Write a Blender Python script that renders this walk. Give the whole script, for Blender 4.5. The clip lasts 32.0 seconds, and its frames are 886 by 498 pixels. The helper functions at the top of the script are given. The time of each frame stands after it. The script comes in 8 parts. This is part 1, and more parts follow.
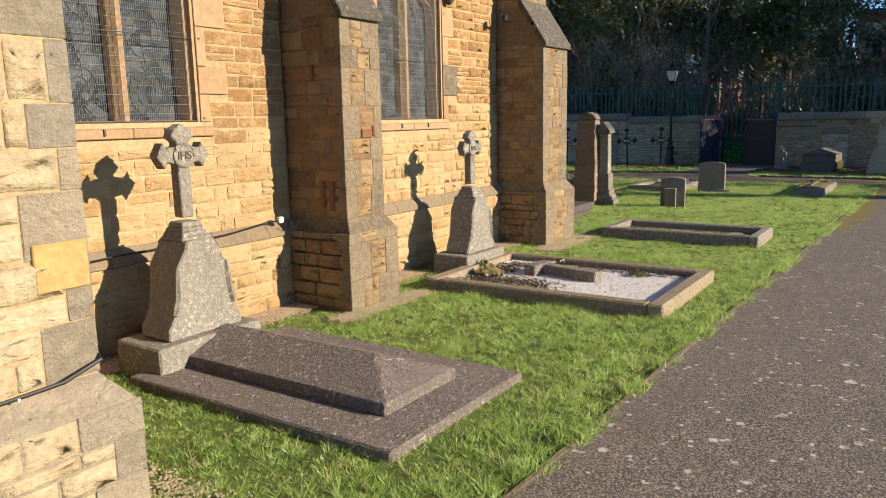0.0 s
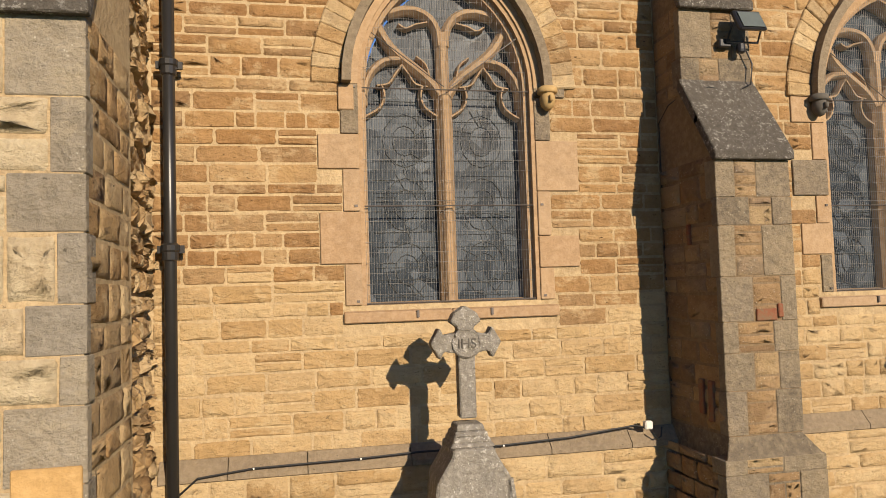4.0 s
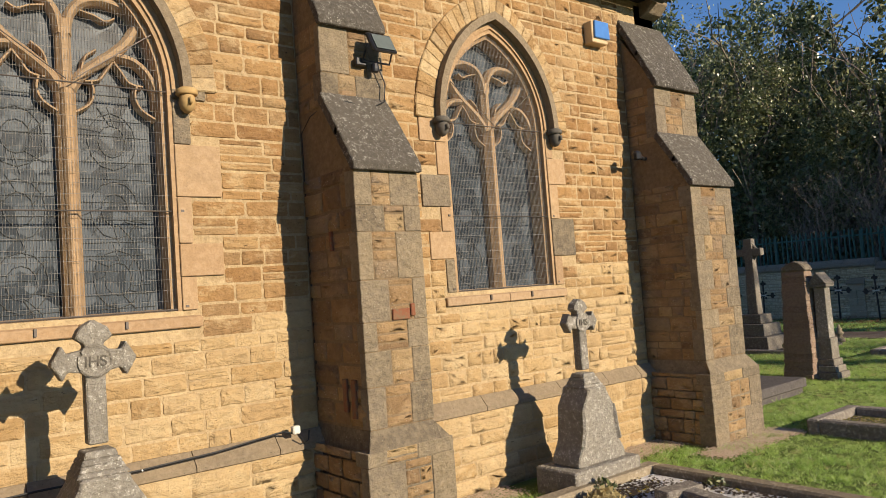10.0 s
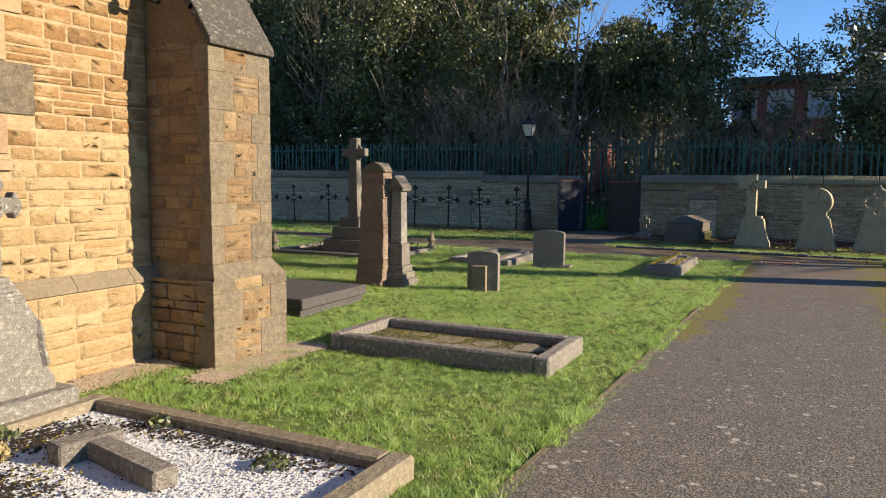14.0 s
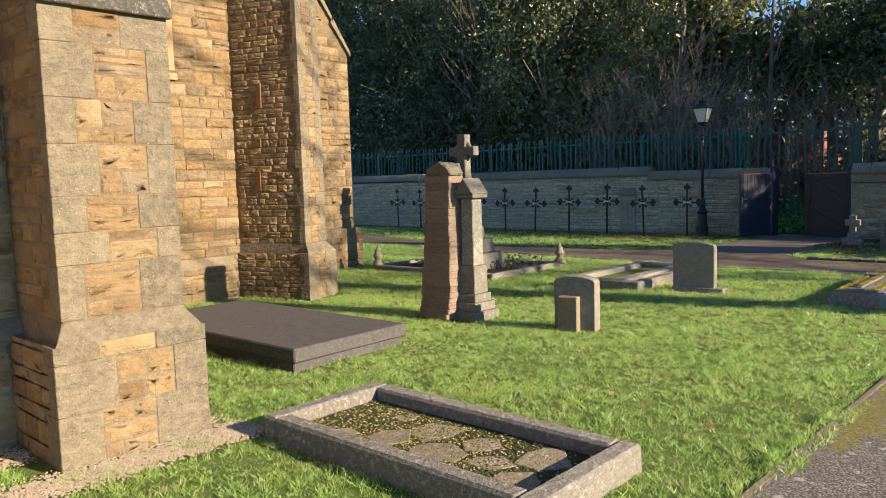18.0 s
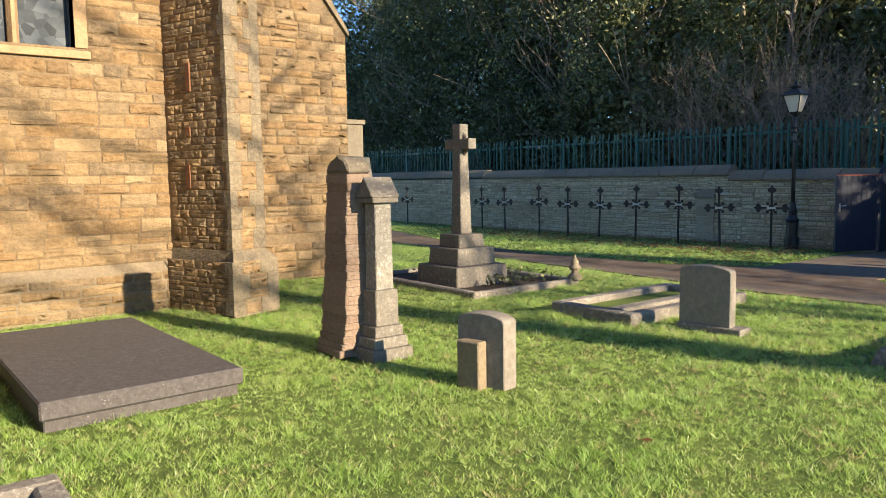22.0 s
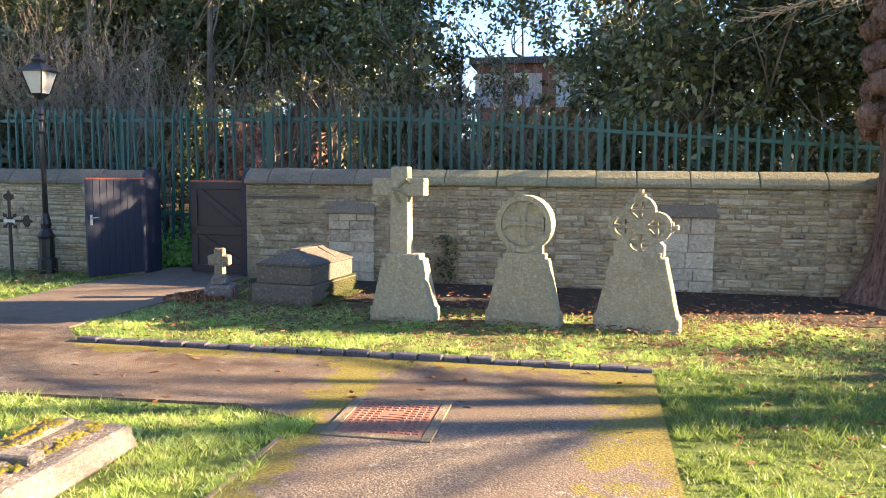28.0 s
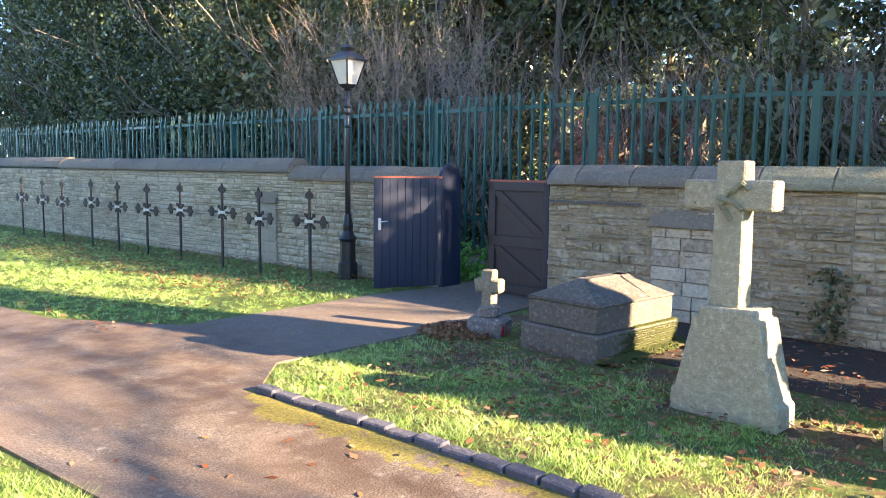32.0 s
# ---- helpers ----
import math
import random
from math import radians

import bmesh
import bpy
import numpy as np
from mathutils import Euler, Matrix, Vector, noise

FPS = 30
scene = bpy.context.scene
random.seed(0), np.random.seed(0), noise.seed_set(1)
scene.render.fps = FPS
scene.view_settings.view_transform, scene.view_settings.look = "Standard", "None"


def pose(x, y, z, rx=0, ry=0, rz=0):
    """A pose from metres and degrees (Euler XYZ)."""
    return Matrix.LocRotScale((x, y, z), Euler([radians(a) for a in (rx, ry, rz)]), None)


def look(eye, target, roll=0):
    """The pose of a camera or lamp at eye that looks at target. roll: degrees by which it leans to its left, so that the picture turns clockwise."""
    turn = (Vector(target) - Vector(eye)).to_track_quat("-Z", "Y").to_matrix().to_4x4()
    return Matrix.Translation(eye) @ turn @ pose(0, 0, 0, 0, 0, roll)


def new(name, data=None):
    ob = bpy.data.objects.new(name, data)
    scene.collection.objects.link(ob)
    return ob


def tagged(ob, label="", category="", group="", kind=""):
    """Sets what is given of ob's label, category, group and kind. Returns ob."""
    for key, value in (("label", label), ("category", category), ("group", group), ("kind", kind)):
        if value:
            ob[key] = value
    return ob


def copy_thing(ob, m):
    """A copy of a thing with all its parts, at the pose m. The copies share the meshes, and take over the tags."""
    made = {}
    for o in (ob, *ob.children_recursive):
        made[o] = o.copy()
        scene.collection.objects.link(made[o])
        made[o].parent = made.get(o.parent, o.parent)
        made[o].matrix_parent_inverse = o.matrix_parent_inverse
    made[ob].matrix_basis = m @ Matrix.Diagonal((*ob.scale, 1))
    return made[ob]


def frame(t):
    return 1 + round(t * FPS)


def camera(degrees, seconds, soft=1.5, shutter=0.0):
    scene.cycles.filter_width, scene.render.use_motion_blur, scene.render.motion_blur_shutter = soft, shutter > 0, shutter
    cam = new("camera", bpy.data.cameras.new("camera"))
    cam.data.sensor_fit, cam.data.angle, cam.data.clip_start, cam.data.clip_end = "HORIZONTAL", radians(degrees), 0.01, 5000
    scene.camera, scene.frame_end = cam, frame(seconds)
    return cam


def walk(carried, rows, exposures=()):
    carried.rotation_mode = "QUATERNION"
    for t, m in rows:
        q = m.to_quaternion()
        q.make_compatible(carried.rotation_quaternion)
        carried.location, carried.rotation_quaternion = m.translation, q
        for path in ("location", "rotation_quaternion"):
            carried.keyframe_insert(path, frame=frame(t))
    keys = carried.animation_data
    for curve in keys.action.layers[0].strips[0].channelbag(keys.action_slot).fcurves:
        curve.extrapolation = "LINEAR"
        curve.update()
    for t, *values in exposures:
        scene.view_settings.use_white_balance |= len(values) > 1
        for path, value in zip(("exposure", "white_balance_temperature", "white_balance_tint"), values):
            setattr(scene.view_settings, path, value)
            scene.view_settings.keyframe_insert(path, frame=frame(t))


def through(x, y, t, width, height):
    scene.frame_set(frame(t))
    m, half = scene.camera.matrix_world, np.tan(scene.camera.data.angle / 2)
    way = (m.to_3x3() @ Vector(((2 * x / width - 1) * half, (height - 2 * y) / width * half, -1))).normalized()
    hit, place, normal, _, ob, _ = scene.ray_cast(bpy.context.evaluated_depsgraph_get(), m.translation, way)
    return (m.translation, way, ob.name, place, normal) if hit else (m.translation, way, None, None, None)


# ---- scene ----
EXPOSURES = [(0, 1.0, 6600, 11), (1, 0.76, 6650, 13), (2, 0.5, 6600, 14), (9, 0.6, 6600, 11), (13, 0.92, 6500, 11), (17, 1.36, 6600, 9), (22, 1.55, 6800, 9), (24, 2.4, 8700, 26), (25, 2.62, 8900, 26), (28, 2.82, 8000, 19), (30, 2.9, 7600, 18), (32, 3.18, 7300, 18)]
cam = camera(61.7, 32.0, 0.9)
PATH = [
    (0, (-0.697, -5.366, 1.784), (0.938, -4.267, 1.438), -1.2),
    (0.5, (-0.417, -5.292, 1.799), (1.015, -3.929, 1.498), -0.6),
    (1, (-0.147, -5.243, 1.788), (1.035, -3.651, 1.526), -0.4),
    (1.5, (0.145, -5.229, 1.802), (1.069, -3.472, 1.562), 0.1),
    (2, (0.426, -5.15, 1.795), (1.265, -3.346, 1.587), -0.5),
    (2.5, (0.698, -5.062, 1.829), (1.532, -3.253, 1.648), -1.6),
    (3, (0.981, -5.006, 1.831), (1.718, -3.153, 1.675), -1.9),
    (3.5, (1.254, -4.941, 1.857), (1.906, -3.052, 1.788), -1.7),
    (4, (1.726, -5.2, 1.882), (2.143, -3.247, 1.996), -1.8),
    (4.5, (1.756, -5.149, 1.898), (2.009, -3.187, 2.194), -1.8),
    (6.5, (1.69, -5.263, 1.831), (2.01, -3.443, 2.596), -0.9),
    (7, (1.686, -5.27, 1.828), (2.202, -3.495, 2.59), -2.3),
    (7.5, (1.686, -5.269, 1.829), (2.414, -3.541, 2.524), -3.4),
    (8, (1.687, -5.267, 1.83), (2.599, -3.587, 2.418), -3.8),
    (8.5, (1.698, -5.248, 1.838), (2.732, -3.605, 2.319), -4.2),
    (9, (1.702, -5.242, 1.841), (2.811, -3.621, 2.216), -4.3),
    (9.5, (1.712, -5.225, 1.848), (2.883, -3.624, 2.101), -4.5),
    (10, (1.771, -5.208, 1.811), (3.015, -3.646, 1.921), -4.2),
    (10.5, (1.877, -5.141, 1.773), (3.249, -3.686, 1.792), -3.3),
    (11, (2.015, -5.103, 1.743), (3.564, -3.838, 1.714), -2.9),
    (11.5, (2.245, -5.117, 1.697), (3.901, -3.997, 1.615), -1.5),
    (12, (2.538, -5.142, 1.699), (4.231, -4.086, 1.575), -0.3),
    (12.5, (2.857, -5.109, 1.671), (4.596, -4.131, 1.526), -0.7),
    (13, (3.203, -5.122, 1.648), (4.975, -4.208, 1.486), -1.1),
    (13.5, (3.591, -5.218, 1.643), (5.389, -4.361, 1.46), 0.3),
    (15.5, (5.117, -5.439, 1.61), (6.77, -4.332, 1.402), 0.4),
    (16, (5.519, -5.425, 1.609), (7.129, -4.255, 1.409), 0.4),
    (16.5, (5.911, -5.464, 1.641), (7.439, -4.189, 1.443), 0.4),
    (17, (6.3, -5.387, 1.591), (7.809, -4.088, 1.401), -0.1),
    (17.5, (6.669, -5.337, 1.613), (8.187, -4.048, 1.428), -1.2),
    (18, (7.062, -5.341, 1.646), (8.532, -3.998, 1.46), -1.7),
    (18.5, (7.422, -5.315, 1.628), (8.875, -3.952, 1.441), -0.9),
    (19, (7.817, -5.326, 1.629), (9.262, -3.957, 1.435), 0.2),
    (19.5, (8.251, -5.36, 1.637), (9.666, -3.962, 1.426), 1.3),
    (20, (8.639, -5.331, 1.633), (10.053, -3.932, 1.426), 1.3),
    (20.5, (8.988, -5.347, 1.64), (10.328, -3.874, 1.454), 1.0),
    (21, (9.36, -5.407, 1.665), (10.562, -3.82, 1.471), 1.3),
    (21.5, (9.721, -5.415, 1.645), (10.888, -3.803, 1.449), 0.8),
    (22, (10.109, -5.437, 1.637), (11.322, -3.859, 1.446), -0.9),
    (22.5, (10.509, -5.522, 1.665), (11.893, -4.091, 1.474), -1.2),
    (23, (10.897, -5.552, 1.672), (12.514, -4.386, 1.517), -0.4),
    (23.5, (11.295, -5.619, 1.676), (13.038, -4.647, 1.549), -0.5),
    (24, (11.713, -5.688, 1.673), (13.548, -4.901, 1.558), -0.6),
    (24.5, (12.069, -5.698, 1.702), (13.998, -5.184, 1.586), -1.4),
    (25, (12.478, -5.739, 1.676), (14.44, -5.379, 1.53), -2.1),
    (25.5, (12.884, -5.788, 1.695), (14.854, -5.489, 1.524), -2.1),
    (27.5, (14.621, -5.889, 1.655), (16.591, -5.609, 1.455), -0.2),
    (28, (15.078, -5.955, 1.643), (17.037, -5.601, 1.448), 0.5),
    (28.5, (15.466, -5.974, 1.647), (17.418, -5.591, 1.435), 0.7),
    (29, (15.899, -5.952, 1.646), (17.842, -5.541, 1.407), 0.6),
    (29.5, (16.33, -5.956, 1.645), (18.239, -5.424, 1.376), 0.3),
    (30, (16.728, -5.953, 1.633), (18.624, -5.373, 1.369), 0.2),
    (30.5, (17.123, -5.92, 1.641), (19.001, -5.272, 1.406), 0.1),
    (31, (17.55, -5.873, 1.654), (19.355, -5.045, 1.423), 0.7),
    (31.5, (17.883, -5.814, 1.653), (19.592, -4.801, 1.428), 1.1),
    (32, (18.222, -5.694, 1.661), (19.748, -4.418, 1.45), 0.7),
]
walk(cam, [(t, look(eye, target, roll)) for t, eye, target, roll in PATH], EXPOSURES)

SUN_DIR = Vector((0.27, -1.0, 0.37)).normalized()   # from the ground towards the sun

world = bpy.data.worlds.new("sky")
scene.world = world
world.use_nodes = True
_nt = world.node_tree
_nt.nodes.clear()
_sky = _nt.nodes.new("ShaderNodeTexSky")
_sky.sky_type = 'NISHITA'
_sky.sun_disc = False
_sky.sun_elevation = math.asin(SUN_DIR.z)
_sky.sun_rotation = math.atan2(SUN_DIR.x, SUN_DIR.y)
_sky.air_density, _sky.dust_density, _sky.ozone_density = 0.8, 0.0, 6.0
_bg = _nt.nodes.new("ShaderNodeBackground")
_bg.inputs["Strength"].default_value = 0.10
_out = _nt.nodes.new("ShaderNodeOutputWorld")
_nt.links.new(_sky.outputs[0], _bg.inputs[0])
_nt.links.new(_bg.outputs[0], _out.inputs[0])

_sd = bpy.data.lights.new("sun", 'SUN')
_sd.energy, _sd.angle, _sd.color = 5.0, radians(0.5), (1.0, 0.85, 0.64)
sun = new("sun", _sd)
sun.matrix_world = look(SUN_DIR * 60, (0, 0, 0))


# ---------- materials ----------
class Nodes:
    """Small helper round a material's node tree."""

    def __init__(self, name):
        self.mat = bpy.data.materials.new(name)
        self.mat.use_nodes = True
        self.t = self.mat.node_tree
        self.b = self.t.nodes["Principled BSDF"]

    def node(self, kind, **kw):
        n = self.t.nodes.new(kind)
        for k, v in kw.items():
            n.inputs[k].default_value = v
        return n

    def link(self, a, b):
        self.t.links.new(a, b)

    def coords(self):
        return self.t.nodes.new("ShaderNodeTexCoord").outputs["Object"]

    def place(self):
        return self.t.nodes.new("ShaderNodeNewGeometry").outputs["Position"]

    def island(self):
        return self.t.nodes.new("ShaderNodeNewGeometry").outputs["Random Per Island"]

    def each(self):
        return self.t.nodes.new("ShaderNodeObjectInfo").outputs["Random"]

    def noise(self, vec, scale, detail=5.0, rough=0.6, stretch=None):
        n = self.node("ShaderNodeTexNoise", Scale=scale, Detail=detail, Roughness=rough)
        if stretch:
            m = self.node("ShaderNodeMapping")
            m.inputs["Scale"].default_value = stretch
            self.link(vec, m.inputs["Vector"])
            vec = m.outputs[0]
        self.link(vec, n.inputs["Vector"])
        return n.outputs["Fac"]

    def voronoi(self, vec, scale, feature='F1'):
        n = self.node("ShaderNodeTexVoronoi", Scale=scale)
        n.feature = feature
        self.link(vec, n.inputs["Vector"])
        return n.outputs["Distance"]

    def ramp(self, fac, *stops):
        n = self.t.nodes.new("ShaderNodeValToRGB")
        e = n.color_ramp.elements
        while len(e) < len(stops):
            e.new(0.5)
        for el, (p, c) in zip(e, stops):
            el.position = p
            el.color = (*c, 1) if len(c) == 3 else c
        self.link(fac, n.inputs[0])
        return n.outputs[0]

    def mix(self, fac, a, b, kind='MIX'):
        n = self.t.nodes.new("ShaderNodeMix")
        n.data_type, n.blend_type = 'RGBA', kind
        for s, v in ((n.inputs[0], fac), (n.inputs[6], a), (n.inputs[7], b)):
            if isinstance(v, (float, int)):
                s.default_value = v
            elif isinstance(v, tuple):
                s.default_value = (*v, 1)
            else:
                self.link(v, s)
        return n.outputs[2]

    def math(self, op, a, b=0.0):
        n = self.t.nodes.new("ShaderNodeMath")
        n.operation = op
        for s, v in zip(n.inputs, (a, b)):
            if isinstance(v, (float, int)):
                s.default_value = v
            else:
                self.link(v, s)
        return n.outputs[0]

    def bump(self, height, strength, dist):
        n = self.node("ShaderNodeBump", Strength=strength, Distance=dist)
        self.link(height, n.inputs["Height"])
        self.link(n.outputs[0], self.b.inputs["Normal"])

    def done(self, colour=None, rough=0.85, metal=0.0, spec=0.35):
        if colour is not None:
            if isinstance(colour, tuple):
                self.b.inputs["Base Color"].default_value = (*colour, 1)
            else:
                self.link(colour, self.b.inputs["Base Color"])
        if isinstance(rough, float):
            self.b.inputs["Roughness"].default_value = rough
        else:
            self.link(rough, self.b.inputs["Roughness"])
        self.b.inputs["Metallic"].default_value = metal
        self.b.inputs["Specular IOR Level"].default_value = spec
        return self.mat


def stone_mat(name, tones, lichen=None, amount=0.5, rnd="island", grain=1.0, strata=1.0, bump=0.6, dark=(0.06, 0.05, 0.045), stain=0.35, pale=0.30, pits=0.75, smear=None):
    """Natural stone: block-to-block tones, bedding lines, stains and lichen spots."""
    n = Nodes(name)
    p = n.place()
    r = n.island() if rnd == "island" else n.each()
    base = n.ramp(r, *[(i / max(1, len(tones) - 1), c) for i, c in enumerate(tones)])
    big = n.noise(p, 1.1 * grain, 4)
    fine = n.noise(p, 38 * grain, 6, 0.7)
    bed = n.noise(p, 7 * grain, 7, 0.72, (1, 1, 0.6 + 1.7 * strata))
    col = n.mix(n.math('MULTIPLY', n.ramp(bed, (0.35, (0, 0, 0)), (0.75, (1, 1, 1))), 0.45), base, tuple(c * 0.62 for c in tones[0]))
    col = n.mix(n.math('MULTIPLY', n.ramp(big, (0.45, (0, 0, 0)), (0.75, (1, 1, 1))), stain), col, dark)
    col = n.mix(0.26, col, n.ramp(fine, (0.25, tuple(c * 0.55 for c in tones[0])), (0.75, tuple(min(1, c * 1.25) for c in tones[-1]))))
    if lichen:
        spots = n.ramp(n.math('ADD', n.voronoi(p, 48), n.math('MULTIPLY', n.noise(p, 60, 3), 0.25)), (0.20, (1, 1, 1)), (0.36, (0, 0, 0)))
        where = n.ramp(n.noise(p, 7, 4), (0.55 - 0.2 * amount, (0, 0, 0)), (0.72 - 0.2 * amount, (1, 1, 1)))
        col = n.mix(n.mix(1.0, spots, where, 'MULTIPLY'), col, lichen)
        if amount >= 0.5:
            blot = n.ramp(n.noise(p, 26, 6, 0.75), (0.56, (0, 0, 0)), (0.62, (1, 1, 1)))
            col = n.mix(n.math('MULTIPLY', n.mix(1.0, blot, n.ramp(n.noise(p, 4, 3), (0.35, (0.15, 0.15, 0.15)), (0.6, (1, 1, 1))), 'MULTIPLY'), amount), col, lichen)
    mid = n.noise(p, 13 * grain, 4, 0.55)
    col = n.mix(n.math('MULTIPLY', n.ramp(mid, (0.42, (0, 0, 0)), (0.70, (1, 1, 1))), pale), col, tuple(min(1, c * 1.35 + 0.03) for c in tones[-1]))
    if smear:
        # old limewash and mortar wiped over stones and joints alike
        wash = n.ramp(n.noise(p, 3.4, 7, 0.72, (1, 1, 1.6)), (0.53, (0, 0, 0)), (0.60, (1, 1, 1)))
        col = n.mix(n.math('MULTIPLY', wash, 0.42), col, smear)
    # small dark pits and fissures along the bedding
    pit = n.ramp(n.noise(p, 17 * grain, 8, 0.78, (1, 1, 1 + 1.6 * strata)), (0.335, (1, 1, 1)), (0.40, (0, 0, 0)))
    col = n.mix(n.math('MULTIPLY', pit, pits), col, tuple(c * 0.22 for c in tones[0]))
    h = n.math('ADD', n.math('ADD', n.math('MULTIPLY', fine, 0.45), n.math('MULTIPLY', bed, 0.9)), n.math('MULTIPLY', mid, 0.9))
    n.bump(h, bump, 0.03)
    return n.done(col, 0.9, spec=0.25)


GOLD = [(0.19, 0.105, 0.045), (0.30, 0.175, 0.07), (0.38, 0.245, 0.11), (0.50, 0.375, 0.21), (0.42, 0.28, 0.13), (0.24, 0.165, 0.09), (0.55, 0.43, 0.255), (0.35, 0.21, 0.088), (0.46, 0.315, 0.15)]
UPPER = [(0.24, 0.125, 0.047), (0.33, 0.185, 0.07), (0.42, 0.265, 0.115), (0.29, 0.16, 0.062), (0.49, 0.35, 0.18), (0.21, 0.125, 0.06), (0.37, 0.215, 0.085), (0.46, 0.31, 0.145), (0.30, 0.175, 0.072)]
CREAM = [(0.40, 0.275, 0.135), (0.51, 0.385, 0.215), (0.43, 0.30, 0.145), (0.32, 0.20, 0.088), (0.54, 0.42, 0.245), (0.46, 0.335, 0.175), (0.37, 0.24, 0.105)]
WASH = (0.50, 0.385, 0.22)
M_gold = stone_mat("golden ironstone", GOLD, rnd="island", bump=1.0, smear=WASH, pits=1.0)
M_gold_ob = stone_mat("golden ironstone block", GOLD, rnd="object", bump=1.0, smear=WASH, pits=1.0)
M_upper = stone_mat("orange-brown ironstone", UPPER, rnd="island", bump=1.0, smear=WASH, pits=1.0)
M_upper_ob = stone_mat("orange-brown ironstone block", UPPER, rnd="object", bump=1.0, smear=WASH, pits=1.0)
M_cream = stone_mat("cream ironstone", CREAM, rnd="island", bump=1.0, smear=WASH, pits=0.9, stain=0.22)
M_cream_ob = stone_mat("cream ironstone block", CREAM, rnd="object", bump=1.0, smear=WASH, pits=0.9, stain=0.22)
M_pale = stone_mat("pale cream buttress stone", [(0.36, 0.26, 0.14), (0.47, 0.38, 0.235), (0.55, 0.46, 0.30), (0.42, 0.31, 0.175), (0.50, 0.42, 0.28)], bump=1.0, smear=(0.54, 0.45, 0.29), pits=0.8, stain=0.15)
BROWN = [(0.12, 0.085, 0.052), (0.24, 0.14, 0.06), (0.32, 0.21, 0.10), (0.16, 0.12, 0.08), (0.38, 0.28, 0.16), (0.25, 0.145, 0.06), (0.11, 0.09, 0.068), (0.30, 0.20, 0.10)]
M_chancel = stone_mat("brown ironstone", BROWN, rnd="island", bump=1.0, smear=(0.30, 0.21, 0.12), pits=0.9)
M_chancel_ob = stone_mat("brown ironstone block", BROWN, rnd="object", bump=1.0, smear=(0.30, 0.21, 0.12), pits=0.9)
M_dull = stone_mat("weathered brown buttress stone", [(0.13, 0.09, 0.055), (0.27, 0.165, 0.075), (0.33, 0.225, 0.115), (0.38, 0.235, 0.10), (0.22, 0.18, 0.135), (0.42, 0.31, 0.16), (0.21, 0.125, 0.06)], lichen=(0.50, 0.47, 0.38), amount=0.4, bump=1.0, smear=(0.36, 0.26, 0.145))
M_mortar = stone_mat("lime mortar", [(0.33, 0.235, 0.125), (0.46, 0.345, 0.195)], grain=2, strata=0.3, stain=0.3, smear=(0.50, 0.385, 0.22))
M_brownmortar = stone_mat("brown mortar", [(0.14, 0.098, 0.056), (0.23, 0.16, 0.09)], grain=2, strata=0.3, stain=0.3)
M_quoin = stone_mat("grey dressed quoin", [(0.12, 0.098, 0.072), (0.18, 0.145, 0.10), (0.23, 0.185, 0.125), (0.19, 0.155, 0.115), (0.27, 0.21, 0.13)], lichen=(0.38, 0.345, 0.27), amount=0.45, rnd="object", grain=1.6, strata=0.5, bump=0.9, smear=(0.27, 0.215, 0.14), stain=0.5)
M_quoinpale = stone_mat("pale grey-buff quoin", [(0.22, 0.185, 0.135), (0.30, 0.25, 0.175), (0.35, 0.29, 0.20), (0.27, 0.235, 0.18)], lichen=(0.44, 0.41, 0.33), amount=0.45, rnd="object", grain=1.6, strata=0.5, bump=0.9, smear=(0.38, 0.315, 0.21), stain=0.35)
M_buff = stone_mat("buff dressed sandstone", [(0.32, 0.205, 0.11), (0.39, 0.26, 0.14), (0.34, 0.24, 0.145)], rnd="object", grain=1.8, strata=0.4, bump=0.35, stain=0.3, pits=0.35)
M_hood = stone_mat("weathered hood stone", [(0.17, 0.135, 0.09), (0.24, 0.185, 0.12)], rnd="object", grain=2, strata=0.4, bump=0.5)
M_weather = stone_mat("dark weathering slab", [(0.065, 0.057, 0.047), (0.115, 0.10, 0.08)], lichen=(0.52, 0.50, 0.44), amount=0.62, rnd="object", grain=2, strata=0.3, bump=0.9)
M_monument = stone_mat("grey lichened monument stone", [(0.20, 0.18, 0.15), (0.29, 0.265, 0.22)], lichen=(0.55, 0.53, 0.47), amount=0.9, rnd="object", grain=2, strata=0.3, bump=0.9)
M_ledger = stone_mat("dark pitted ledger stone", [(0.14, 0.115, 0.10), (0.245, 0.205, 0.175)], lichen=(0.58, 0.53, 0.475), amount=0.95, rnd="object", grain=3, strata=0.3, bump=1.0, pits=0.9)
M_kerbstone = stone_mat("grey grave kerb stone", [(0.19, 0.165, 0.135), (0.29, 0.255, 0.21)], lichen=(0.50, 0.46, 0.40), amount=0.75, rnd="object", grain=2, bump=0.9)
M_kerb_warm = stone_mat("warm grave kerb stone", [(0.21, 0.165, 0.105), (0.30, 0.245, 0.165)], lichen=(0.45, 0.42, 0.34), amount=0.5, rnd="object", grain=2)
M_slate = stone_mat("dark smooth slate slab", [(0.058, 0.051, 0.050), (0.10, 0.088, 0.083)], lichen=(0.40, 0.37, 0.33), amount=0.34, grain=2, strata=0.2, bump=0.25, pits=0.5)
M_pinkstone = stone_mat("worn reddish-buff stone", [(0.24, 0.16, 0.115), (0.33, 0.225, 0.16), (0.29, 0.215, 0.16)], rnd="object", grain=2, strata=1.2, bump=1.0)
M_ashlar = stone_mat("pale tooled memorial stone", [(0.35, 0.305, 0.195), (0.46, 0.41, 0.275)], lichen=(0.57, 0.54, 0.38), amount=0.6, rnd="object", grain=2, strata=0.4, bump=0.9, pits=1.0)
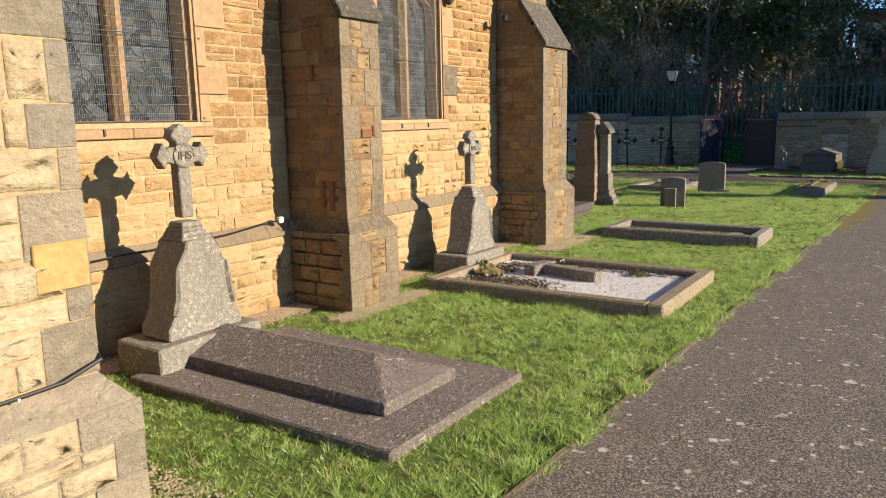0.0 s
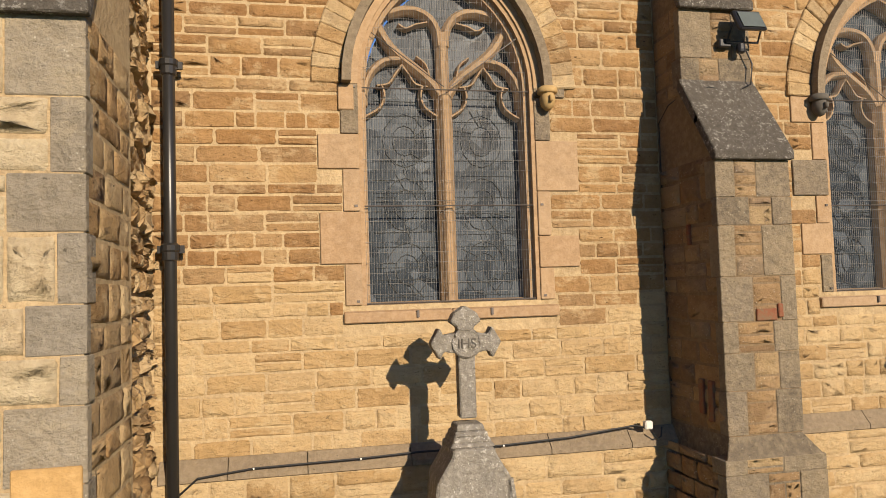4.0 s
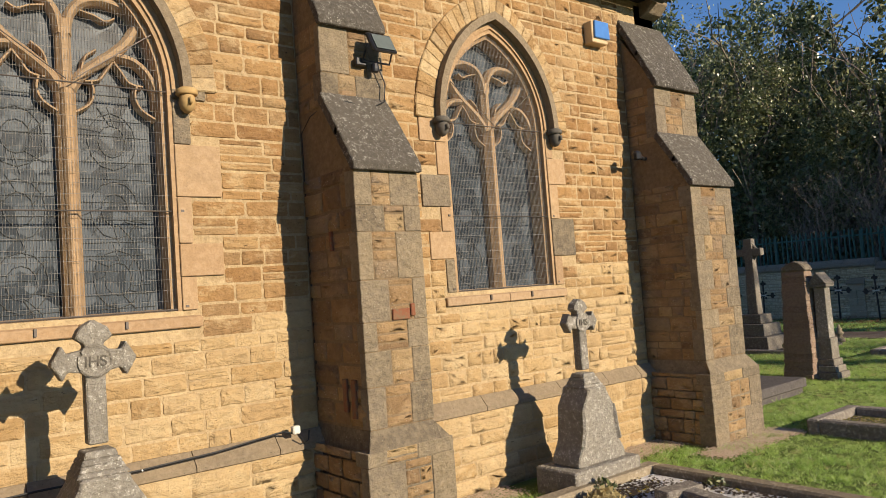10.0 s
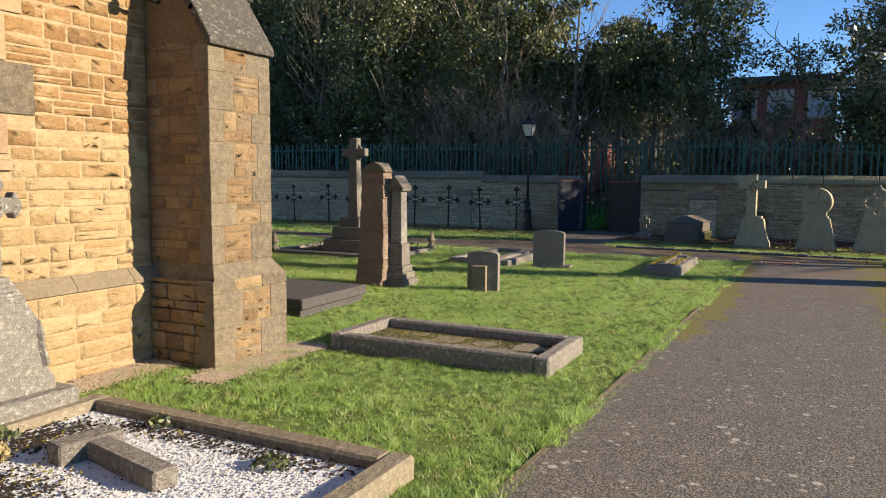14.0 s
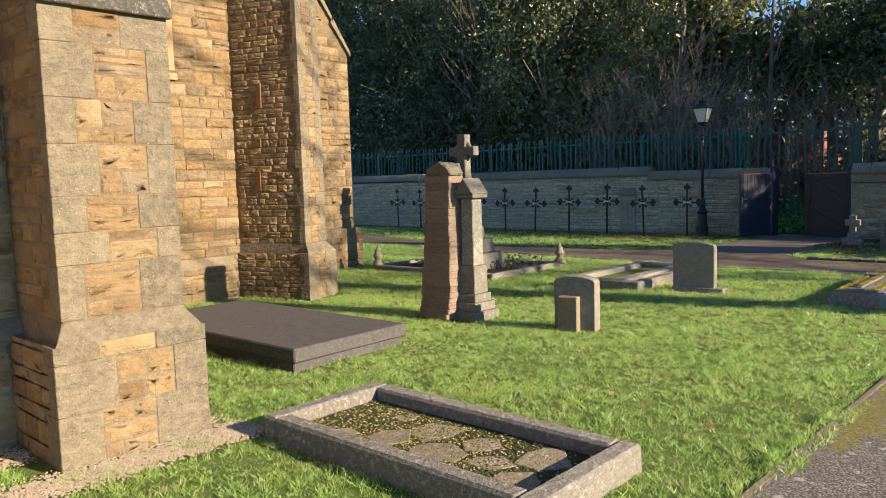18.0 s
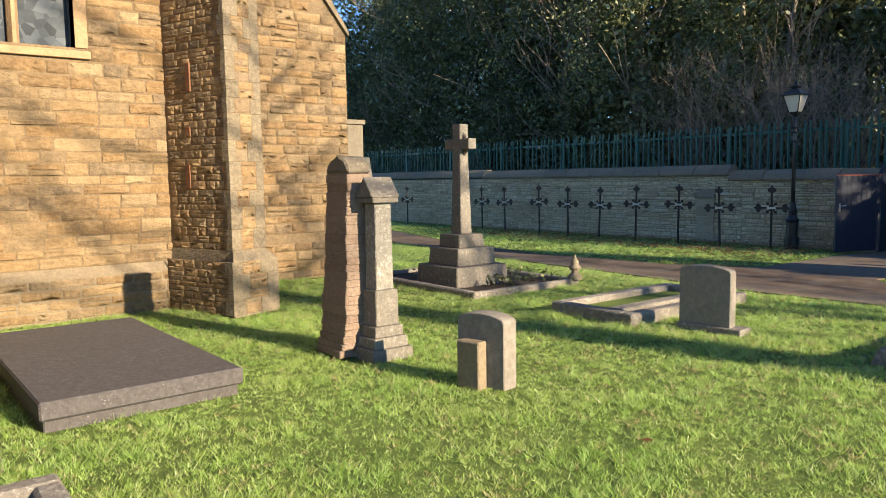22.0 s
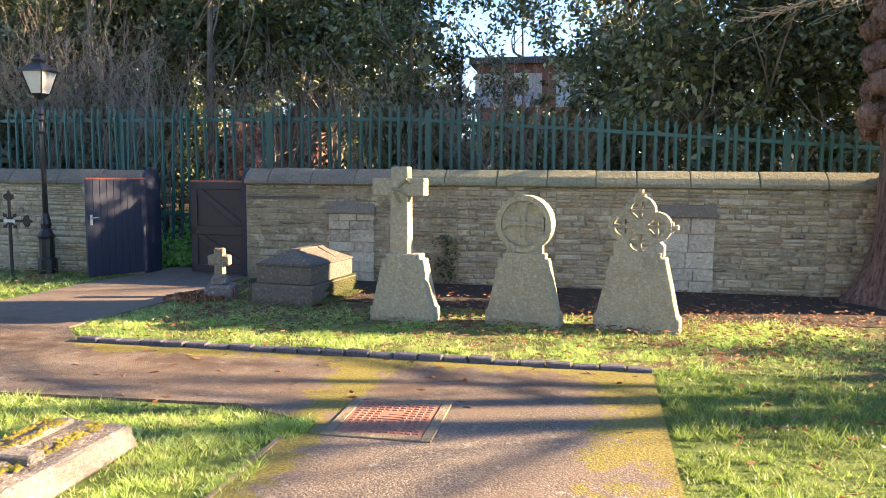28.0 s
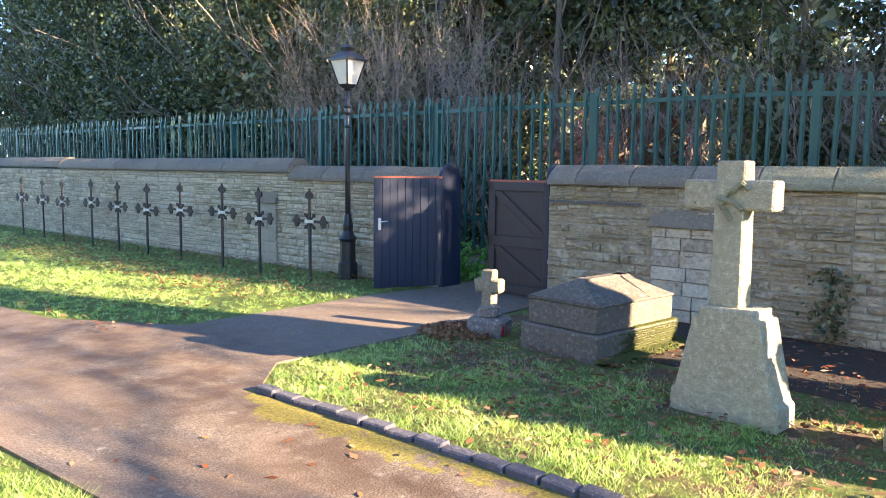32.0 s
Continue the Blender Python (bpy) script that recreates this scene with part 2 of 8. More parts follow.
M_granite = stone_mat("dark weathered monument stone", [(0.14, 0.122, 0.10), (0.21, 0.185, 0.15)], lichen=(0.42, 0.39, 0.33), amount=0.55, rnd="object", grain=2, strata=0.3, bump=0.6)
M_headstone = stone_mat("smooth brown-grey headstone", [(0.19, 0.165, 0.135), (0.25, 0.22, 0.18)], rnd="object", grain=1.4, strata=0.3, bump=0.3, stain=0.5, pits=0.4)
M_tomb = stone_mat("dark brown tomb stone", [(0.108, 0.092, 0.072), (0.162, 0.137, 0.108)], lichen=(0.36, 0.33, 0.22), amount=0.5, rnd="object", grain=2, strata=0.3, bump=0.7)
M_wallstone = stone_mat("grey-cream boundary rubble", [(0.23, 0.175, 0.115), (0.40, 0.335, 0.225), (0.58, 0.505, 0.36), (0.50, 0.43, 0.305), (0.33, 0.25, 0.16), (0.67, 0.60, 0.44)], rnd="island", grain=1.3, bump=1.0, smear=(0.60, 0.53, 0.38))
M_wallwarm = stone_mat("yellow-brown boundary rubble", [(0.23, 0.18, 0.11), (0.42, 0.35, 0.225), (0.56, 0.48, 0.325), (0.44, 0.37, 0.235), (0.26, 0.195, 0.115), (0.64, 0.55, 0.37), (0.15, 0.115, 0.07), (0.50, 0.40, 0.235)], rnd="island", grain=1.3, bump=1.0, smear=(0.62, 0.545, 0.385))
M_walljoint = stone_mat("grey mortar", [(0.25, 0.215, 0.155), (0.37, 0.32, 0.235)], grain=2, strata=0.3)
M_coping = stone_mat("brown-grey coping stone", [(0.15, 0.12, 0.085), (0.24, 0.195, 0.135), (0.19, 0.16, 0.12)], lichen=(0.38, 0.36, 0.27), amount=0.5, rnd="object", grain=1.5, bump=0.9)
M_greencope = stone_mat("green-stained coping stone", [(0.19, 0.175, 0.10), (0.27, 0.25, 0.15)], lichen=(0.38, 0.36, 0.23), amount=0.5, rnd="object", grain=1.5, bump=0.9)
M_marble = stone_mat("white marble chippings", [(0.52, 0.48, 0.44), (0.72, 0.70, 0.66), (0.80, 0.79, 0.77)], rnd="island", grain=3, strata=0.2, stain=0.1, bump=0.2)
M_gravel = stone_mat("tan pea gravel", [(0.33, 0.23, 0.14), (0.46, 0.34, 0.22), (0.56, 0.46, 0.34)], rnd="island", grain=3, strata=0.2, stain=0.1, bump=0.2)
M_earth = stone_mat("dark leaf mould", [(0.04, 0.030, 0.021), (0.075, 0.053, 0.036)], grain=3, strata=0.2, bump=1.0)
M_tile = stone_mat("dark clay roof tile", [(0.022, 0.019, 0.018), (0.036, 0.030, 0.028), (0.055, 0.045, 0.040)], rnd="island", lichen=(0.16, 0.15, 0.13), amount=0.1, grain=2, strata=0.2, bump=0.4)
M_brickdark = stone_mat("blue-grey edging brick", [(0.075, 0.075, 0.09), (0.12, 0.115, 0.13)], lichen=(0.30, 0.30, 0.25), amount=0.4, grain=3, strata=0.3, rnd="object")
M_brick = stone_mat("red brick", [(0.19, 0.065, 0.04), (0.26, 0.10, 0.065)], rnd="island", grain=2)


def plain(name, col, rough=0.5, metal=0.0, var=0.25, scale=14.0, bump=0.0, spec=0.4):
    n = Nodes(name)
    p = n.place()
    f = n.noise(p, scale, 5)
    c = n.mix(f, tuple(v * (1 - var) for v in col), tuple(min(1, v * (1 + var)) for v in col))
    if bump:
        n.bump(n.noise(p, scale * 4, 4), bump, 0.004)
    return n.done(c, rough, metal, spec)


M_iron = plain("black painted iron", (0.016, 0.016, 0.018), 0.38, 0.0)
M_gutter = plain("black gutter paint", (0.020, 0.019, 0.018), 0.32, 0.0)
M_rust = plain("rusty dark iron", (0.030, 0.024, 0.020), 0.7, 0.2, 0.5, 30)
M_navy = plain("dark navy door paint", (0.012, 0.017, 0.034), 0.42, 0.0, 0.25, 6)
M_umber = plain("dark brown gate timber", (0.030, 0.024, 0.024), 0.5, 0.0, 0.3, 5)
M_rimred = plain("faded red rim", (0.35, 0.09, 0.05), 0.7)
M_green = plain("green palisade paint", (0.012, 0.080, 0.066), 0.42, 0.0, 0.35, 3)
M_lead = plain("grey lead sheet", (0.075, 0.074, 0.072), 0.75, 0.1, 0.4, 8)
M_wire = plain("galvanised guard wire", (0.26, 0.25, 0.235), 0.6, 0.4, 0.2, 40)
M_tin = plain("rusted wire netting", (0.10, 0.085, 0.075), 0.6, 0.6)
M_steel = plain("bright steel", (0.55, 0.55, 0.55), 0.3, 1.0, 0.1)
M_cable = plain("black cable", (0.012, 0.012, 0.012), 0.5)
M_white = plain("white plastic", (0.72, 0.70, 0.64), 0.5)
M_blue = plain("blue alarm cover", (0.05, 0.16, 0.42), 0.35)
M_creambox = plain("cream alarm case", (0.50, 0.36, 0.20), 0.5)
M_cover = plain("rust-red cast manhole lid", (0.31, 0.15, 0.10), 0.75, 0.2, 0.4, 9, 0.3)
M_tan = stone_mat("orange-buff replaced stone", [(0.40, 0.235, 0.085), (0.47, 0.30, 0.12)], rnd="object", grain=1.5, strata=0.6, bump=0.4, stain=0.15, pits=0.3)
M_red = plain("red votive glass", (0.45, 0.02, 0.02), 0.3)


def make_rust():
    n = Nodes("rust-red stain")
    p = n.place()
    f = n.math('ADD', n.math('MULTIPLY', n.noise(p, 16, 6, 0.75), 0.7), n.math('MULTIPLY', n.noise(p, 70, 3), 0.3))
    return n.done(n.ramp(f, (0.42, (0.15, 0.10, 0.058)), (0.54, (0.19, 0.075, 0.04)), (0.68, (0.15, 0.045, 0.025))), 0.9, 0, 0.2)


M_rustmark = make_rust()
M_carved = plain("ochre carved stone", (0.36, 0.24, 0.10), 0.85, 0, 0.3, 20, 0.2)
M_darkcarve = plain("black crusted carved stone", (0.09, 0.08, 0.065), 0.9, 0, 0.4, 20, 0.3)
M_label = plain("pale label plate", (0.55, 0.53, 0.47), 0.6)
M_houseglass = plain("house window", (0.30, 0.36, 0.40), 0.15)
M_render = plain("pale render", (0.40, 0.37, 0.31), 0.8)
M_roofdark = plain("dark house roof", (0.06, 0.055, 0.05), 0.8)
M_lampglass = plain("frosted lantern glass", (0.62, 0.56, 0.46), 0.35, 0, 0.1)


def make_glass():
    n = Nodes("leaded church glass")
    p = n.place()
    pieces = n.t.nodes.new("ShaderNodeTexVoronoi")
    pieces.inputs["Scale"].default_value = 9.0
    n.link(p, pieces.inputs["Vector"])
    tone = n.ramp(pieces.outputs["Color"], (0.1, (0.018, 0.024, 0.031)), (0.5, (0.042, 0.053, 0.064)), (0.9, (0.085, 0.10, 0.115)))
    n.bump(n.noise(p, 8, 3), 0.14, 0.02)
    return n.done(tone, 0.34, 0.0, 0.05)


M_glass = make_glass()
M_came = plain("lead came", (0.07, 0.078, 0.082), 0.6, 0.2, 0.2, 30)


def make_tarmac():
    n = Nodes("worn tarmac")
    p = n.place()
    agg = n.t.nodes.new("ShaderNodeTexVoronoi")
    agg.inputs["Scale"].default_value = 75.0
    n.link(p, agg.inputs["Vector"])
    dist = agg.outputs["Distance"]
    big = n.noise(p, 0.7, 5)
    mid = n.noise(p, 5, 5)
    # single stones, some pale, in a dark binder
    stones = n.ramp(agg.outputs["Color"], (0.15, (0.11, 0.094, 0.075)), (0.55, (0.22, 0.188, 0.15)), (0.78, (0.29, 0.245, 0.19)), (0.92, (0.36, 0.315, 0.255)))
    col = n.mix(n.ramp(dist, (0.35, (0, 0, 0)), (0.75, (1, 1, 1))), stones, (0.052, 0.044, 0.036))
    col = n.mix(n.math('MULTIPLY', big, 0.45), col, (0.18, 0.15, 0.115))
    col = n.mix(n.math('MULTIPLY', n.ramp(n.noise(p, 2.4, 6, 0.7), (0.5, (0, 0, 0)), (0.68, (1, 1, 1))), 0.35), col, (0.085, 0.075, 0.07))
    xyz = n.t.nodes.new("ShaderNodeSeparateXYZ")
    n.link(p, xyz.inputs[0])
    x, y = xyz.outputs[0], xyz.outputs[1]
    # pale chips lying in it, worn away towards the gate
    worn = n.ramp(n.math('MULTIPLY', x, 0.05), (0.25, (1, 1, 1)), (0.65, (0.45, 0.45, 0.45)))
    for sc, r0 in ((13.0, 0.20), (6.0, 0.17), (2.6, 0.10)):
        spots = n.ramp(n.math('ADD', n.voronoi(p, sc), n.math('MULTIPLY', n.noise(p, 60, 2), 0.10)), (r0, (1, 1, 1)), (r0 * 1.5, (0, 0, 0)))
        some = n.mix(1.0, spots, n.ramp(mid, (0.50, (0, 0, 0)), (0.56, (1, 1, 1))), 'MULTIPLY')
        col = n.mix(n.mix(1.0, some, worn, 'MULTIPLY'), col, (0.46, 0.42, 0.36))
    # browner, leaf-stained surface towards the gate
    warm = n.ramp(n.math('MULTIPLY', n.math('SUBTRACT', x, 12.0), 0.1), (0.0, (0, 0, 0)), (0.8, (1, 1, 1)))
    col = n.mix(n.math('MULTIPLY', n.mix(1.0, warm, n.ramp(n.noise(p, 1.1, 5), (0.35, (0.3, 0.3, 0.3)), (0.65, (1, 1, 1))), 'MULTIPLY'), 0.72), col, (0.16, 0.108, 0.068))

    # broken dark brown patches in front of the brick kerb
    rim = n.ramp(n.math('MULTIPLY', n.math('ABSOLUTE', n.math('SUBTRACT', x, 21.3)), 0.6), (0.2, (1, 1, 1)), (0.98, (0, 0, 0)))
    rim = n.mix(1.0, rim, n.ramp(n.noise(p, 1.8, 6, 0.7), (0.36, (0, 0, 0)), (0.58, (1, 1, 1))), 'MULTIPLY')
    col = n.mix(n.math('MULTIPLY', rim, 0.88), col, (0.066, 0.038, 0.022))

    # moss along the path's edges at its shaded end
    def band(v, at, wide):
        return n.ramp(n.math('ABSOLUTE', n.math('SUBTRACT', v, at)), (0.0, (1, 1, 1)), (wide, (0, 0, 0)))
    far = n.ramp(n.math('MULTIPLY', n.math('SUBTRACT', x, 10.5), 0.25), (0.0, (0, 0, 0)), (0.7, (1, 1, 1)))
    past = n.ramp(n.math('SUBTRACT', y, -4.0), (0.1, (1, 1, 1)), (0.3, (0, 0, 0)))
    sides = n.mix(1.0, n.mix(1.0, n.mix(1.0, band(y, -4.20, 0.42), band(y, -6.52, 0.75), 'ADD'), far, 'MULTIPLY'), past, 'MULTIPLY')
    kerb = n.mix(1.0, band(x, 21.44, 0.42), n.ramp(n.math('MULTIPLY', n.math('ADD', y, 7.0), 0.1), (0.55, (1, 1, 1)), (0.62, (0, 0, 0))), 'MULTIPLY')
    broken = n.ramp(n.noise(p, 1.3, 6, 0.72), (0.34, (0.45, 0.45, 0.45)), (0.52, (1, 1, 1)))
    where = n.mix(1.0, n.mix(1.0, n.mix(1.0, sides, kerb, 'ADD'), broken, 'MULTIPLY'), n.math('MULTIPLY', n.mix(1.0, far, n.ramp(n.noise(p, 0.9, 3), (0.56, (0, 0, 0)), (0.74, (1, 1, 1))), 'MULTIPLY'), 0.05), 'ADD')
    grain = n.math('ADD', n.math('MULTIPLY', n.ramp(n.noise(p, 2.6, 8, 0.78), (0.33, (0, 0, 0)), (0.67, (1, 1, 1))), 0.75), n.math('MULTIPLY', n.noise(p, 55, 4, 0.75), 0.22))
    mask = n.ramp(n.math('ADD', where, grain), (0.90, (0, 0, 0)), (1.22, (1, 1, 1)))
    mask = n.mix(1.0, mask, n.ramp(where, (0.02, (0, 0, 0)), (0.25, (1, 1, 1))), 'MULTIPLY')
    col = n.mix(n.math('MULTIPLY', mask, 0.78), col, n.ramp(n.noise(p, 42, 6, 0.75), (0.36, (0.055, 0.048, 0.010)), (0.50, (0.17, 0.145, 0.016)), (0.66, (0.32, 0.255, 0.028))))
    n.bump(n.math('ADD', n.math('MULTIPLY', dist, -1.0), n.math('MULTIPLY', mid, 0.8)), 0.45, 0.006)
    return n.done(col, n.ramp(mid, (0.3, (0.62,) * 3), (0.7, (0.85,) * 3)), 0.0, 0.4)


M_tarmac = make_tarmac()


def make_ground():
    n = Nodes("turf soil")
    p = n.place()
    col = n.ramp(n.noise(p, 2.2, 6), (0.3, (0.075, 0.11, 0.022)), (0.55, (0.13, 0.18, 0.038)), (0.8, (0.19, 0.195, 0.065)))
    col = n.mix(0.35, col, n.ramp(n.noise(p, 45, 5), (0.3, (0.02, 0.03, 0.008)), (0.7, (0.13, 0.17, 0.05))))
    n.bump(n.noise(p, 30, 5), 0.8, 0.03)
    return n.done(col, 0.95, 0, 0.2)


M_ground = make_ground()


def make_litter():
    n = Nodes("leaf litter and thin turf")
    p = n.place()
    col = n.ramp(n.noise(p, 34, 6, 0.75), (0.3, (0.045, 0.028, 0.018)), (0.5, (0.115, 0.07, 0.042)), (0.68, (0.22, 0.15, 0.095)))
    turf = n.ramp(n.noise(p, 30, 5), (0.3, (0.05, 0.075, 0.018)), (0.7, (0.16, 0.21, 0.05)))
    col = n.mix(n.ramp(n.noise(p, 1.6, 6, 0.7), (0.40, (0, 0, 0)), (0.56, (1, 1, 1))), col, turf)
    n.bump(n.noise(p, 30, 6, 0.7), 1.0, 0.03)
    return n.done(col, 0.95, 0, 0.2)


M_litter = make_litter()


def leafy(name, tones, rough=0.5, through=0.35, spec=0.4, tufts=False):
    """Thin leaves: reflect and let some light through."""
    n = Nodes(name)
    col = n.ramp(n.island(), *[(i / max(1, len(tones) - 1), c) for i, c in enumerate(tones)])
    if tufts:
        # darker and paler tufts and patches
        p = n.place()
        col = n.mix(1.0, col, n.ramp(n.noise(p, 9, 4, 0.6), (0.36, (0.55, 0.60, 0.5)), (0.52, (0.95, 0.95, 0.95)), (0.68, (1, 1, 1))), 'MULTIPLY')
        col = n.mix(1.0, col, n.ramp(n.noise(p, 0.9, 4, 0.6), (0.38, (0.80, 0.92, 0.8)), (0.6, (1, 1, 1))), 'MULTIPLY')
    n.done(col, rough, 0, spec)
    tr = n.t.nodes.new("ShaderNodeBsdfTranslucent")
    n.link(n.mix(0.35, col, tuple(c * 1.3 for c in tones[len(tones) // 2])), tr.inputs[0])
    mx = n.t.nodes.new("ShaderNodeMixShader")
    mx.inputs[0].default_value = through
    out = n.t.nodes["Material Output"]
    n.link(n.b.outputs[0], mx.inputs[1])
    n.link(tr.outputs[0], mx.inputs[2])
    n.link(mx.outputs[0], out.inputs[0])
    return n.mat


M_grass = leafy("grass blades", [(0.20, 0.30, 0.062), (0.33, 0.475, 0.105), (0.45, 0.60, 0.16), (0.57, 0.69, 0.25), (0.70, 0.67, 0.40)], 0.36, 0.5, 0.5, True)


# grass in darker tones, for the verge south of the path
M_verge = leafy("darker verge grass", [(0.085, 0.135, 0.03), (0.15, 0.235, 0.05), (0.23, 0.33, 0.075), (0.31, 0.39, 0.115), (0.46, 0.43, 0.23)], 0.38, 0.5, 0.45, True)
M_straw = leafy("straw-coloured dead grass", [(0.34, 0.27, 0.12), (0.48, 0.40, 0.21), (0.55, 0.48, 0.28)], 0.6, 0.4, 0.3)
M_leaf = leafy("evergreen leaves", [(0.022, 0.034, 0.015), (0.045, 0.066, 0.025), (0.095, 0.125, 0.046), (0.22, 0.23, 0.11)], 0.36, 0.18, 0.55)
# olive leaves; tones raised to stand in for sunlit crowns
M_leafy = leafy("olive leaves with sun in the tone", [(0.035, 0.050, 0.020), (0.075, 0.098, 0.036), (0.145, 0.16, 0.06), (0.28, 0.27, 0.13)], 0.38, 0.22, 0.5)
M_fallen = leafy("fallen brown leaves", [(0.10, 0.032, 0.014), (0.19, 0.07, 0.03), (0.27, 0.125, 0.06), (0.34, 0.21, 0.12)], 0.7, 0.2, 0.2)
M_copper = leafy("russet leaves", [(0.30, 0.10, 0.06), (0.48, 0.20, 0.13), (0.60, 0.32, 0.22)], 0.5, 0.35, 0.4)
M_ivy = leafy("ground ivy", [(0.08, 0.22, 0.035), (0.13, 0.34, 0.06), (0.20, 0.42, 0.10)], 0.4, 0.35, 0.4)
M_moss = stone_mat("yellow moss cushions", [(0.20, 0.17, 0.02), (0.34, 0.27, 0.04)], grain=5, strata=0.2, stain=0.1)
M_mossdark = stone_mat("dark green moss", [(0.055, 0.065, 0.014), (0.10, 0.11, 0.022)], grain=5, strata=0.2, stain=0.1)
M_primrose = plain("pale yellow petals", (0.62, 0.58, 0.28), 0.6)


def make_bark():
    n = Nodes("red-brown fibrous bark")
    p = n.place()
    fibre = n.noise(p, 3.2, 7, 0.7, (5, 5, 0.5))
    fine = n.noise(p, 22, 5, 0.7, (1.6, 1.6, 0.5))
    col = n.ramp(n.math('ADD', n.math('MULTIPLY', fibre, 0.7), n.math('MULTIPLY', fine, 0.3)), (0.36, (0.06, 0.033, 0.025)), (0.45, (0.20, 0.115, 0.082)), (0.55, (0.33, 0.205, 0.15)), (0.68, (0.47, 0.35, 0.275)))
    col = n.mix(n.math('MULTIPLY', n.ramp(n.noise(p, 1.6, 4), (0.45, (0, 0, 0)), (0.7, (1, 1, 1))), 0.4), col, (0.17, 0.145, 0.115))
    n.bump(n.math('ADD', n.math('MULTIPLY', fibre, 1.6), n.math('MULTIPLY', fine, 0.5)), 1.0, 0.08)
    return n.done(col, 0.9, 0, 0.2)


M_bark = make_bark()
M_twig = plain("grey-brown twigs", (0.25, 0.185, 0.145), 0.75, 0, 0.35, 10)
M_paletwig = plain("grey-tan branches", (0.34, 0.28, 0.19), 0.75, 0, 0.3, 8)
M_trunk = stone_mat("grey tree bark", [(0.13, 0.105, 0.08), (0.20, 0.165, 0.12)], grain=2, strata=0.15)


# ---------- mesh helpers ----------
def box(bm, x0, x1, y0, y1, z0, z1):
    v = [bm.verts.new((x, y, z)) for x in (x0, x1) for y in (y0, y1) for z in (z0, z1)]
    for f in ((0, 1, 3, 2), (4, 6, 7, 5), (0, 4, 5, 1), (2, 3, 7, 6), (0, 2, 6, 4), (1, 5, 7, 3)):
        bm.faces.new([v[i] for i in f])
    return v


def cbox(bm, cx, cy, cz, sx, sy, sz):
    return box(bm, cx - sx / 2, cx + sx / 2, cy - sy / 2, cy + sy / 2, cz - sz / 2, cz + sz / 2)


def prism(bm, poly, axis, a0, a1):
    """A polygon drawn across one axis, drawn out along it. axis x: (y, z) points; y: (x, z); z: (x, y)."""
    def at(p, a):
        return {"x": (a, p[0], p[1]), "y": (p[0], a, p[1]), "z": (p[0], p[1], a)}[axis]
    lo = [bm.verts.new(at(p, a0)) for p in poly]
    hi = [bm.verts.new(at(p, a1)) for p in poly]
    k = len(poly)
    bm.faces.new(lo)
    bm.faces.new(hi[::-1])
    for i in range(k):
        bm.faces.new((lo[i], hi[i], hi[(i + 1) % k], lo[(i + 1) % k]))


def frustum(bm, cx, cy, z0, z1, w0, d0, w1, d1):
    lo = [bm.verts.new((cx + sx * w0 / 2, cy + sy * d0 / 2, z0)) for sx, sy in ((-1, -1), (1, -1), (1, 1), (-1, 1))]
    hi = [bm.verts.new((cx + sx * w1 / 2, cy + sy * d1 / 2, z1)) for sx, sy in ((-1, -1), (1, -1), (1, 1), (-1, 1))]
    bm.faces.new(lo[::-1])
    bm.faces.new(hi)
    for i in range(4):
        bm.faces.new((lo[i], lo[(i + 1) % 4], hi[(i + 1) % 4], hi[i]))


def lathe(bm, cx, cy, profile, seg=14):
    """Rings of (radius, height) turned round an upright axis."""
    rings = [[bm.verts.new((cx + r * math.cos(2 * math.pi * i / seg), cy + r * math.sin(2 * math.pi * i / seg), z)) for i in range(seg)] for r, z in profile]
    for a, b in zip(rings, rings[1:]):
        for i in range(seg):
            bm.faces.new((a[i], a[(i + 1) % seg], b[(i + 1) % seg], b[i]))
    bm.faces.new(rings[0][::-1])
    bm.faces.new(rings[-1])


def tube(bm, pts, radii, seg=6):
    """A round bar along points."""
    pts = [Vector(p) for p in pts]
    if isinstance(radii, (int, float)):
        radii = [radii] * len(pts)
    rings = []
    for i, p in enumerate(pts):
        d = (pts[min(i + 1, len(pts) - 1)] - pts[max(i - 1, 0)]).normalized()
        u = d.orthogonal().normalized()
        if abs(d.z) < 0.95:
            u = d.cross(Vector((0, 0, 1))).normalized()
        w = d.cross(u)
        rings.append([bm.verts.new(p + radii[i] * (math.cos(2 * math.pi * k / seg) * u + math.sin(2 * math.pi * k / seg) * w)) for k in range(seg)])
    for a, b in zip(rings, rings[1:]):
        for k in range(seg):
            bm.faces.new((a[k], a[(k + 1) % seg], b[(k + 1) % seg], b[k]))
    bm.faces.new(rings[0][::-1])
    bm.faces.new(rings[-1])


def finish(bm, mat, name, bevel=0.0, smooth=False, rough=0.0, seed=0):
    bmesh.ops.recalc_face_normals(bm, faces=bm.faces[:])
    if bevel:
        bmesh.ops.bevel(bm, geom=bm.edges[:], offset=bevel, segments=1, affect='EDGES', clamp_overlap=True)
    if rough:
        for v in bm.verts:
            v.co += Vector(noise.noise_vector(v.co * 7 + Vector((seed, seed, 0)))) * rough
    me = bpy.data.meshes.new(name)
    bm.to_mesh(me)
    bm.free()
    if smooth:
        for f in me.polygons:
            f.use_smooth = True
    me.materials.append(mat)
    return me


def part(name, bm, mat, parent, label="", bevel=0.0, smooth=False, rough=0.0, kind=""):
    ob = new(name, finish(bm, mat, name, bevel, smooth, rough))
    ob.parent = parent
    return tagged(ob, label, kind=kind)


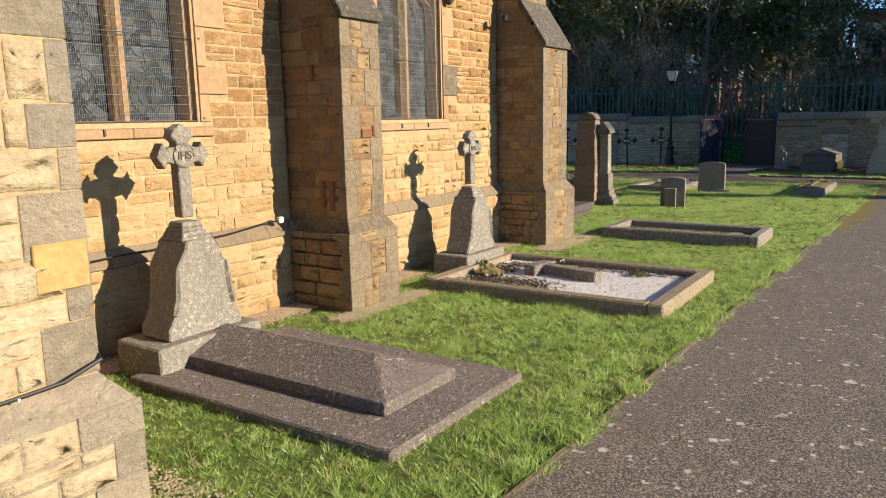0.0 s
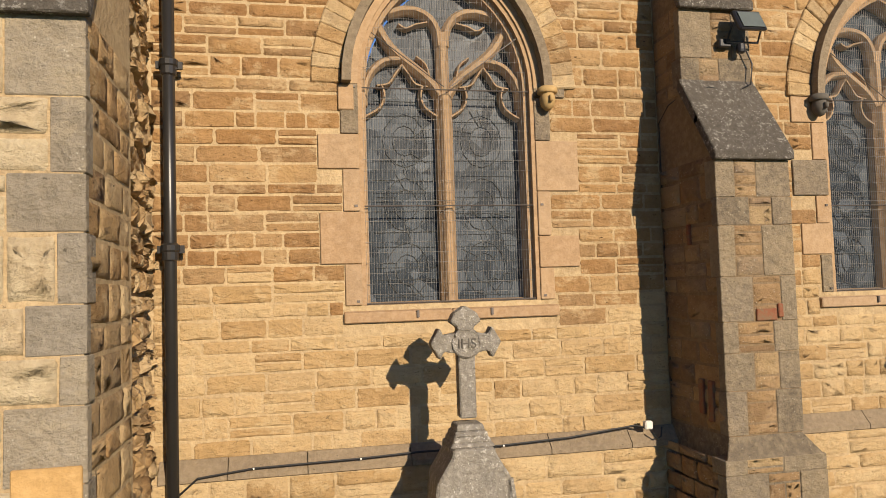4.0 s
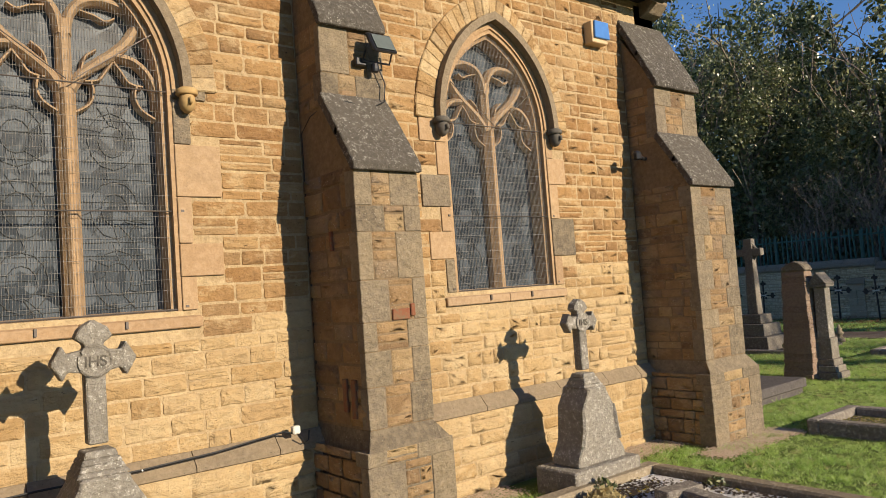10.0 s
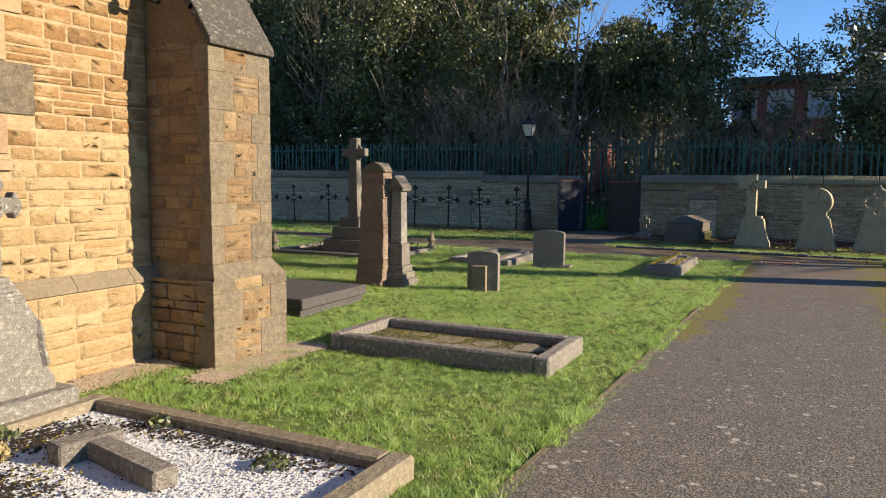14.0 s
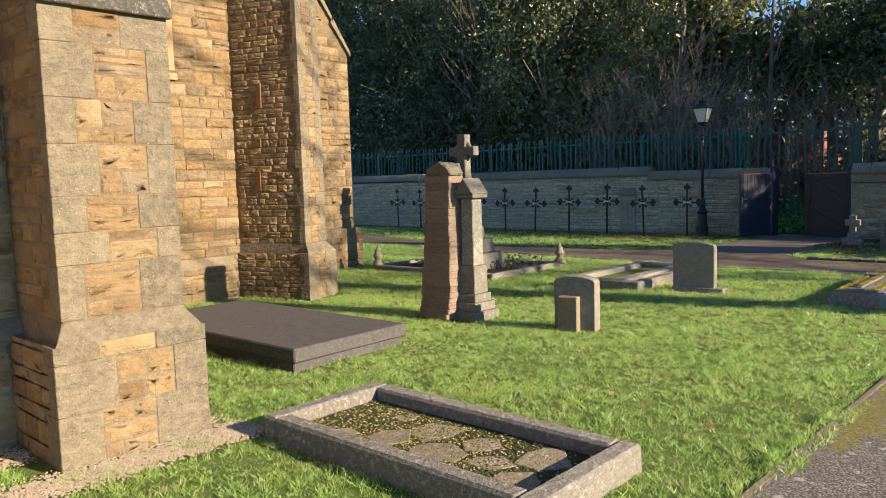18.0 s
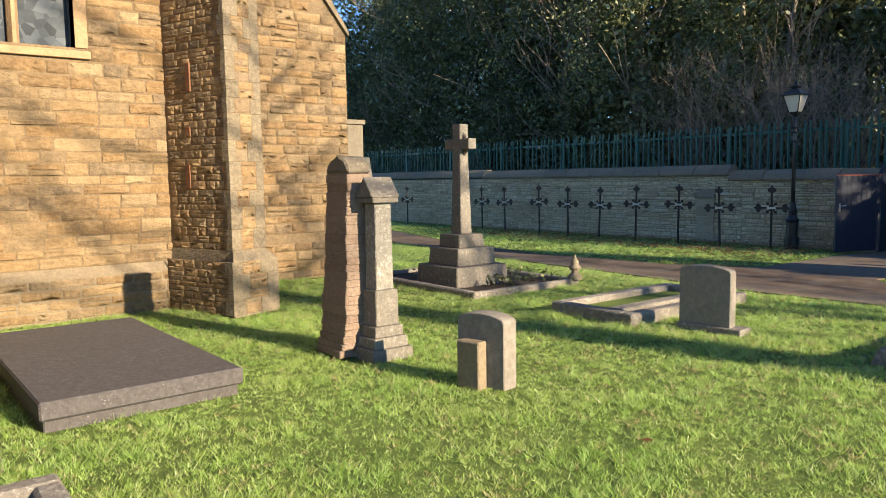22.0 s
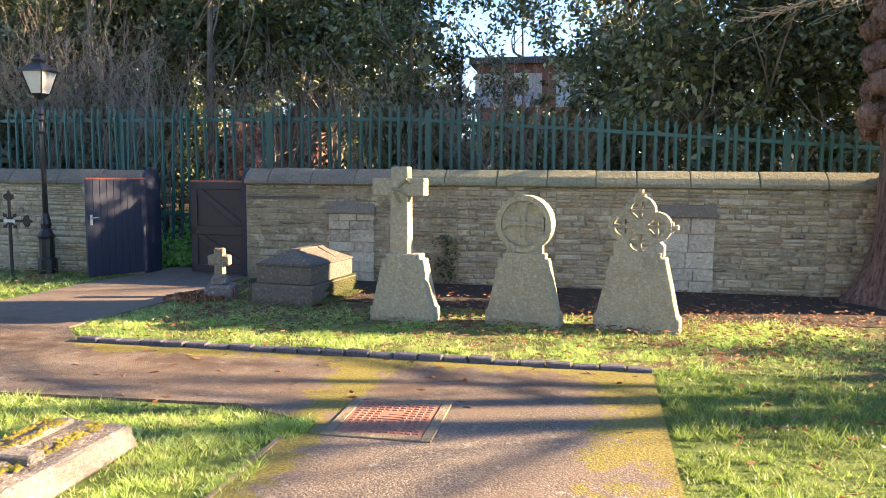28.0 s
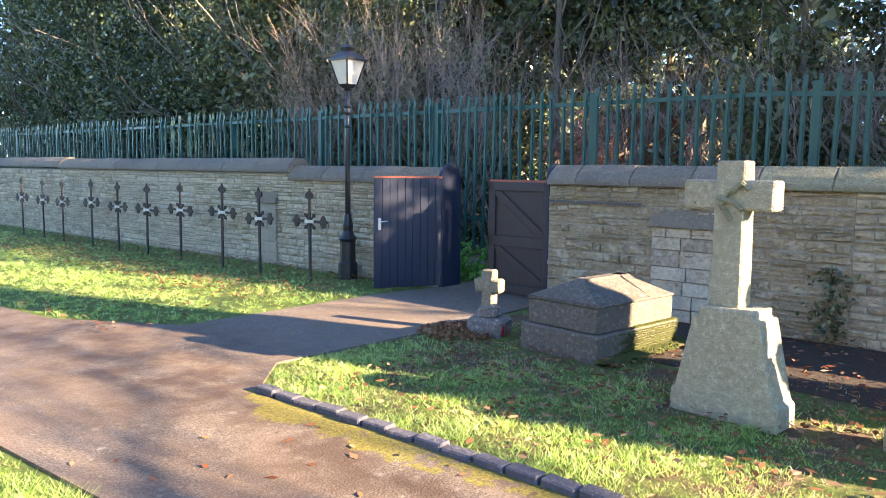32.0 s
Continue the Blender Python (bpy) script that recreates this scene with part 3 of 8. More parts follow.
def thing(name, label, category, group="", x=0.0, y=0.0, z=0.0, rz=0.0):
    ob = new(name)
    ob.empty_display_size = 0.1
    ob.matrix_basis = pose(x, y, z, 0, 0, rz)
    return tagged(ob, label, category, group)


def raw(name, verts, faces, mat, parent=None, kind="stuff", label="", smooth=False):
    """One mesh from arrays: verts (n, 3), faces (m, k)."""
    verts, faces = np.asarray(verts, np.float32), np.asarray(faces, np.int32)
    me = bpy.data.meshes.new(name)
    k = faces.shape[1]
    me.vertices.add(len(verts))
    me.vertices.foreach_set("co", verts.ravel())
    me.loops.add(faces.size)
    me.loops.foreach_set("vertex_index", faces.ravel())
    me.polygons.add(len(faces))
    me.polygons.foreach_set("loop_start", np.arange(0, faces.size, k, dtype=np.int32))
    me.polygons.foreach_set("loop_total", np.full(len(faces), k, np.int32))
    if smooth:
        me.polygons.foreach_set("use_smooth", np.ones(len(faces), bool))
    me.update(calc_edges=True)
    me.materials.append(mat)
    ob = new(name, me)
    ob.parent = parent
    return tagged(ob, label, kind=kind)


def structure(name, bm, mat, label, bevel=0.0, rough=0.0, smooth=False):
    return tagged(new(name, finish(bm, mat, name, bevel, smooth, rough)), label, kind="structure")
# ---------- stonework ----------
RNG = random.Random(7)
_K = 12          # outline points of a block's face
_BF = np.array([t for r in (0, 1) for i in range(_K) for t in ((r * _K + i, r * _K + (i + 1) % _K, (r + 1) * _K + (i + 1) % _K), (r * _K + i, (r + 1) * _K + (i + 1) % _K, (r + 1) * _K + i))]
               + [(2 * _K + i, 2 * _K + (i + 1) % _K, 3 * _K) for i in range(_K)])


def block_verts(rng, rough=1.0):
    """A rough stone in a unit box, its face to -y: an uneven outline with broken corners, sides that slope in, a hummocky face."""
    cu = [rng.uniform(0.008, 0.065) * rough for k in range(4)]
    cz = [rng.uniform(0.03, 0.26) * rough for k in range(4)]
    e = [rng.uniform(-0.01, 0.075) * rough for k in range(4)]
    s = [rng.uniform(0.0, 0.02) * rough for k in range(2)]
    m1, m2 = rng.uniform(0.3, 0.7), rng.uniform(0.3, 0.7)
    pts = [(cu[0], e[0] * 0.5), (m1, e[0]), (1 - cu[1], e[1] * 0.6), (1, cz[1]), (1 - s[0], 0.5), (1, 1 - cz[2]), (1 - cu[2], 1 - e[2] * 0.6), (m2, 1 - e[2]), (cu[3], 1 - e[3] * 0.5), (0, 1 - cz[3]), (s[1], 0.5), (0, cz[0])]
    back = [(u, 0.3, z) for u, z in pts]
    front = [(0.5 + (u - 0.5) * 0.975, -0.85 + rng.uniform(0, 0.75) * rough, 0.5 + (z - 0.5) * 0.93) for u, z in pts]
    tu, tz = rng.uniform(-0.3, 0.3), rng.uniform(-0.3, 0.3)
    inner = [(0.5 + (u - 0.5) * rng.uniform(0.45, 0.75), -1.0 + (rng.uniform(-0.3, 0.22) + tu * (u - 0.5) + tz * (z - 0.5)) * rough, 0.5 + (z - 0.5) * rng.uniform(0.4, 0.75)) for u, z in pts]
    return np.array(back + front + inner + [(rng.uniform(0.35, 0.65), -1 - rng.uniform(-0.2, 0.3) * rough, rng.uniform(0.4, 0.6))])


_brng = random.Random(3)
BLOCK_MESHES = {}


def block_mesh(mat, k):
    key = (mat.name, k)
    if key not in BLOCK_MESHES:
        v = block_verts(_brng)
        me = bpy.data.meshes.new("stone_block")
        me.from_pydata([tuple(p) for p in v], [], [tuple(int(i) for i in f) for f in _BF])
        me.materials.append(mat)
        BLOCK_MESHES[key] = me
    return BLOCK_MESHES[key]


def courses(rng, u0, u1, z0, z1, hs=(0.10, 0.20), ws=(0.18, 0.52), joint=0.010, holes=None, lines=()):
    """Rectangles of coursed rubble in a panel; holes(za, zb) gives the spans of u that stay free."""
    out, z = [], z0
    stops = sorted(list(lines) + [z1])
    while z < z1 - 0.03:
        h = rng.uniform(*hs)
        nxt = next(s for s in stops if s > z + 0.01)
        if z + h > nxt - hs[0] * 0.6:
            h = nxt - z
        spans = [(u0, u1)]
        for a, b in (holes(z, z + h) if holes else ()):
            spans = [s for p, q in spans for s in ((p, min(q, a)), (max(p, b), q)) if s[1] - s[0] > 0.03]
        for p, q in spans:
            u = p
            while u < q - 0.01:
                w = rng.uniform(*ws)
                if q - u - w < ws[0] * 0.7:
                    w = q - u
                if w > 2.2 * h and h > hs[0] * 1.4 and rng.random() < 0.25:
                    m = rng.uniform(0.4, 0.6) * h
                    out += [(u + joint / 2, u + w - joint / 2, z + joint / 2, z + m - joint / 2), (u + joint / 2, u + w - joint / 2, z + m + joint / 2, z + h - joint / 2)]
                else:
                    out.append((u + joint / 2, u + w - joint / 2, z + joint / 2, z + h - joint / 2))
                u += w
        z += h
    return out


def lay(parent, origin, rz, rects, depth, mat_one, mat_all, near=None, rng=RNG, name="stone_block", rough=1.0):
    """Lay blocks on a face: u runs along local x, the face looks to local -y. near(u, z) picks those that become objects of their own."""
    m = pose(*origin, 0, 0, rz)
    vs, fs = [], []
    count = 0
    for a, b, c, d in rects:
        dep = depth * rng.uniform(0.25, 1.5)
        if near and count < 300 and near((a + b) / 2, (c + d) / 2):
            ob = new(name, block_mesh(mat_one, rng.randrange(14)))
            ob.parent = parent
            ob.matrix_basis = m @ Matrix.Translation((a, 0, c)) @ Matrix.Diagonal((b - a, dep, d - c, 1))
            count += 1
            continue
        v = block_verts(rng, rough) * (b - a, dep, d - c) + (a, 0, c)
        vs.append(v)
        fs.append(_BF + (3 * _K + 1) * (len(vs) - 1))
    if vs:
        rot = np.array(m.to_3x3())
        v = np.concatenate(vs) @ rot.T + np.array(origin)
        raw("stonework", v, np.concatenate(fs), mat_all, parent)


def arch(hw, rise, k=9):
    """Points of a pointed arch from the left springing to the right, about its middle at the springing's height."""
    r = (rise * rise + hw * hw) / (2 * hw)
    a1 = math.asin(min(1, rise / r))
    left = [(-hw + r - r * math.cos(a1 * i / k), r * math.sin(a1 * i / k)) for i in range(k + 1)]
    return left + [(-x, z) for x, z in left[-2::-1]]


def arch_half(hw, rise, dz):
    """Half width of the arch at a height over the springing."""
    if dz <= 0:
        return hw
    if dz >= rise:
        return 0.0
    r = (rise * rise + hw * hw) / (2 * hw)
    return max(0.0, math.sqrt(max(0, r * r - dz * dz)) - (r - hw))


def arch_wall(bm, x0, x1, yf, yb, z0, z1, openings):
    """A wall along x with pointed openings (middle, half width, sill, springing, rise)."""
    x = x0
    for cx, hw, sill, spring, rise in sorted(openings):
        box(bm, x, cx - hw, yf, yb, z0, z1)
        box(bm, cx - hw, cx + hw, yf, yb, z0, sill)
        pts = arch(hw, rise)
        for (a, za), (b, zb) in zip(pts, pts[1:]):
            prism(bm, [(cx + a, spring + za), (cx + b, spring + zb), (cx + b, z1), (cx + a, z1)], "y", yf, yb)
        x = cx + hw
    box(bm, x, x1, yf, yb, z0, z1)


# ---------- ground ----------
bm = bmesh.new()
bmesh.ops.create_grid(bm, x_segments=24, y_segments=24, size=400)
for v in bm.verts:
    v.co += Vector((20, 0, -0.02))
structure("ground", bm, M_ground, "grass ground around the church")

bm = bmesh.new()
# main path beside the church, the cross path in front of the gate and the spur through it
prism(bm, [(-30, -3.72), (2.0, -3.77), (9.45, -3.97), (16, -4.12), (19.7, -4.16), (19.95, -3.6), (19.75, 0.2), (20.0, 2.4), (20.2, 6.0), (20.7, 10), (23.2, 20), (27, 36),
           (29, 36), (24.8, 20), (22.0, 10), (21.3, 6.0), (21.6, 2.7), (22.4, 1.35), (25.2, 1.3), (26.2, 1.1), (28.4, 1.1), (28.4, -0.72), (26.2, -0.72), (24.2, -0.75), (22.1, -0.6), (21.45, -1.2), (21.58, -6.62), (16.5, -6.47), (-30, -6.2)], "z", -0.06, 0.0)
structure("path", bm, M_tarmac, "worn grey tarmac churchyard path")
bm = bmesh.new()
prism(bm, [(28.4, -40), (29.6, -40), (29.6, 60), (28.4, 60)], "z", -0.05, -0.012)
structure("lane", bm, M_tarmac, "tarmac lane behind the boundary wall")

# ---------- nave aisle wall ----------
W1 = (2.905, 0.655, 1.80, 3.37, 0.95)
W2 = (6.69, 0.655, 1.78, 3.37, 0.95)
NAVE_X0, NAVE_X1, NAVE_TOP = 0.80, 9.40, 5.043
bm = bmesh.new()
arch_wall(bm, NAVE_X0, NAVE_X1, 0.0, 0.55, -0.3, NAVE_TOP, [W1, W2])
nave = structure("wall_south", bm, M_mortar, "golden ironstone church wall in uneven courses")
bm = bmesh.new()
prism(bm, [(0.0, -0.2), (-0.08, -0.2), (-0.08, 0.70), (0.0, 0.80)], "x", 0.86, 9.3)
part("plinth", bm, M_mortar, nave, "stepped stone plinth")


def window_holes(wins, margin=0.10, ring=0.20):
    def holes(za, zb):
        out = []
        for cx, hw, sill, spring, rise in wins:
            if zb > sill - 0.13 and za < spring + rise + ring:
                dz = (za + zb) / 2 - spring
                half = hw + margin if dz <= 0 else arch_half(hw + ring + 0.02, rise + ring + 0.05, dz)
                if za < sill:
                    half = hw + 0.13
                if half > 0:
                    out.append((cx - half, cx + half))
        return out
    return holes


def long_short(rng, cx, hw, z0, z1, side, lo=0.16, hi=0.36):
    """Dressed jamb stones, alternately short and long, beside an opening."""
    z, out, k = z0, [], 0
    while z < z1 - 0.05:
        h = min(rng.uniform(0.22, 0.38), z1 - z)
        if z1 - z - h < 0.1:
            h = z1 - z
        w = (hi if k % 2 else lo) * rng.uniform(0.8, 1.1)
        out.append((cx + side * hw, cx + side * (hw + w), z, z + h))
        z += h
        k += 1
    return out


wrng = random.Random(11)
jambs = []
for W in (W1, W2):
    for s in (-1, 1):
        jambs += [(min(a, b), max(a, b), c, d) for a, b, c, d in long_short(wrng, W[0], W[1], W[2], W[3] + 0.05, s, 0.12, 0.30)]


def nave_holes(za, zb):
    out = window_holes((W1, W2))(za, zb)
    for a, b, c, d in jambs:
        if zb > c + 0.02 and za < d - 0.02:
            out.append((a, b))
    for x in (4.56, 8.74):
        out.append((x, x + (0.54 if x < 6 else 0.76)))
    return out


rects = courses(wrng, 0.86, NAVE_X1, 0.80, NAVE_TOP, (0.075, 0.16), (0.13, 0.42), joint=0.011, holes=nave_holes)
upper = [q for q in rects if q[2] > 1.75 + 0.5 * noise.noise(Vector((q[0] * 0.7, 0, q[2] * 0.7)))]
lower = [q for q in rects if q not in upper]
lay(nave, (0, 0, 0), 0, upper, 0.010, M_upper_ob, M_upper, near=lambda u, z: 1.0 < u < 5.2 and z < 3.3)
lay(nave, (0, 0, 0), 0, lower, 0.013, M_cream_ob, M_cream, near=lambda u, z: 1.0 < u < 5.2)
low = courses(wrng, 0.86, NAVE_X1, -0.02, 0.69, (0.10, 0.19), (0.2, 0.55), holes=lambda a, b: [(4.46, 5.20), (8.65, 9.50)])
lay(nave, (0, -0.08, 0), 0, low, 0.013, M_cream_ob, M_cream)
# plinth weathering course
x = 0.9
bm = bmesh.new()
while x < 9.2:
    w = wrng.uniform(0.4, 0.8)
    prism(bm, [(-0.085, 0.69), (-0.108, 0.70), (-0.108, 0.735), (-0.02, 0.83), (0.02, 0.83)], "x", x + 0.003, min(x + w, 9.3) - 0.003)
    x += w
part("plinth_course", bm, M_hood, nave, "weathered sloping plinth course")
# buff patches in the wall's foot
for a, b, c, d in ((1.62, 2.02, 0.10, 0.32), (2.06, 2.42, 0.28, 0.46), (1.12, 1.45, 0.14, 0.36)):
    bm = bmesh.new()
    box(bm, a, b, -0.112, -0.08, c, d)
    part("patch_stone", bm, M_tan, nave, "orange-buff replaced stone", bevel=0.006)


# ---------- traceried windows ----------
def ribbon(bm, pts, wide, y0, y1, cx, spring):
    """A flat stone rib with a chamfered front that follows points (u, z)."""
    k = len(pts)
    rows = []
    for i, (u, z) in enumerate(pts):
        du, dz = pts[min(i + 1, k - 1)][0] - pts[max(i - 1, 0)][0], pts[min(i + 1, k - 1)][1] - pts[max(i - 1, 0)][1]
        q = math.hypot(du, dz) or 1.0
        nu, nz = -dz / q * wide / 2, du / q * wide / 2
        rows.append([bm.verts.new((cx + u + e * nu, y, spring + z + e * nz)) for e, y in ((1, y1), (1, y0 + 0.045), (0.38, y0), (-0.38, y0), (-1, y0 + 0.045), (-1, y1))])
    for a, b in zip(rows, rows[1:]):
        for i in range(6):
            bm.faces.new((a[i], a[(i + 1) % 6], b[(i + 1) % 6], b[i]))
    bm.faces.new(rows[0])
    bm.faces.new(rows[-1][::-1])


def smooth_line(pts, steps=4):
    """A soft curve through points."""
    out = []
    for i in range(len(pts) - 1):
        p = [pts[max(i - 1, 0)], pts[i], pts[i + 1], pts[min(i + 2, len(pts) - 1)]]
        for j in range(steps):
            t = j / steps
            out.append(tuple(0.5 * (2 * p[1][c] + (p[2][c] - p[0][c]) * t + (2 * p[0][c] - 5 * p[1][c] + 4 * p[2][c] - p[3][c]) * t * t + (3 * p[1][c] - p[0][c] - 3 * p[2][c] + p[3][c]) * t ** 3) for c in (0, 1)))
    return out + [pts[-1]]


def ribs(bm, cx, y, spring, hw):
    """Curved bars of a two-light head: cusped lights, two slanting daggers and a pointed eye at the top."""
    k = (hw - 0.055) / 0.60

    def rib(pts, wide, deep=0.0):
        ribbon(bm, smooth_line([(u * k, z) for u, z in pts]), wide, y + deep, y + 0.10, cx, spring)
    for s in (-1, 1):
        rib([(0.02 * s, -0.06), (0.09 * s, 0.06), (0.20 * s, 0.16), (0.31 * s, 0.245), (0.40 * s, 0.335), (0.46 * s, 0.43), (0.49 * s, 0.50)], 0.078)
        rib([(0.60 * s, -0.12), (0.585 * s, 0.02), (0.53 * s, 0.14), (0.44 * s, 0.215), (0.32 * s, 0.235)], 0.062, 0.006)
        rib([(0.02 * s, 0.34), (0.035 * s, 0.46), (0.09 * s, 0.555), (0.18 * s, 0.605), (0.29 * s, 0.61), (0.41 * s, 0.575)], 0.070, 0.004)
        for c in (-1, 1):
            m = 0.31
            rib([((m + c * 0.275) * s, -0.20), ((m + c * 0.17) * s, -0.13), ((m + c * 0.135) * s, -0.04), ((m + c * 0.15) * s, 0.03)], 0.030, 0.02)
            rib([((m + c * 0.19) * s, 0.03), ((m + c * 0.10) * s, 0.05), ((m + c * 0.05) * s, 0.12), (m * s, 0.19)], 0.028, 0.02)
        rib([(0.10 * s, 0.10), (0.13 * s, 0.20), (0.20 * s, 0.26)], 0.026, 0.025)
        rib([(0.33 * s, 0.50), (0.27 * s, 0.47), (0.20 * s, 0.50), (0.11 * s, 0.52)], 0.026, 0.025)
    rib([(0, -0.10), (0, 0.10), (0, 0.44)], 0.095)


def church_window(name, W, stops, label):
    cx, hw, sill, spring, rise = W
    win = tagged(new(name), label, kind="structure")
    bm = bmesh.new()
    prism(bm, [(-0.035, sill - 0.12), (0.30, sill - 0.12), (0.30, sill + 0.02), (0.16, sill + 0.02), (-0.035, sill - 0.05)], "x", cx - hw - 0.13, cx - 0.02)
    prism(bm, [(-0.035, sill - 0.12), (0.30, sill - 0.12), (0.30, sill + 0.02), (0.16, sill + 0.02), (-0.035, sill - 0.05)], "x", cx - 0.017, cx + hw + 0.13)
    part("window_sill", bm, M_buff, win, "buff sandstone sill", bevel=0.006)
    # dressed jamb stones
    for a, b, c, d in jambs:
        if abs((a + b) / 2 - cx) < 1.2:
            bm = bmesh.new()
            box(bm, a, b, -0.014 - wrng.uniform(0, 0.008), 0.2, c + 0.003, d - 0.003)
            part("jamb_stone", bm, M_buff if wrng.random() < 0.75 else M_quoin, win, bevel=0.004)
    # splayed moulded frame following the arch
    path = [(-hw, sill - spring)] + arch(hw, rise, 10) + [(hw, sill - spring)]
    for k, (inset, y0, y1, wide) in enumerate(((0.0, -0.004, 0.10, 0.030), (0.028, 0.05, 0.24, 0.034))):
        bm = bmesh.new()
        h = hw - inset
        outer = [(-h, sill - spring)] + arch(h, rise - inset * 1.35, 10) + [(h, sill - spring)]
        h2 = h - wide
        inner = [(-h2, sill - spring)] + arch(h2, rise - (inset + wide) * 1.35, 10) + [(h2, sill - spring)]
        for (a, b), (c, d) in zip(zip(outer, outer[1:]), zip(inner, inner[1:])):
            prism(bm, [(cx + p[0], spring + p[1]) for p in (a, b, d, c)], "y", y0, y1)
        part("window_frame", bm, M_buff, win, "moulded sandstone frame")
    bm = bmesh.new()
    prism(bm, [(cx - 0.062, 0.13), (cx - 0.022, 0.06), (cx + 0.022, 0.06), (cx + 0.062, 0.13), (cx + 0.062, 0.26), (cx - 0.062, 0.26)], "z", sill, spring - 0.04)
    part("mullion", bm, M_buff, win, "moulded stone mullion")
    bm = bmesh.new()
    ribs(bm, cx, 0.095, spring, hw)
    part("tracery", bm, M_buff, win, "curved stone tracery")
    # glass, one pane a light and one for the head
    for s in (-1, 1):
        bm = bmesh.new()
        a, b = sorted((cx + s * 0.03, cx + s * (hw - 0.06)))
        box(bm, a, b, 0.205, 0.215, sill, spring - 0.05)
        part("pane", bm, M_glass, win, "dark leaded glass pane")
    bm = bmesh.new()
    pts = arch(hw - 0.06, rise - 0.08, 8)
    prism(bm, [(cx + u, spring - 0.05 + z * 1.03) for u, z in pts], "y", 0.207, 0.217)
    part("pane", bm, M_glass, win, "dark leaded glass in the tracery")
    # lead lines
    bm = bmesh.new()
    r2 = random.Random(int(cx * 100))
    for s in (-1, 1):
        c = cx + 0.295 * s
        z = sill + 0.05
        while z < spring + 0.05:
            tube(bm, [(c - 0.24, 0.200, z), (c + 0.24, 0.200, z + r2.uniform(-0.01, 0.01))], 0.003, 4)
            z += r2.uniform(0.09, 0.2)
        for k in range(3):
            z0 = sill + 0.25 + 0.48 * k
            for rr in (0.16, 0.09):
                tube(bm, [(c + rr * math.cos(t * 0.5236), 0.199, z0 + 1.25 * rr * math.sin(t * 0.5236)) for t in range(13)], 0.0035, 4)
            for q in range(7):
                t = r2.uniform(0, 6.28)
                tube(bm, [(c + 0.09 * math.cos(t), 0.199, z0 + 0.11 * math.sin(t)), (c + 0.22 * math.cos(t + 0.3), 0.199, z0 + 0.25 * math.sin(t + 0.3))], 0.003, 4)
    part("lead_came", bm, M_came, win, "thin grey lead lines")
    # wire guards standing off the stone
    vs, fs = [], []

    def wire(a, b, r=0.0011):
        a, b = np.array(a), np.array(b)
        d = b - a
        n1 = np.array((r, 0, 0)) if abs(d[2]) > abs(d[0]) else np.array((0, 0, r))
        o = len(vs)
        for p in (a, b):
            vs.extend([p - n1 + (0, r, 0), p + n1 + (0, r, 0), p - (0, r, 0)])
        for i in range(3):
            fs.append((o + i, o + (i + 1) % 3, o + 3 + (i + 1) % 3, o + 3 + i))
    u = -hw + 0.02
    y = 0.03
    while u < hw - 0.01:
        top = spring
        for q in range(60):
            if arch_half(hw - 0.02, rise - 0.03, top - spring) < abs(u) or top > spring + rise:
                break
            top += rise / 50
        wire((cx + u, y, sill - 0.02), (cx + u, y, top))
        u += 0.0185
    z = sill
    while z < spring + rise - 0.05:
        h = arch_half(hw - 0.02, rise - 0.03, z - spring)
        wire((cx - h, y - 0.002, z), (cx + h, y - 0.002, z))
        z += 0.074
    raw("wire_guard", vs, fs, M_wire, win, kind="", label="fine wire window guard")
    bm = bmesh.new()
    for z in (sill + 0.70, spring - 0.02):
        tube(bm, [(cx - hw - 0.03, 0.012, z), (cx + hw + 0.03, 0.012, z)], 0.005, 6)
    tube(bm, [(cx - hw + 0.06, 0.012, spring + 0.42), (cx - 0.02, 0.012, spring)], 0.004, 5)
    tube(bm, [(cx + hw - 0.06, 0.012, spring + 0.42), (cx + 0.02, 0.012, spring)], 0.004, 5)
    tube(bm, [(cx - hw + 0.0, 0.012, sill + 0.01), (cx + hw - 0.0, 0.012, sill + 0.01)], 0.007, 6)
    for s in (-1, 1):
        tube(bm, [(cx + s * hw, 0.012, sill), (cx + s * hw, 0.012, spring)], 0.005, 6)
        for z in (sill + 0.70, spring - 0.02, sill + 0.03):
            cbox(bm, cx + s * (hw + 0.03), 0.0, z, 0.022, 0.05, 0.016)
        cbox(bm, cx + s * 0.27, -0.04, sill - 0.07, 0.016, 0.02, 0.05)
    part("guard_bar", bm, M_tin, win, "grey iron guard bars and clips")
    # hood mould
    bm = bmesh.new()
    outer, inner = arch(hw + 0.118, rise + 0.145, 12), arch(hw + 0.052, rise + 0.064, 12)
    for (a, b), (c, d) in zip(zip(outer, outer[1:]), zip(inner, inner[1:])):
        prism(bm, [(cx + p[0], spring + 0.0 + p[1]) for p in (a, b, d, c)], "y", -0.11, 0.01)
    part("hood_mould", bm, M_hood, win, "projecting pointed hood mould")
    bm = bmesh.new()
    outer, inner = arch(hw + 0.054, rise + 0.066, 12), arch(hw, rise, 12)
    for (a, b), (c, d) in zip(zip(outer, outer[1:]), zip(inner, inner[1:])):
        prism(bm, [(cx + p[0], spring + 0.0 + p[1]) for p in (a, b, d, c)], "y", -0.022, 0.05)
    part("arch_order", bm, M_buff, win, "smooth inner arch stones")
    # rough relieving arch round the hood
    o2, i2 = arch(hw + 0.33, rise + 0.36, 16), arch(hw + 0.121, rise + 0.15, 16)
    for j, ((a, b), (c, d)) in enumerate(zip(zip(o2, o2[1:]), zip(i2, i2[1:]))):
        bm = bmesh.new()
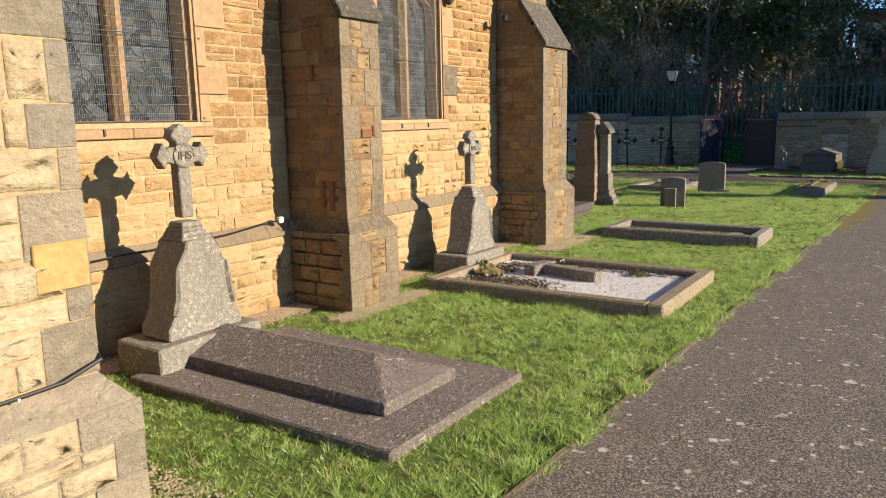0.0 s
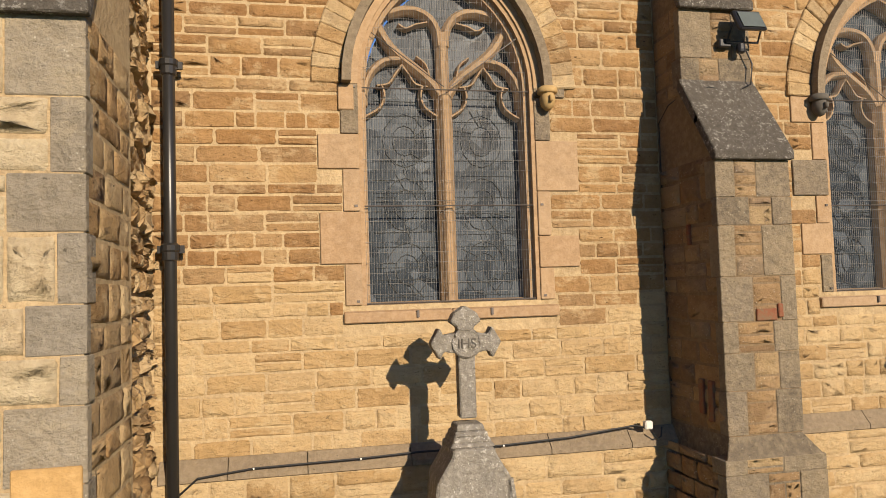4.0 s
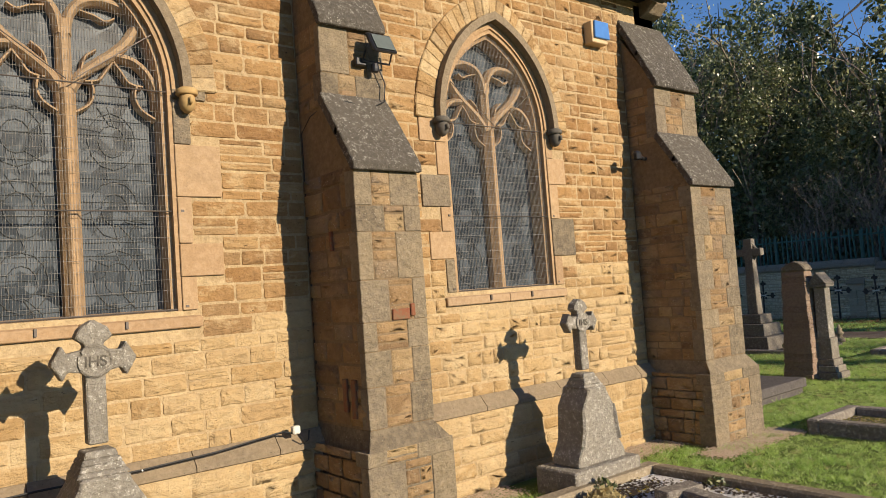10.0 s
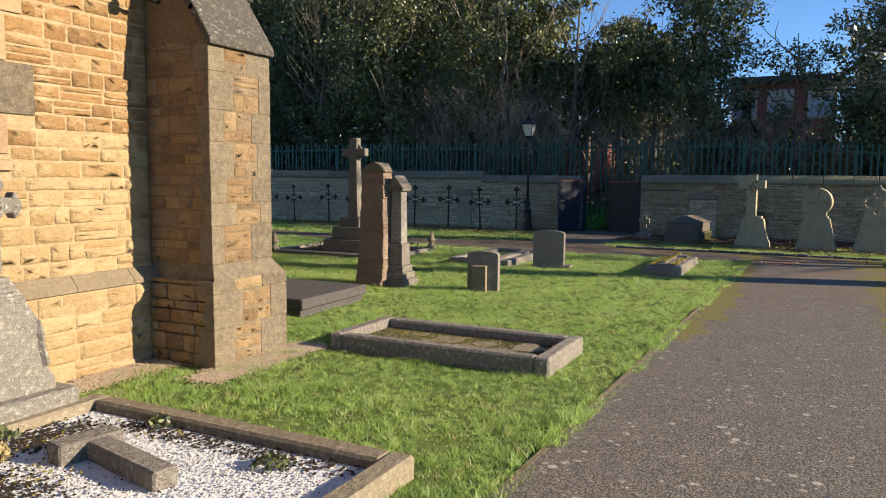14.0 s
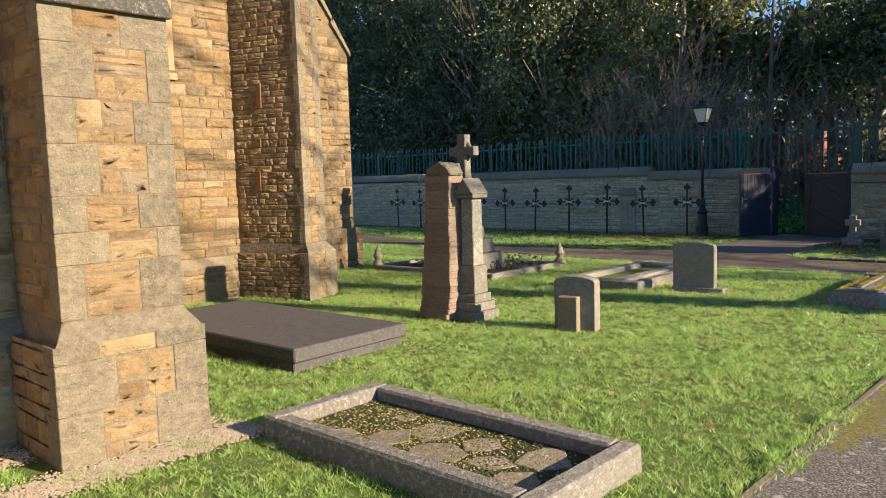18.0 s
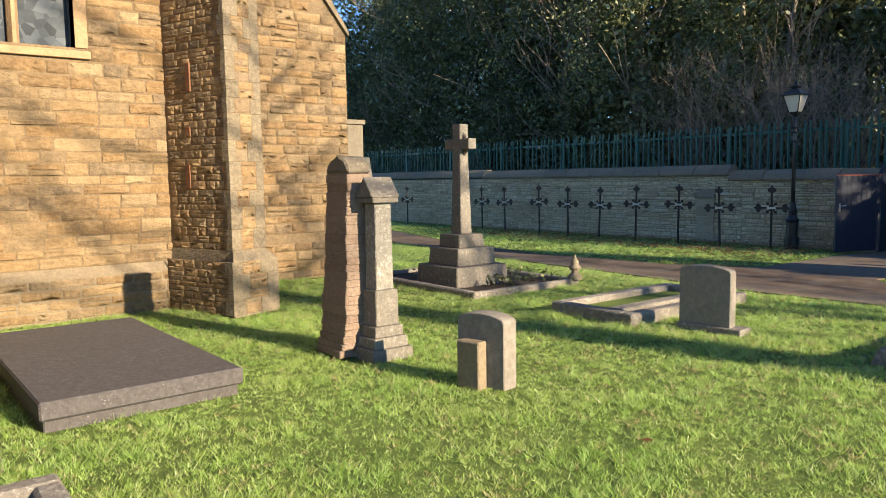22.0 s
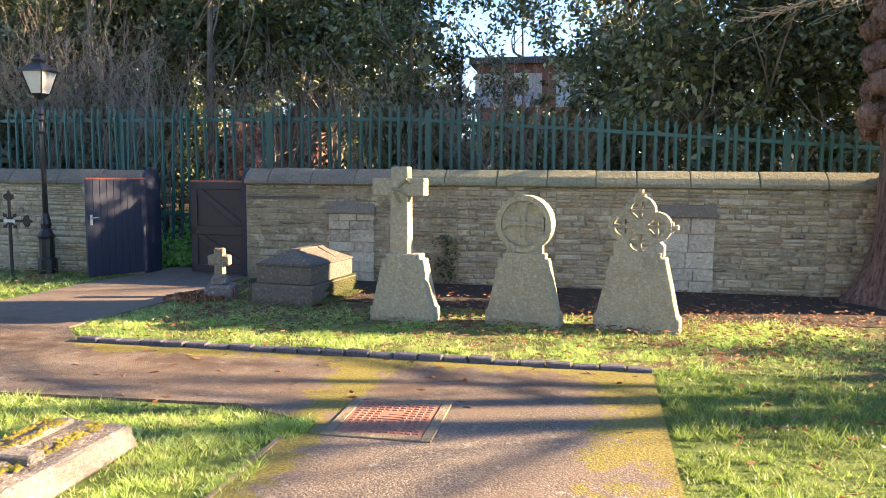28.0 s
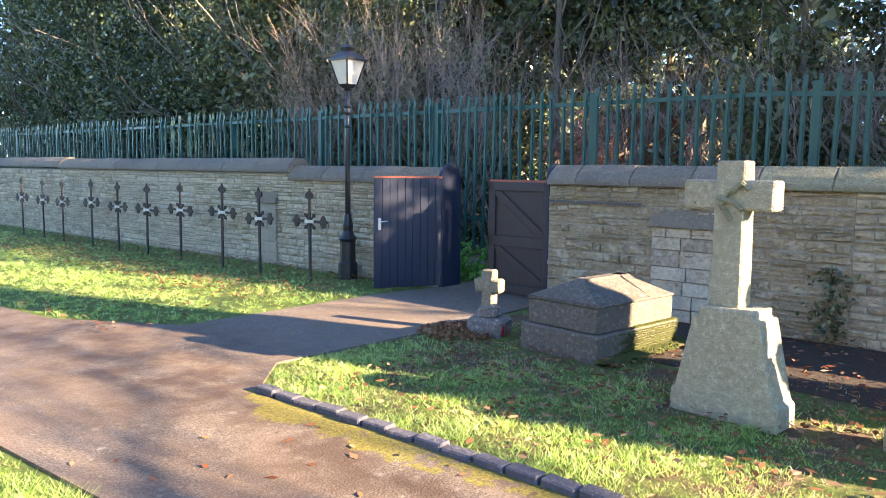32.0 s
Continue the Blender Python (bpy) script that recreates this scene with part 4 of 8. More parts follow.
        prism(bm, [(cx + p[0] * 0.997, spring + p[1]) for p in (a, b, d, c)], "y", -0.026 - wrng.uniform(0, 0.012), 0.02)
        part("voussoir", bm, M_gold_ob, win, bevel=0.009, rough=0.008)
    for s, m in zip((-1, 1), stops):
        if m is None:
            bm = bmesh.new()
            box(bm, cx + s * (hw + 0.085) - 0.055, cx + s * (hw + 0.085) + 0.055, -0.03, 0.02, spring - 0.19, spring - 0.01)
            part("hood_stop", bm, M_buff, win, "plain block under the hood", bevel=0.006)
        else:
            bm = bmesh.new()
            bmesh.ops.create_icosphere(bm, subdivisions=2, radius=0.07)
            for v in bm.verts:
                v.co = Vector((v.co.x * 0.82, v.co.y * 1.0, v.co.z * 1.2))
            cbox(bm, 0, -0.075, -0.005, 0.02, 0.035, 0.045)
            lathe(bm, 0, 0, [(0.07, 0.045), (0.078, 0.055), (0.074, 0.085), (0.05, 0.10)], 12)
            for v in bm.verts:
                v.co += Vector((cx + s * (hw + 0.085), -0.075, spring - 0.10))
            part("hood_stop", bm, m, win, "carved head stop under the hood", smooth=True)
    return win


church_window("window_1", W1, (None, M_carved), "two-light traceried church window behind wire guards")
church_window("window_2", W2, (M_darkcarve, M_darkcarve), "pointed church window with stone tracery and wire guards")


# ---------- buttresses ----------
def buttress(cx, w, deep, zl, label, rz=0.0, at=(0, 0), up=True, infill=M_gold, zu=3.92, mid=0.40, plinth=0.09, ztop=4.72, zp=0.74, seed=1, front=None, cut=(0.07, 0.15), relief=0.006, quoins=(0.24, 0.40), flank=((0.10, 0.2), (0.16, 0.42)), proud=0.009, flat=1.0):
    """A two-stage buttress against a wall face that looks to local -y; deep: how far its body stands out."""
    r = random.Random(seed)
    b = thing("buttress", label, "buttress", "church buttresses", at[0], at[1], 0, rz)
    x0, x1 = cx - w / 2, cx + w / 2
    bm = bmesh.new()
    prism(bm, [(0.05, 0), (-deep, 0), (-deep, zl), (-mid, zl + 0.55), (-mid, zu), (0.05, ztop - 0.1)], "x", x0, x1)
    part("body", bm, M_mortar if front is M_pale else M_brownmortar, b)
    bm = bmesh.new()
    prism(bm, [(0.05, -0.2), (-deep - plinth, -0.2), (-deep - plinth, zp), (-deep, zp + 0.13), (0.05, zp + 0.13)], "x", x0 - plinth, x1 + plinth)
    for v in bm.verts:
        if v.co.z > zp + 0.06:
            v.co.x = cx + (v.co.x - cx) * (w / 2) / (w / 2 + plinth)
    part("plinth", bm, M_quoinpale if front is M_pale else M_quoin, b, "grey stepped plinth", bevel=0.008)
    # weathering slabs
    for zz, ya, yb, za, zb in ((0, -deep - 0.05, -mid, zl, zl + 0.57), (1, -mid - 0.06, -0.02, zu, ztop)):
        ym, zm = (ya + yb) / 2, (za + zb) / 2
        for (p, q), (s, t), e in (((ya, za), (ym, zm), 0.0), ((ym - 0.012, zm), (yb, zb), 0.012)):
            bm = bmesh.new()
            prism(bm, [(p, q - 0.045), (p, q + 0.012), (s, t + 0.03 + e), (s + 0.05, t - 0.02), (p + 0.05, q - 0.045)], "x", x0 - 0.03, x1 + 0.03)
            part("weathering_slab", bm, M_weather, b, "dark lichen-spotted sloping slab", bevel=0.007)
    # corner stones and rubble on the front
    def face(z0, z1, y, wide, left):
        z, k = z0, 0
        quo, fill = [], []
        while z < z1 - 0.03:
            h = min(r.uniform(0.17, 0.36), z1 - z)
            if z1 - z - h < 0.09:
                h = z1 - z
            wl, wr = (quoins[1], quoins[0]) if k % 2 else quoins
            wl, wr = wl * wide * r.uniform(0.75, 1.15), wr * wide * r.uniform(0.75, 1.15)
            quo += [(left - 0.012, left + wl, z + 0.002, z + h - 0.002, wr), (left + wide - wr, left + wide + 0.012, z + 0.002, z + h - 0.002, wl)]
            fill += courses(r, left + wl, left + wide - wr, z, z + h, cut, (0.12, 0.4), 0.010)
            z += h
            k += 1
        return quo, fill
    for z0, z1, y, e in ((0.0, zp, -deep - plinth, plinth), (zp + 0.13, zl - 0.04, -deep, 0), (zl + 0.56, zu - 0.04, -mid, 0)):
        quo, fill = face(z0, z1, y, w + 2 * e, x0 - e)
        for a, c, d, f, back in quo:
            bm = bmesh.new()
            box(bm, a, c, y - 0.003 - r.uniform(0, 0.005), y + 0.5 * back, d, f)
            part("quoin", bm, M_quoinpale if front is M_pale else M_quoin, b, bevel=0.004, rough=0.003)
        lay(b, (0, y, 0), 0, fill, relief, M_gold_ob, front or infill, rng=r, rough=0.7)
    # flanks
    for side in (-1, 1):
        xs = x0 if side < 0 else x1
        for z0, z1, d, e in ((0.0, zp, deep + plinth, plinth), (zp + 0.13, zl, deep, 0), (zl + 0.5, zu, mid, 0)):
            rc = courses(r, 0.0, d, z0, z1, *flank)
            if side < 0:
                lay(b, (xs - e, 0, 0), -90, rc, proud, M_gold_ob, infill, rng=r, rough=flat)
            else:
                lay(b, (xs + e, -d, 0), 90, rc, proud, M_gold_ob, infill, rng=r, rough=flat)
    return b


b1 = buttress(4.83, 0.54, 0.76, 2.75, "stepped ironstone buttress with grey quoins and lichened slabs", seed=5, front=M_dull, infill=M_dull)
b2 = buttress(9.12, 0.76, 0.74, 2.77, "broad corner buttress of golden stone with grey quoins", seed=6, front=M_dull, infill=M_dull, cut=(0.07, 0.17), relief=0.004, flank=((0.07, 0.17), (0.12, 0.34), 0.006), proud=0.006)
# ---------- tower side, roof and gutter ----------
crng = random.Random(21)
bm = bmesh.new()
prism(bm, [(-6, -1.6), (0.97, -1.6), (0.82, 0.0), (0.82, 0.5), (-6, 0.5)], "z", -0.3, 11.0)
tower = structure("wall_tower", bm, M_mortar, "rough golden rubble side wall")
rc = courses(crng, 0.0, 1.607, 0.0, 9.0, (0.07, 0.16), (0.12, 0.34))
lay(tower, (0.97, -1.6, 0), 95.3, rc, 0.045, M_gold_ob, M_gold, near=lambda u, z: 1.0 < z < 4.6, rng=crng, rough=0.9)
rc = courses(crng, 0.0, 3.2, 0.0, 4.5, (0.12, 0.24), (0.2, 0.55))
lay(tower, (-3.0, -1.6, 0), 0, rc, 0.02, M_gold_ob, M_gold, rng=crng)
b0 = buttress(0.687, 0.686, 0.78, 2.95, "massive corner buttress of pale stone with grey quoins", at=(0, -1.6), zu=4.2, mid=0.45, ztop=5.0, zp=0.60, plinth=0.11, seed=9, front=M_pale, cut=(0.11, 0.26), relief=0.014, quoins=(0.15, 0.33))
for a, b, c, d in ((0.348, 0.555, 1.10, 1.30), (0.80, 1.028, 1.12, 1.32)):
    bm = bmesh.new()
    box(bm, a, b, -0.80, -0.75, c, d)
    part("patch_stone", bm, M_tan, b0, "smooth orange-buff replaced stone", bevel=0.005)


def tiles(name, x0, x1, y0, z0, y1, z1, gauge, wide, parent, seed, sag=0.0):
    """Overlapping plain tiles on a slope that rises to +y."""
    r = random.Random(seed)
    L = math.hypot(y1 - y0, z1 - z0)
    d = np.array((0, (y1 - y0) / L, (z1 - z0) / L))
    n = np.array((0, -(z1 - z0) / L, (y1 - y0) / L))
    vs, fs = [], []
    F = np.array([(0, 1, 2, 3), (4, 5, 1, 0), (5, 6, 2, 1), (7, 4, 0, 3)])
    for i in range(int(L / gauge)):
        x = x0 - (i % 2) * wide / 2
        while x < x1:
            a, b = max(x, x0), min(x + wide - 0.004, x1)
            if b - a > 0.02:
                s = i * gauge + r.uniform(-0.004, 0.004)
                lift = 0.016 + r.uniform(0, 0.010)
                e = r.uniform(-0.003, 0.003)
                base = np.array((0, y0, z0))
                o = len(vs)
                for xx, ss, h in ((a, s + e, lift), (b, s - e, lift), (b, s + gauge * 1.15, 0.004), (a, s + gauge * 1.15, 0.004), (a, s + e, 0), (b, s - e, 0), (b, s + gauge, -0.01), (a, s + gauge, -0.01)):
                    vs.append(base + d * ss + n * h + (xx, 0, 0))
                fs.append(F + o)
            x += wide
    raw(name, np.array(vs), np.concatenate(fs), M_tile, parent)


roof = tagged(new("roof"), "steep dark plain-tiled church roof", kind="structure")
bm = bmesh.new()
prism(bm, [(-0.28, 5.06), (2.92, 8.98), (6.4, 13.2), (6.4, 12.9), (2.95, 8.7), (-0.20, 5.03)], "x", 0.85, 9.30)
part("roof_deck", bm, M_tile, roof)
tiles("roof_tiles", 0.80, 9.30, -0.29, 5.08, 2.86, 8.95, 0.105, 0.168, roof, 4)
tiles("upper_roof_tiles", 0.80, 9.25, 3.05, 9.20, 6.2, 13.1, 0.13, 0.20, roof, 5)
bm = bmesh.new()
prism(bm, [(2.78, 8.93), (3.10, 9.33), (3.14, 9.30), (2.80, 8.88)], "x", 0.85, 9.27)
k = 0.9
while k < 9.2:
    cbox(bm, k, 3.04, 9.30, 0.10, 0.05, 0.035)
    k += 0.14
part("lead_flashing", bm, M_lead, roof, "grey stepped lead flashing")
# east gable with its coping
bm = bmesh.new()
prism(bm, [(0.0, 0.0), (0.0, 5.0), (6.4, 13.0), (6.4, 0)], "x", 9.05, 9.40)
gable = structure("wall_gable", bm, M_mortar, "golden stone gable end")
rc = [q for q in courses(crng, 0.0, 4.4, 0.0, 5.2, (0.09, 0.18), (0.16, 0.5))]
lay(gable, (9.40, 0.0, 0), 90, rc, 0.02, M_gold_ob, M_gold, rng=crng)
for i in range(5):
    a, b = i / 5, (i + 1) / 5 - 0.004
    bm = bmesh.new()
    y0, y1 = -0.16 + 3.1 * a, -0.16 + 3.1 * b
    z0, z1 = 5.36 + 3.84 * a, 5.36 + 3.84 * b
    prism(bm, [(y0, z0), (y1, z1), (y1 + 0.10, z1 - 0.17), (y0 + 0.10, z0 - 0.17)], "x", 9.22, 9.50)
    part("coping_stone", bm, M_hood, gable, "weathered gable coping", bevel=0.015)
bm = bmesh.new()
prism(bm, [(0.02, 4.86), (-0.10, 4.90), (-0.20, 5.00), (-0.20, 5.06), (0.02, 5.06)], "x", 9.16, 9.46)
part("corbel", bm, M_hood, gable, "moulded corbel under the kneeler", bevel=0.008)
bm = bmesh.new()
box(bm, 9.11, 9.50, -0.30, 0.06, 5.06, 5.12)
prism(bm, [(9.13, 5.12), (9.48, 5.12), (9.305, 5.46)], "y", -0.27, 0.30)
part("kneeler", bm, M_hood, gable, "small gabled kneeler stone", bevel=0.008)
bm = bmesh.new()
bmesh.ops.create_icosphere(bm, subdivisions=2, radius=0.05)
for v in bm.verts:
    v.co += Vector((9.305, -0.25, 5.47))
part("crest", bm, M_hood, gable, "worn crest of the kneeler", rough=0.012)
bm = bmesh.new()
for a, s in ((0, 0.13), (1, 0.10), (2, 0.07)):
    cbox(bm, 9.36, 2.98 + 0.03 * a, 9.26 + 0.11 * a, 0.2 - 0.03 * a, s * 1.5, 0.12)
for a in range(5):
    t = a * 1.2566
    cbox(bm, 9.36 + 0.09 * math.cos(t), 3.0, 9.46 + 0.10 * math.sin(t), 0.07, 0.09, 0.07)
part("finial", bm, M_hood, gable, "carved leafy apex stone", bevel=0.02)

GY, GZ = -0.275, 5.018
gut = thing("gutter", "black half-round eaves gutter along the roof edge", "gutter")
bm = bmesh.new()
prof = [(GY + 0.055 * math.cos(a), GZ + 0.055 * math.sin(a)) for a in [math.pi + i * math.pi / 8 for i in range(9)]]
prism(bm, prof + [(GY + 0.055, GZ + 0.017), (GY - 0.055, GZ + 0.017)], "x", 0.92, 9.25)
part("trough", bm, M_gutter, gut)
for i in range(7):
    x = 1.6 + i * 1.22
    bm = bmesh.new()
    prism(bm, [(GY + 0.063 * math.cos(a), GZ + 0.063 * math.sin(a)) for a in [math.pi + j * math.pi / 8 for j in range(9)]], "x", x, x + 0.06)
    part("joint", bm, M_gutter, gut)
bm = bmesh.new()
box(bm, 0.9, 9.2, -0.225, -0.003, 5.045, 5.15)
part("soffit", bm, M_umber, gut, "dark timber eaves board")
er = random.Random(44)
x = 1.2
while x < 8.6:
    bm = bmesh.new()
    w = er.uniform(0.10, 0.28)
    box(bm, x, x + w, -0.10, 0.0, 5.018, 5.044)
    part("eaves_fillet", bm, M_hood if er.random() < 0.6 else M_brick, gut, "stray tile and mortar under the eaves", bevel=0.004)
    x += w + er.uniform(0.25, 0.8)
guard = thing("snow_guard", "rusty wire snow guard standing above the gutter", "snow guard")
x = 0.98
gi = 0
while x < 9.1:
    bm = bmesh.new()
    box(bm, x - 0.009, x + 0.009, GY - 0.06, GY - 0.05, GZ + 0.01, GZ + 0.22)
    part("post", bm, M_tin, guard)
    x += 0.36 if gi % 3 else 0.44
    gi += 1
bm = bmesh.new()
for z in (GZ + 0.04, GZ + 0.085, GZ + 0.13, GZ + 0.175, GZ + 0.215):
    tube(bm, [(0.95, GY - 0.055, z), (5.0, GY - 0.055, z + 0.006), (9.12, GY - 0.055, z)], 0.0025, 4)
x = 0.97
while x < 9.1:
    tube(bm, [(x, GY - 0.055, GZ + 0.01), (x, GY - 0.055, GZ + 0.215)], 0.002, 4)
    x += 0.052
part("netting", bm, M_tin, guard, "square wire netting")


def downpipe(x, y, z0, z1, label, neck=None, rings=(0.55, 2.2, 3.42)):
    p = thing("downpipe", label, "downpipe", "black downpipes", x, y)
    bm = bmesh.new()
    tube(bm, [(0, 0, z0), (0, 0, z1)], 0.040, 12)
    part("pipe", bm, M_gutter, p, smooth=True)
    if neck:
        bm = bmesh.new()
        tube(bm, [(0, 0, z1 - 0.02), (0, 0, z1 + 0.05), (-0.02, -0.05, z1 + 0.14), (-0.045, -0.12, z1 + 0.22), (-0.05, -0.135, z1 + 0.34)], 0.040, 12)
        part("swan_neck", bm, M_gutter, p, smooth=True)
    for z in rings:
        bm = bmesh.new()
        lathe(bm, 0, 0, [(0.041, z - 0.07), (0.052, z - 0.06), (0.052, z - 0.01), (0.060, z), (0.060, z + 0.035), (0.042, z + 0.05)], 14)
        cbox(bm, 0, 0.03, z + 0.01, 0.17, 0.025, 0.05)
        part("collar", bm, M_gutter, p)
    bm = bmesh.new()
    tube(bm, [(0, 0, z0 + 0.08), (0, -0.04, z0 + 0.02), (0.02, -0.12, z0 - 0.02)], 0.044, 10)
    part("shoe", bm, M_gutter, p)
    return p


downpipe(1.0, -0.14, 0.10, 4.66, "black cast-iron downpipe against golden stone", neck=True)
downpipe(0.10, -1.74, 0.10, 6.0, "black downpipe beside the corner buttress", rings=(0.5, 0.95, 2.35, 4.2))

# ---------- chancel, set back ----------
CH_Y = 4.38
W3 = (11.55, 0.62, 3.25, 4.9, 0.9)
bm = bmesh.new()
arch_wall(bm, 9.40, 14.05, CH_Y, CH_Y + 0.5, -0.3, 7.2, [W3])
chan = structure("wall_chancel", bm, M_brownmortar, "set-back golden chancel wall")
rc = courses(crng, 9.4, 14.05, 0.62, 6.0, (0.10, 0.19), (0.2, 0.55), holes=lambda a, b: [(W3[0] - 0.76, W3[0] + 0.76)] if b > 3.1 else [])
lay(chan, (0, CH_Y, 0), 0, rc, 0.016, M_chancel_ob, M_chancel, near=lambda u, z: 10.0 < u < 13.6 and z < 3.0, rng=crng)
rc = courses(crng, 9.4, 14.05, 0.0, 0.50, (0.09, 0.16), (0.2, 0.55))
bm = bmesh.new()
prism(bm, [(CH_Y - 0.07, -0.2), (CH_Y - 0.07, 0.52), (CH_Y, 0.62), (CH_Y + 0.05, 0.62), (CH_Y + 0.05, -0.2)], "x", 9.4, 14.1)
part("plinth", bm, M_hood, chan, "low stone plinth")
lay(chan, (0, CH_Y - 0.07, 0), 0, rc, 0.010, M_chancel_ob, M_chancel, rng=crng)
win = tagged(new("window_3"), "tall two-light chancel window", kind="structure")
bm = bmesh.new()
prism(bm, [(CH_Y - 0.05, 3.12), (CH_Y + 0.3, 3.12), (CH_Y + 0.3, 3.27), (CH_Y - 0.05, 3.21)], "x", W3[0] - 0.78, W3[0] + 0.78)
part("window_sill", bm, M_buff, win, bevel=0.006)
for s in (-1, 1):
    bm = bmesh.new()
    a, b = sorted((W3[0] + s * 0.62, W3[0] + s * 0.76))
    box(bm, a, b, CH_Y - 0.02, CH_Y + 0.2, 3.25, 4.95)
    part("jamb", bm, M_buff, win)
    bm = bmesh.new()
    a, b = sorted((W3[0] + s * 0.06, W3[0] + s * 0.60))
    box(bm, a, b, CH_Y + 0.2, CH_Y + 0.21, 3.26, 5.6)
    part("pane", bm, M_glass, win)
bm = bmesh.new()
prism(bm, [(W3[0] - 0.06, CH_Y + 0.13), (W3[0] - 0.02, CH_Y + 0.05), (W3[0] + 0.02, CH_Y + 0.05), (W3[0] + 0.06, CH_Y + 0.13), (W3[0] + 0.06, CH_Y + 0.26), (W3[0] - 0.06, CH_Y + 0.26)], "z", 3.25, 5.7)
part("mullion", bm, M_buff, win)
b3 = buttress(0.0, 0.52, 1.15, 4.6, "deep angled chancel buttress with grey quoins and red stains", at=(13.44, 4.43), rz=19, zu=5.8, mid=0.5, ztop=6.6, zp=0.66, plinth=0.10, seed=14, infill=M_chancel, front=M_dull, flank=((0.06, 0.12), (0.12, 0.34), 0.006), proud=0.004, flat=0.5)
# east buttress seen sideways beyond
bm = bmesh.new()
prism(bm, [(14.05, -0.2), (16.80, -0.2), (16.80, 4.12), (16.1, 5.2), (14.05, 5.2)], "y", 5.95, 6.6)
box(bm, 14.05, 14.5, CH_Y, 9, -0.2, 7.2)
prism(bm, [(14.05, -0.2), (16.92, -0.2), (16.92, 0.62), (16.80, 0.75), (14.05, 0.75)], "y", 5.83, 6.65)
east = structure("wall_east", bm, M_brownmortar, "sunlit east end of the chancel")
rc = [q for q in courses(crng, 14.1, 16.80, 0.75, 5.15, (0.11, 0.2), (0.2, 0.5)) if q[1] < 16.805 - max(0, q[3] - 4.12) * 0.66]
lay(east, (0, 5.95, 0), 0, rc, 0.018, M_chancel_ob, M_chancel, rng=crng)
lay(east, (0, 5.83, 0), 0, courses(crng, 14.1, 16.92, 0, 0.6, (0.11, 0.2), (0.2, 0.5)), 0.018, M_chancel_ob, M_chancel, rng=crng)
for k in range(2):
    bm = bmesh.new()
    prism(bm, [(16.84 - 0.4 * k, 4.09 + 0.6 * k), (16.84 - 0.4 * k, 4.17 + 0.6 * k), (16.42 - 0.4 * k, 4.80 + 0.6 * k), (16.38 - 0.4 * k, 4.68 + 0.6 * k)], "y", 5.89, 6.66)
    part("weathering_slab", bm, M_hood, east)
pier = thing("stone_pier", "tall brown stone pier with a flat coping beside the path", "pier", x=20.9, y=13.1)
bm = bmesh.new()
box(bm, -0.7, 0.6, 0, 0.6, -0.1, 3.2)
part("shaft", bm, M_coping, pier, rough=0.01)
bm = bmesh.new()
box(bm, -0.76, 0.66, -0.06, 0.66, 3.2, 3.33)
part("coping", bm, M_coping, pier, bevel=0.01)
bm = bmesh.new()
box(bm, -0.8, 0.7, -0.1, 0.7, -0.1, 0.5)
part("base", bm, M_coping, pier, bevel=0.02)

# ---------- fixtures on the church ----------
flood = thing("floodlight", "black floodlight with a square lens on a bracket", "floodlight", x=4.93, y=-0.43, z=3.62)
bm = bmesh.new()
cbox(bm, 0.08, -0.13, 0.13, 0.22, 0.05, 0.17)
for v in bm.verts:
    v.co.y += (v.co.z - 0.13) * 0.55
part("lamp_head", bm, M_iron, flood, "black lamp housing", bevel=0.012)
bm = bmesh.new()
cbox(bm, 0.08, -0.162, 0.13, 0.175, 0.008, 0.13)
for v in bm.verts:
    v.co.y += (v.co.z - 0.13) * 0.55
part("lens", bm, plain("dark lens glass", (0.10, 0.115, 0.105), 0.25), flood, "pale square lens")
bm = bmesh.new()
tube(bm, [(-0.04, -0.12, 0.12), (-0.05, -0.05, 0.0), (0.20, -0.05, 0.0), (0.20, -0.12, 0.12)], 0.009, 6)
part("bracket", bm, M_iron, flood)
bm = bmesh.new()
cbox(bm, -0.05, -0.01, 0.0, 0.09, 0.05, 0.06)
lathe(bm, 0.06, -0.05, [(0.03, -0.08), (0.035, -0.05), (0.03, -0.01)], 10)
part("sensor", bm, M_iron, flood, "black sensor and junction box", bevel=0.006)
bm = bmesh.new()
tube(bm, [(0.10, -0.03, -0.02), (0.16, -0.03, -0.15), (0.14, -0.03, -0.30), (0.02, -0.02, -0.36), (-0.20, -0.02, -0.33), (-0.36, 0.02, -0.36), (-0.37, 0.25, -0.40), (-0.37, 0.40, -0.5), (-0.37, 0.40, -2.6)], 0.006, 6)
part("cable", bm, M_cable, flood)
alarm = thing("alarm_box", "cream alarm box with a blue front cover", "alarm box", x=8.25, y=-0.03, z=4.38)
bm = bmesh.new()
box(bm, -0.14, 0.12, -0.09, 0.03, 0, 0.24)
part("case", bm, M_creambox, alarm, bevel=0.008)
bm = bmesh.new()
prism(bm, [(-0.12, 0.05), (0.13, 0.05), (0.12, 0.24), (-0.11, 0.24)], "y", -0.115, -0.088)
part("cover", bm, M_blue, alarm, "blue front cover", bevel=0.006)
det = thing("wall_lamp", "small black lamp on a wall bracket", "lamp", x=8.62, y=-0.24, z=3.10)
bm = bmesh.new()
tube(bm, [(0.07, 0.0, 0.0), (-0.02, -0.02, 0.0), (-0.09, -0.03, 0.03)], 0.022, 8)
part("arm", bm, M_iron, det)
bm = bmesh.new()
lathe(bm, -0.12, -0.03, [(0.02, -0.03), (0.05, -0.02), (0.055, 0.04), (0.03, 0.07)], 10)
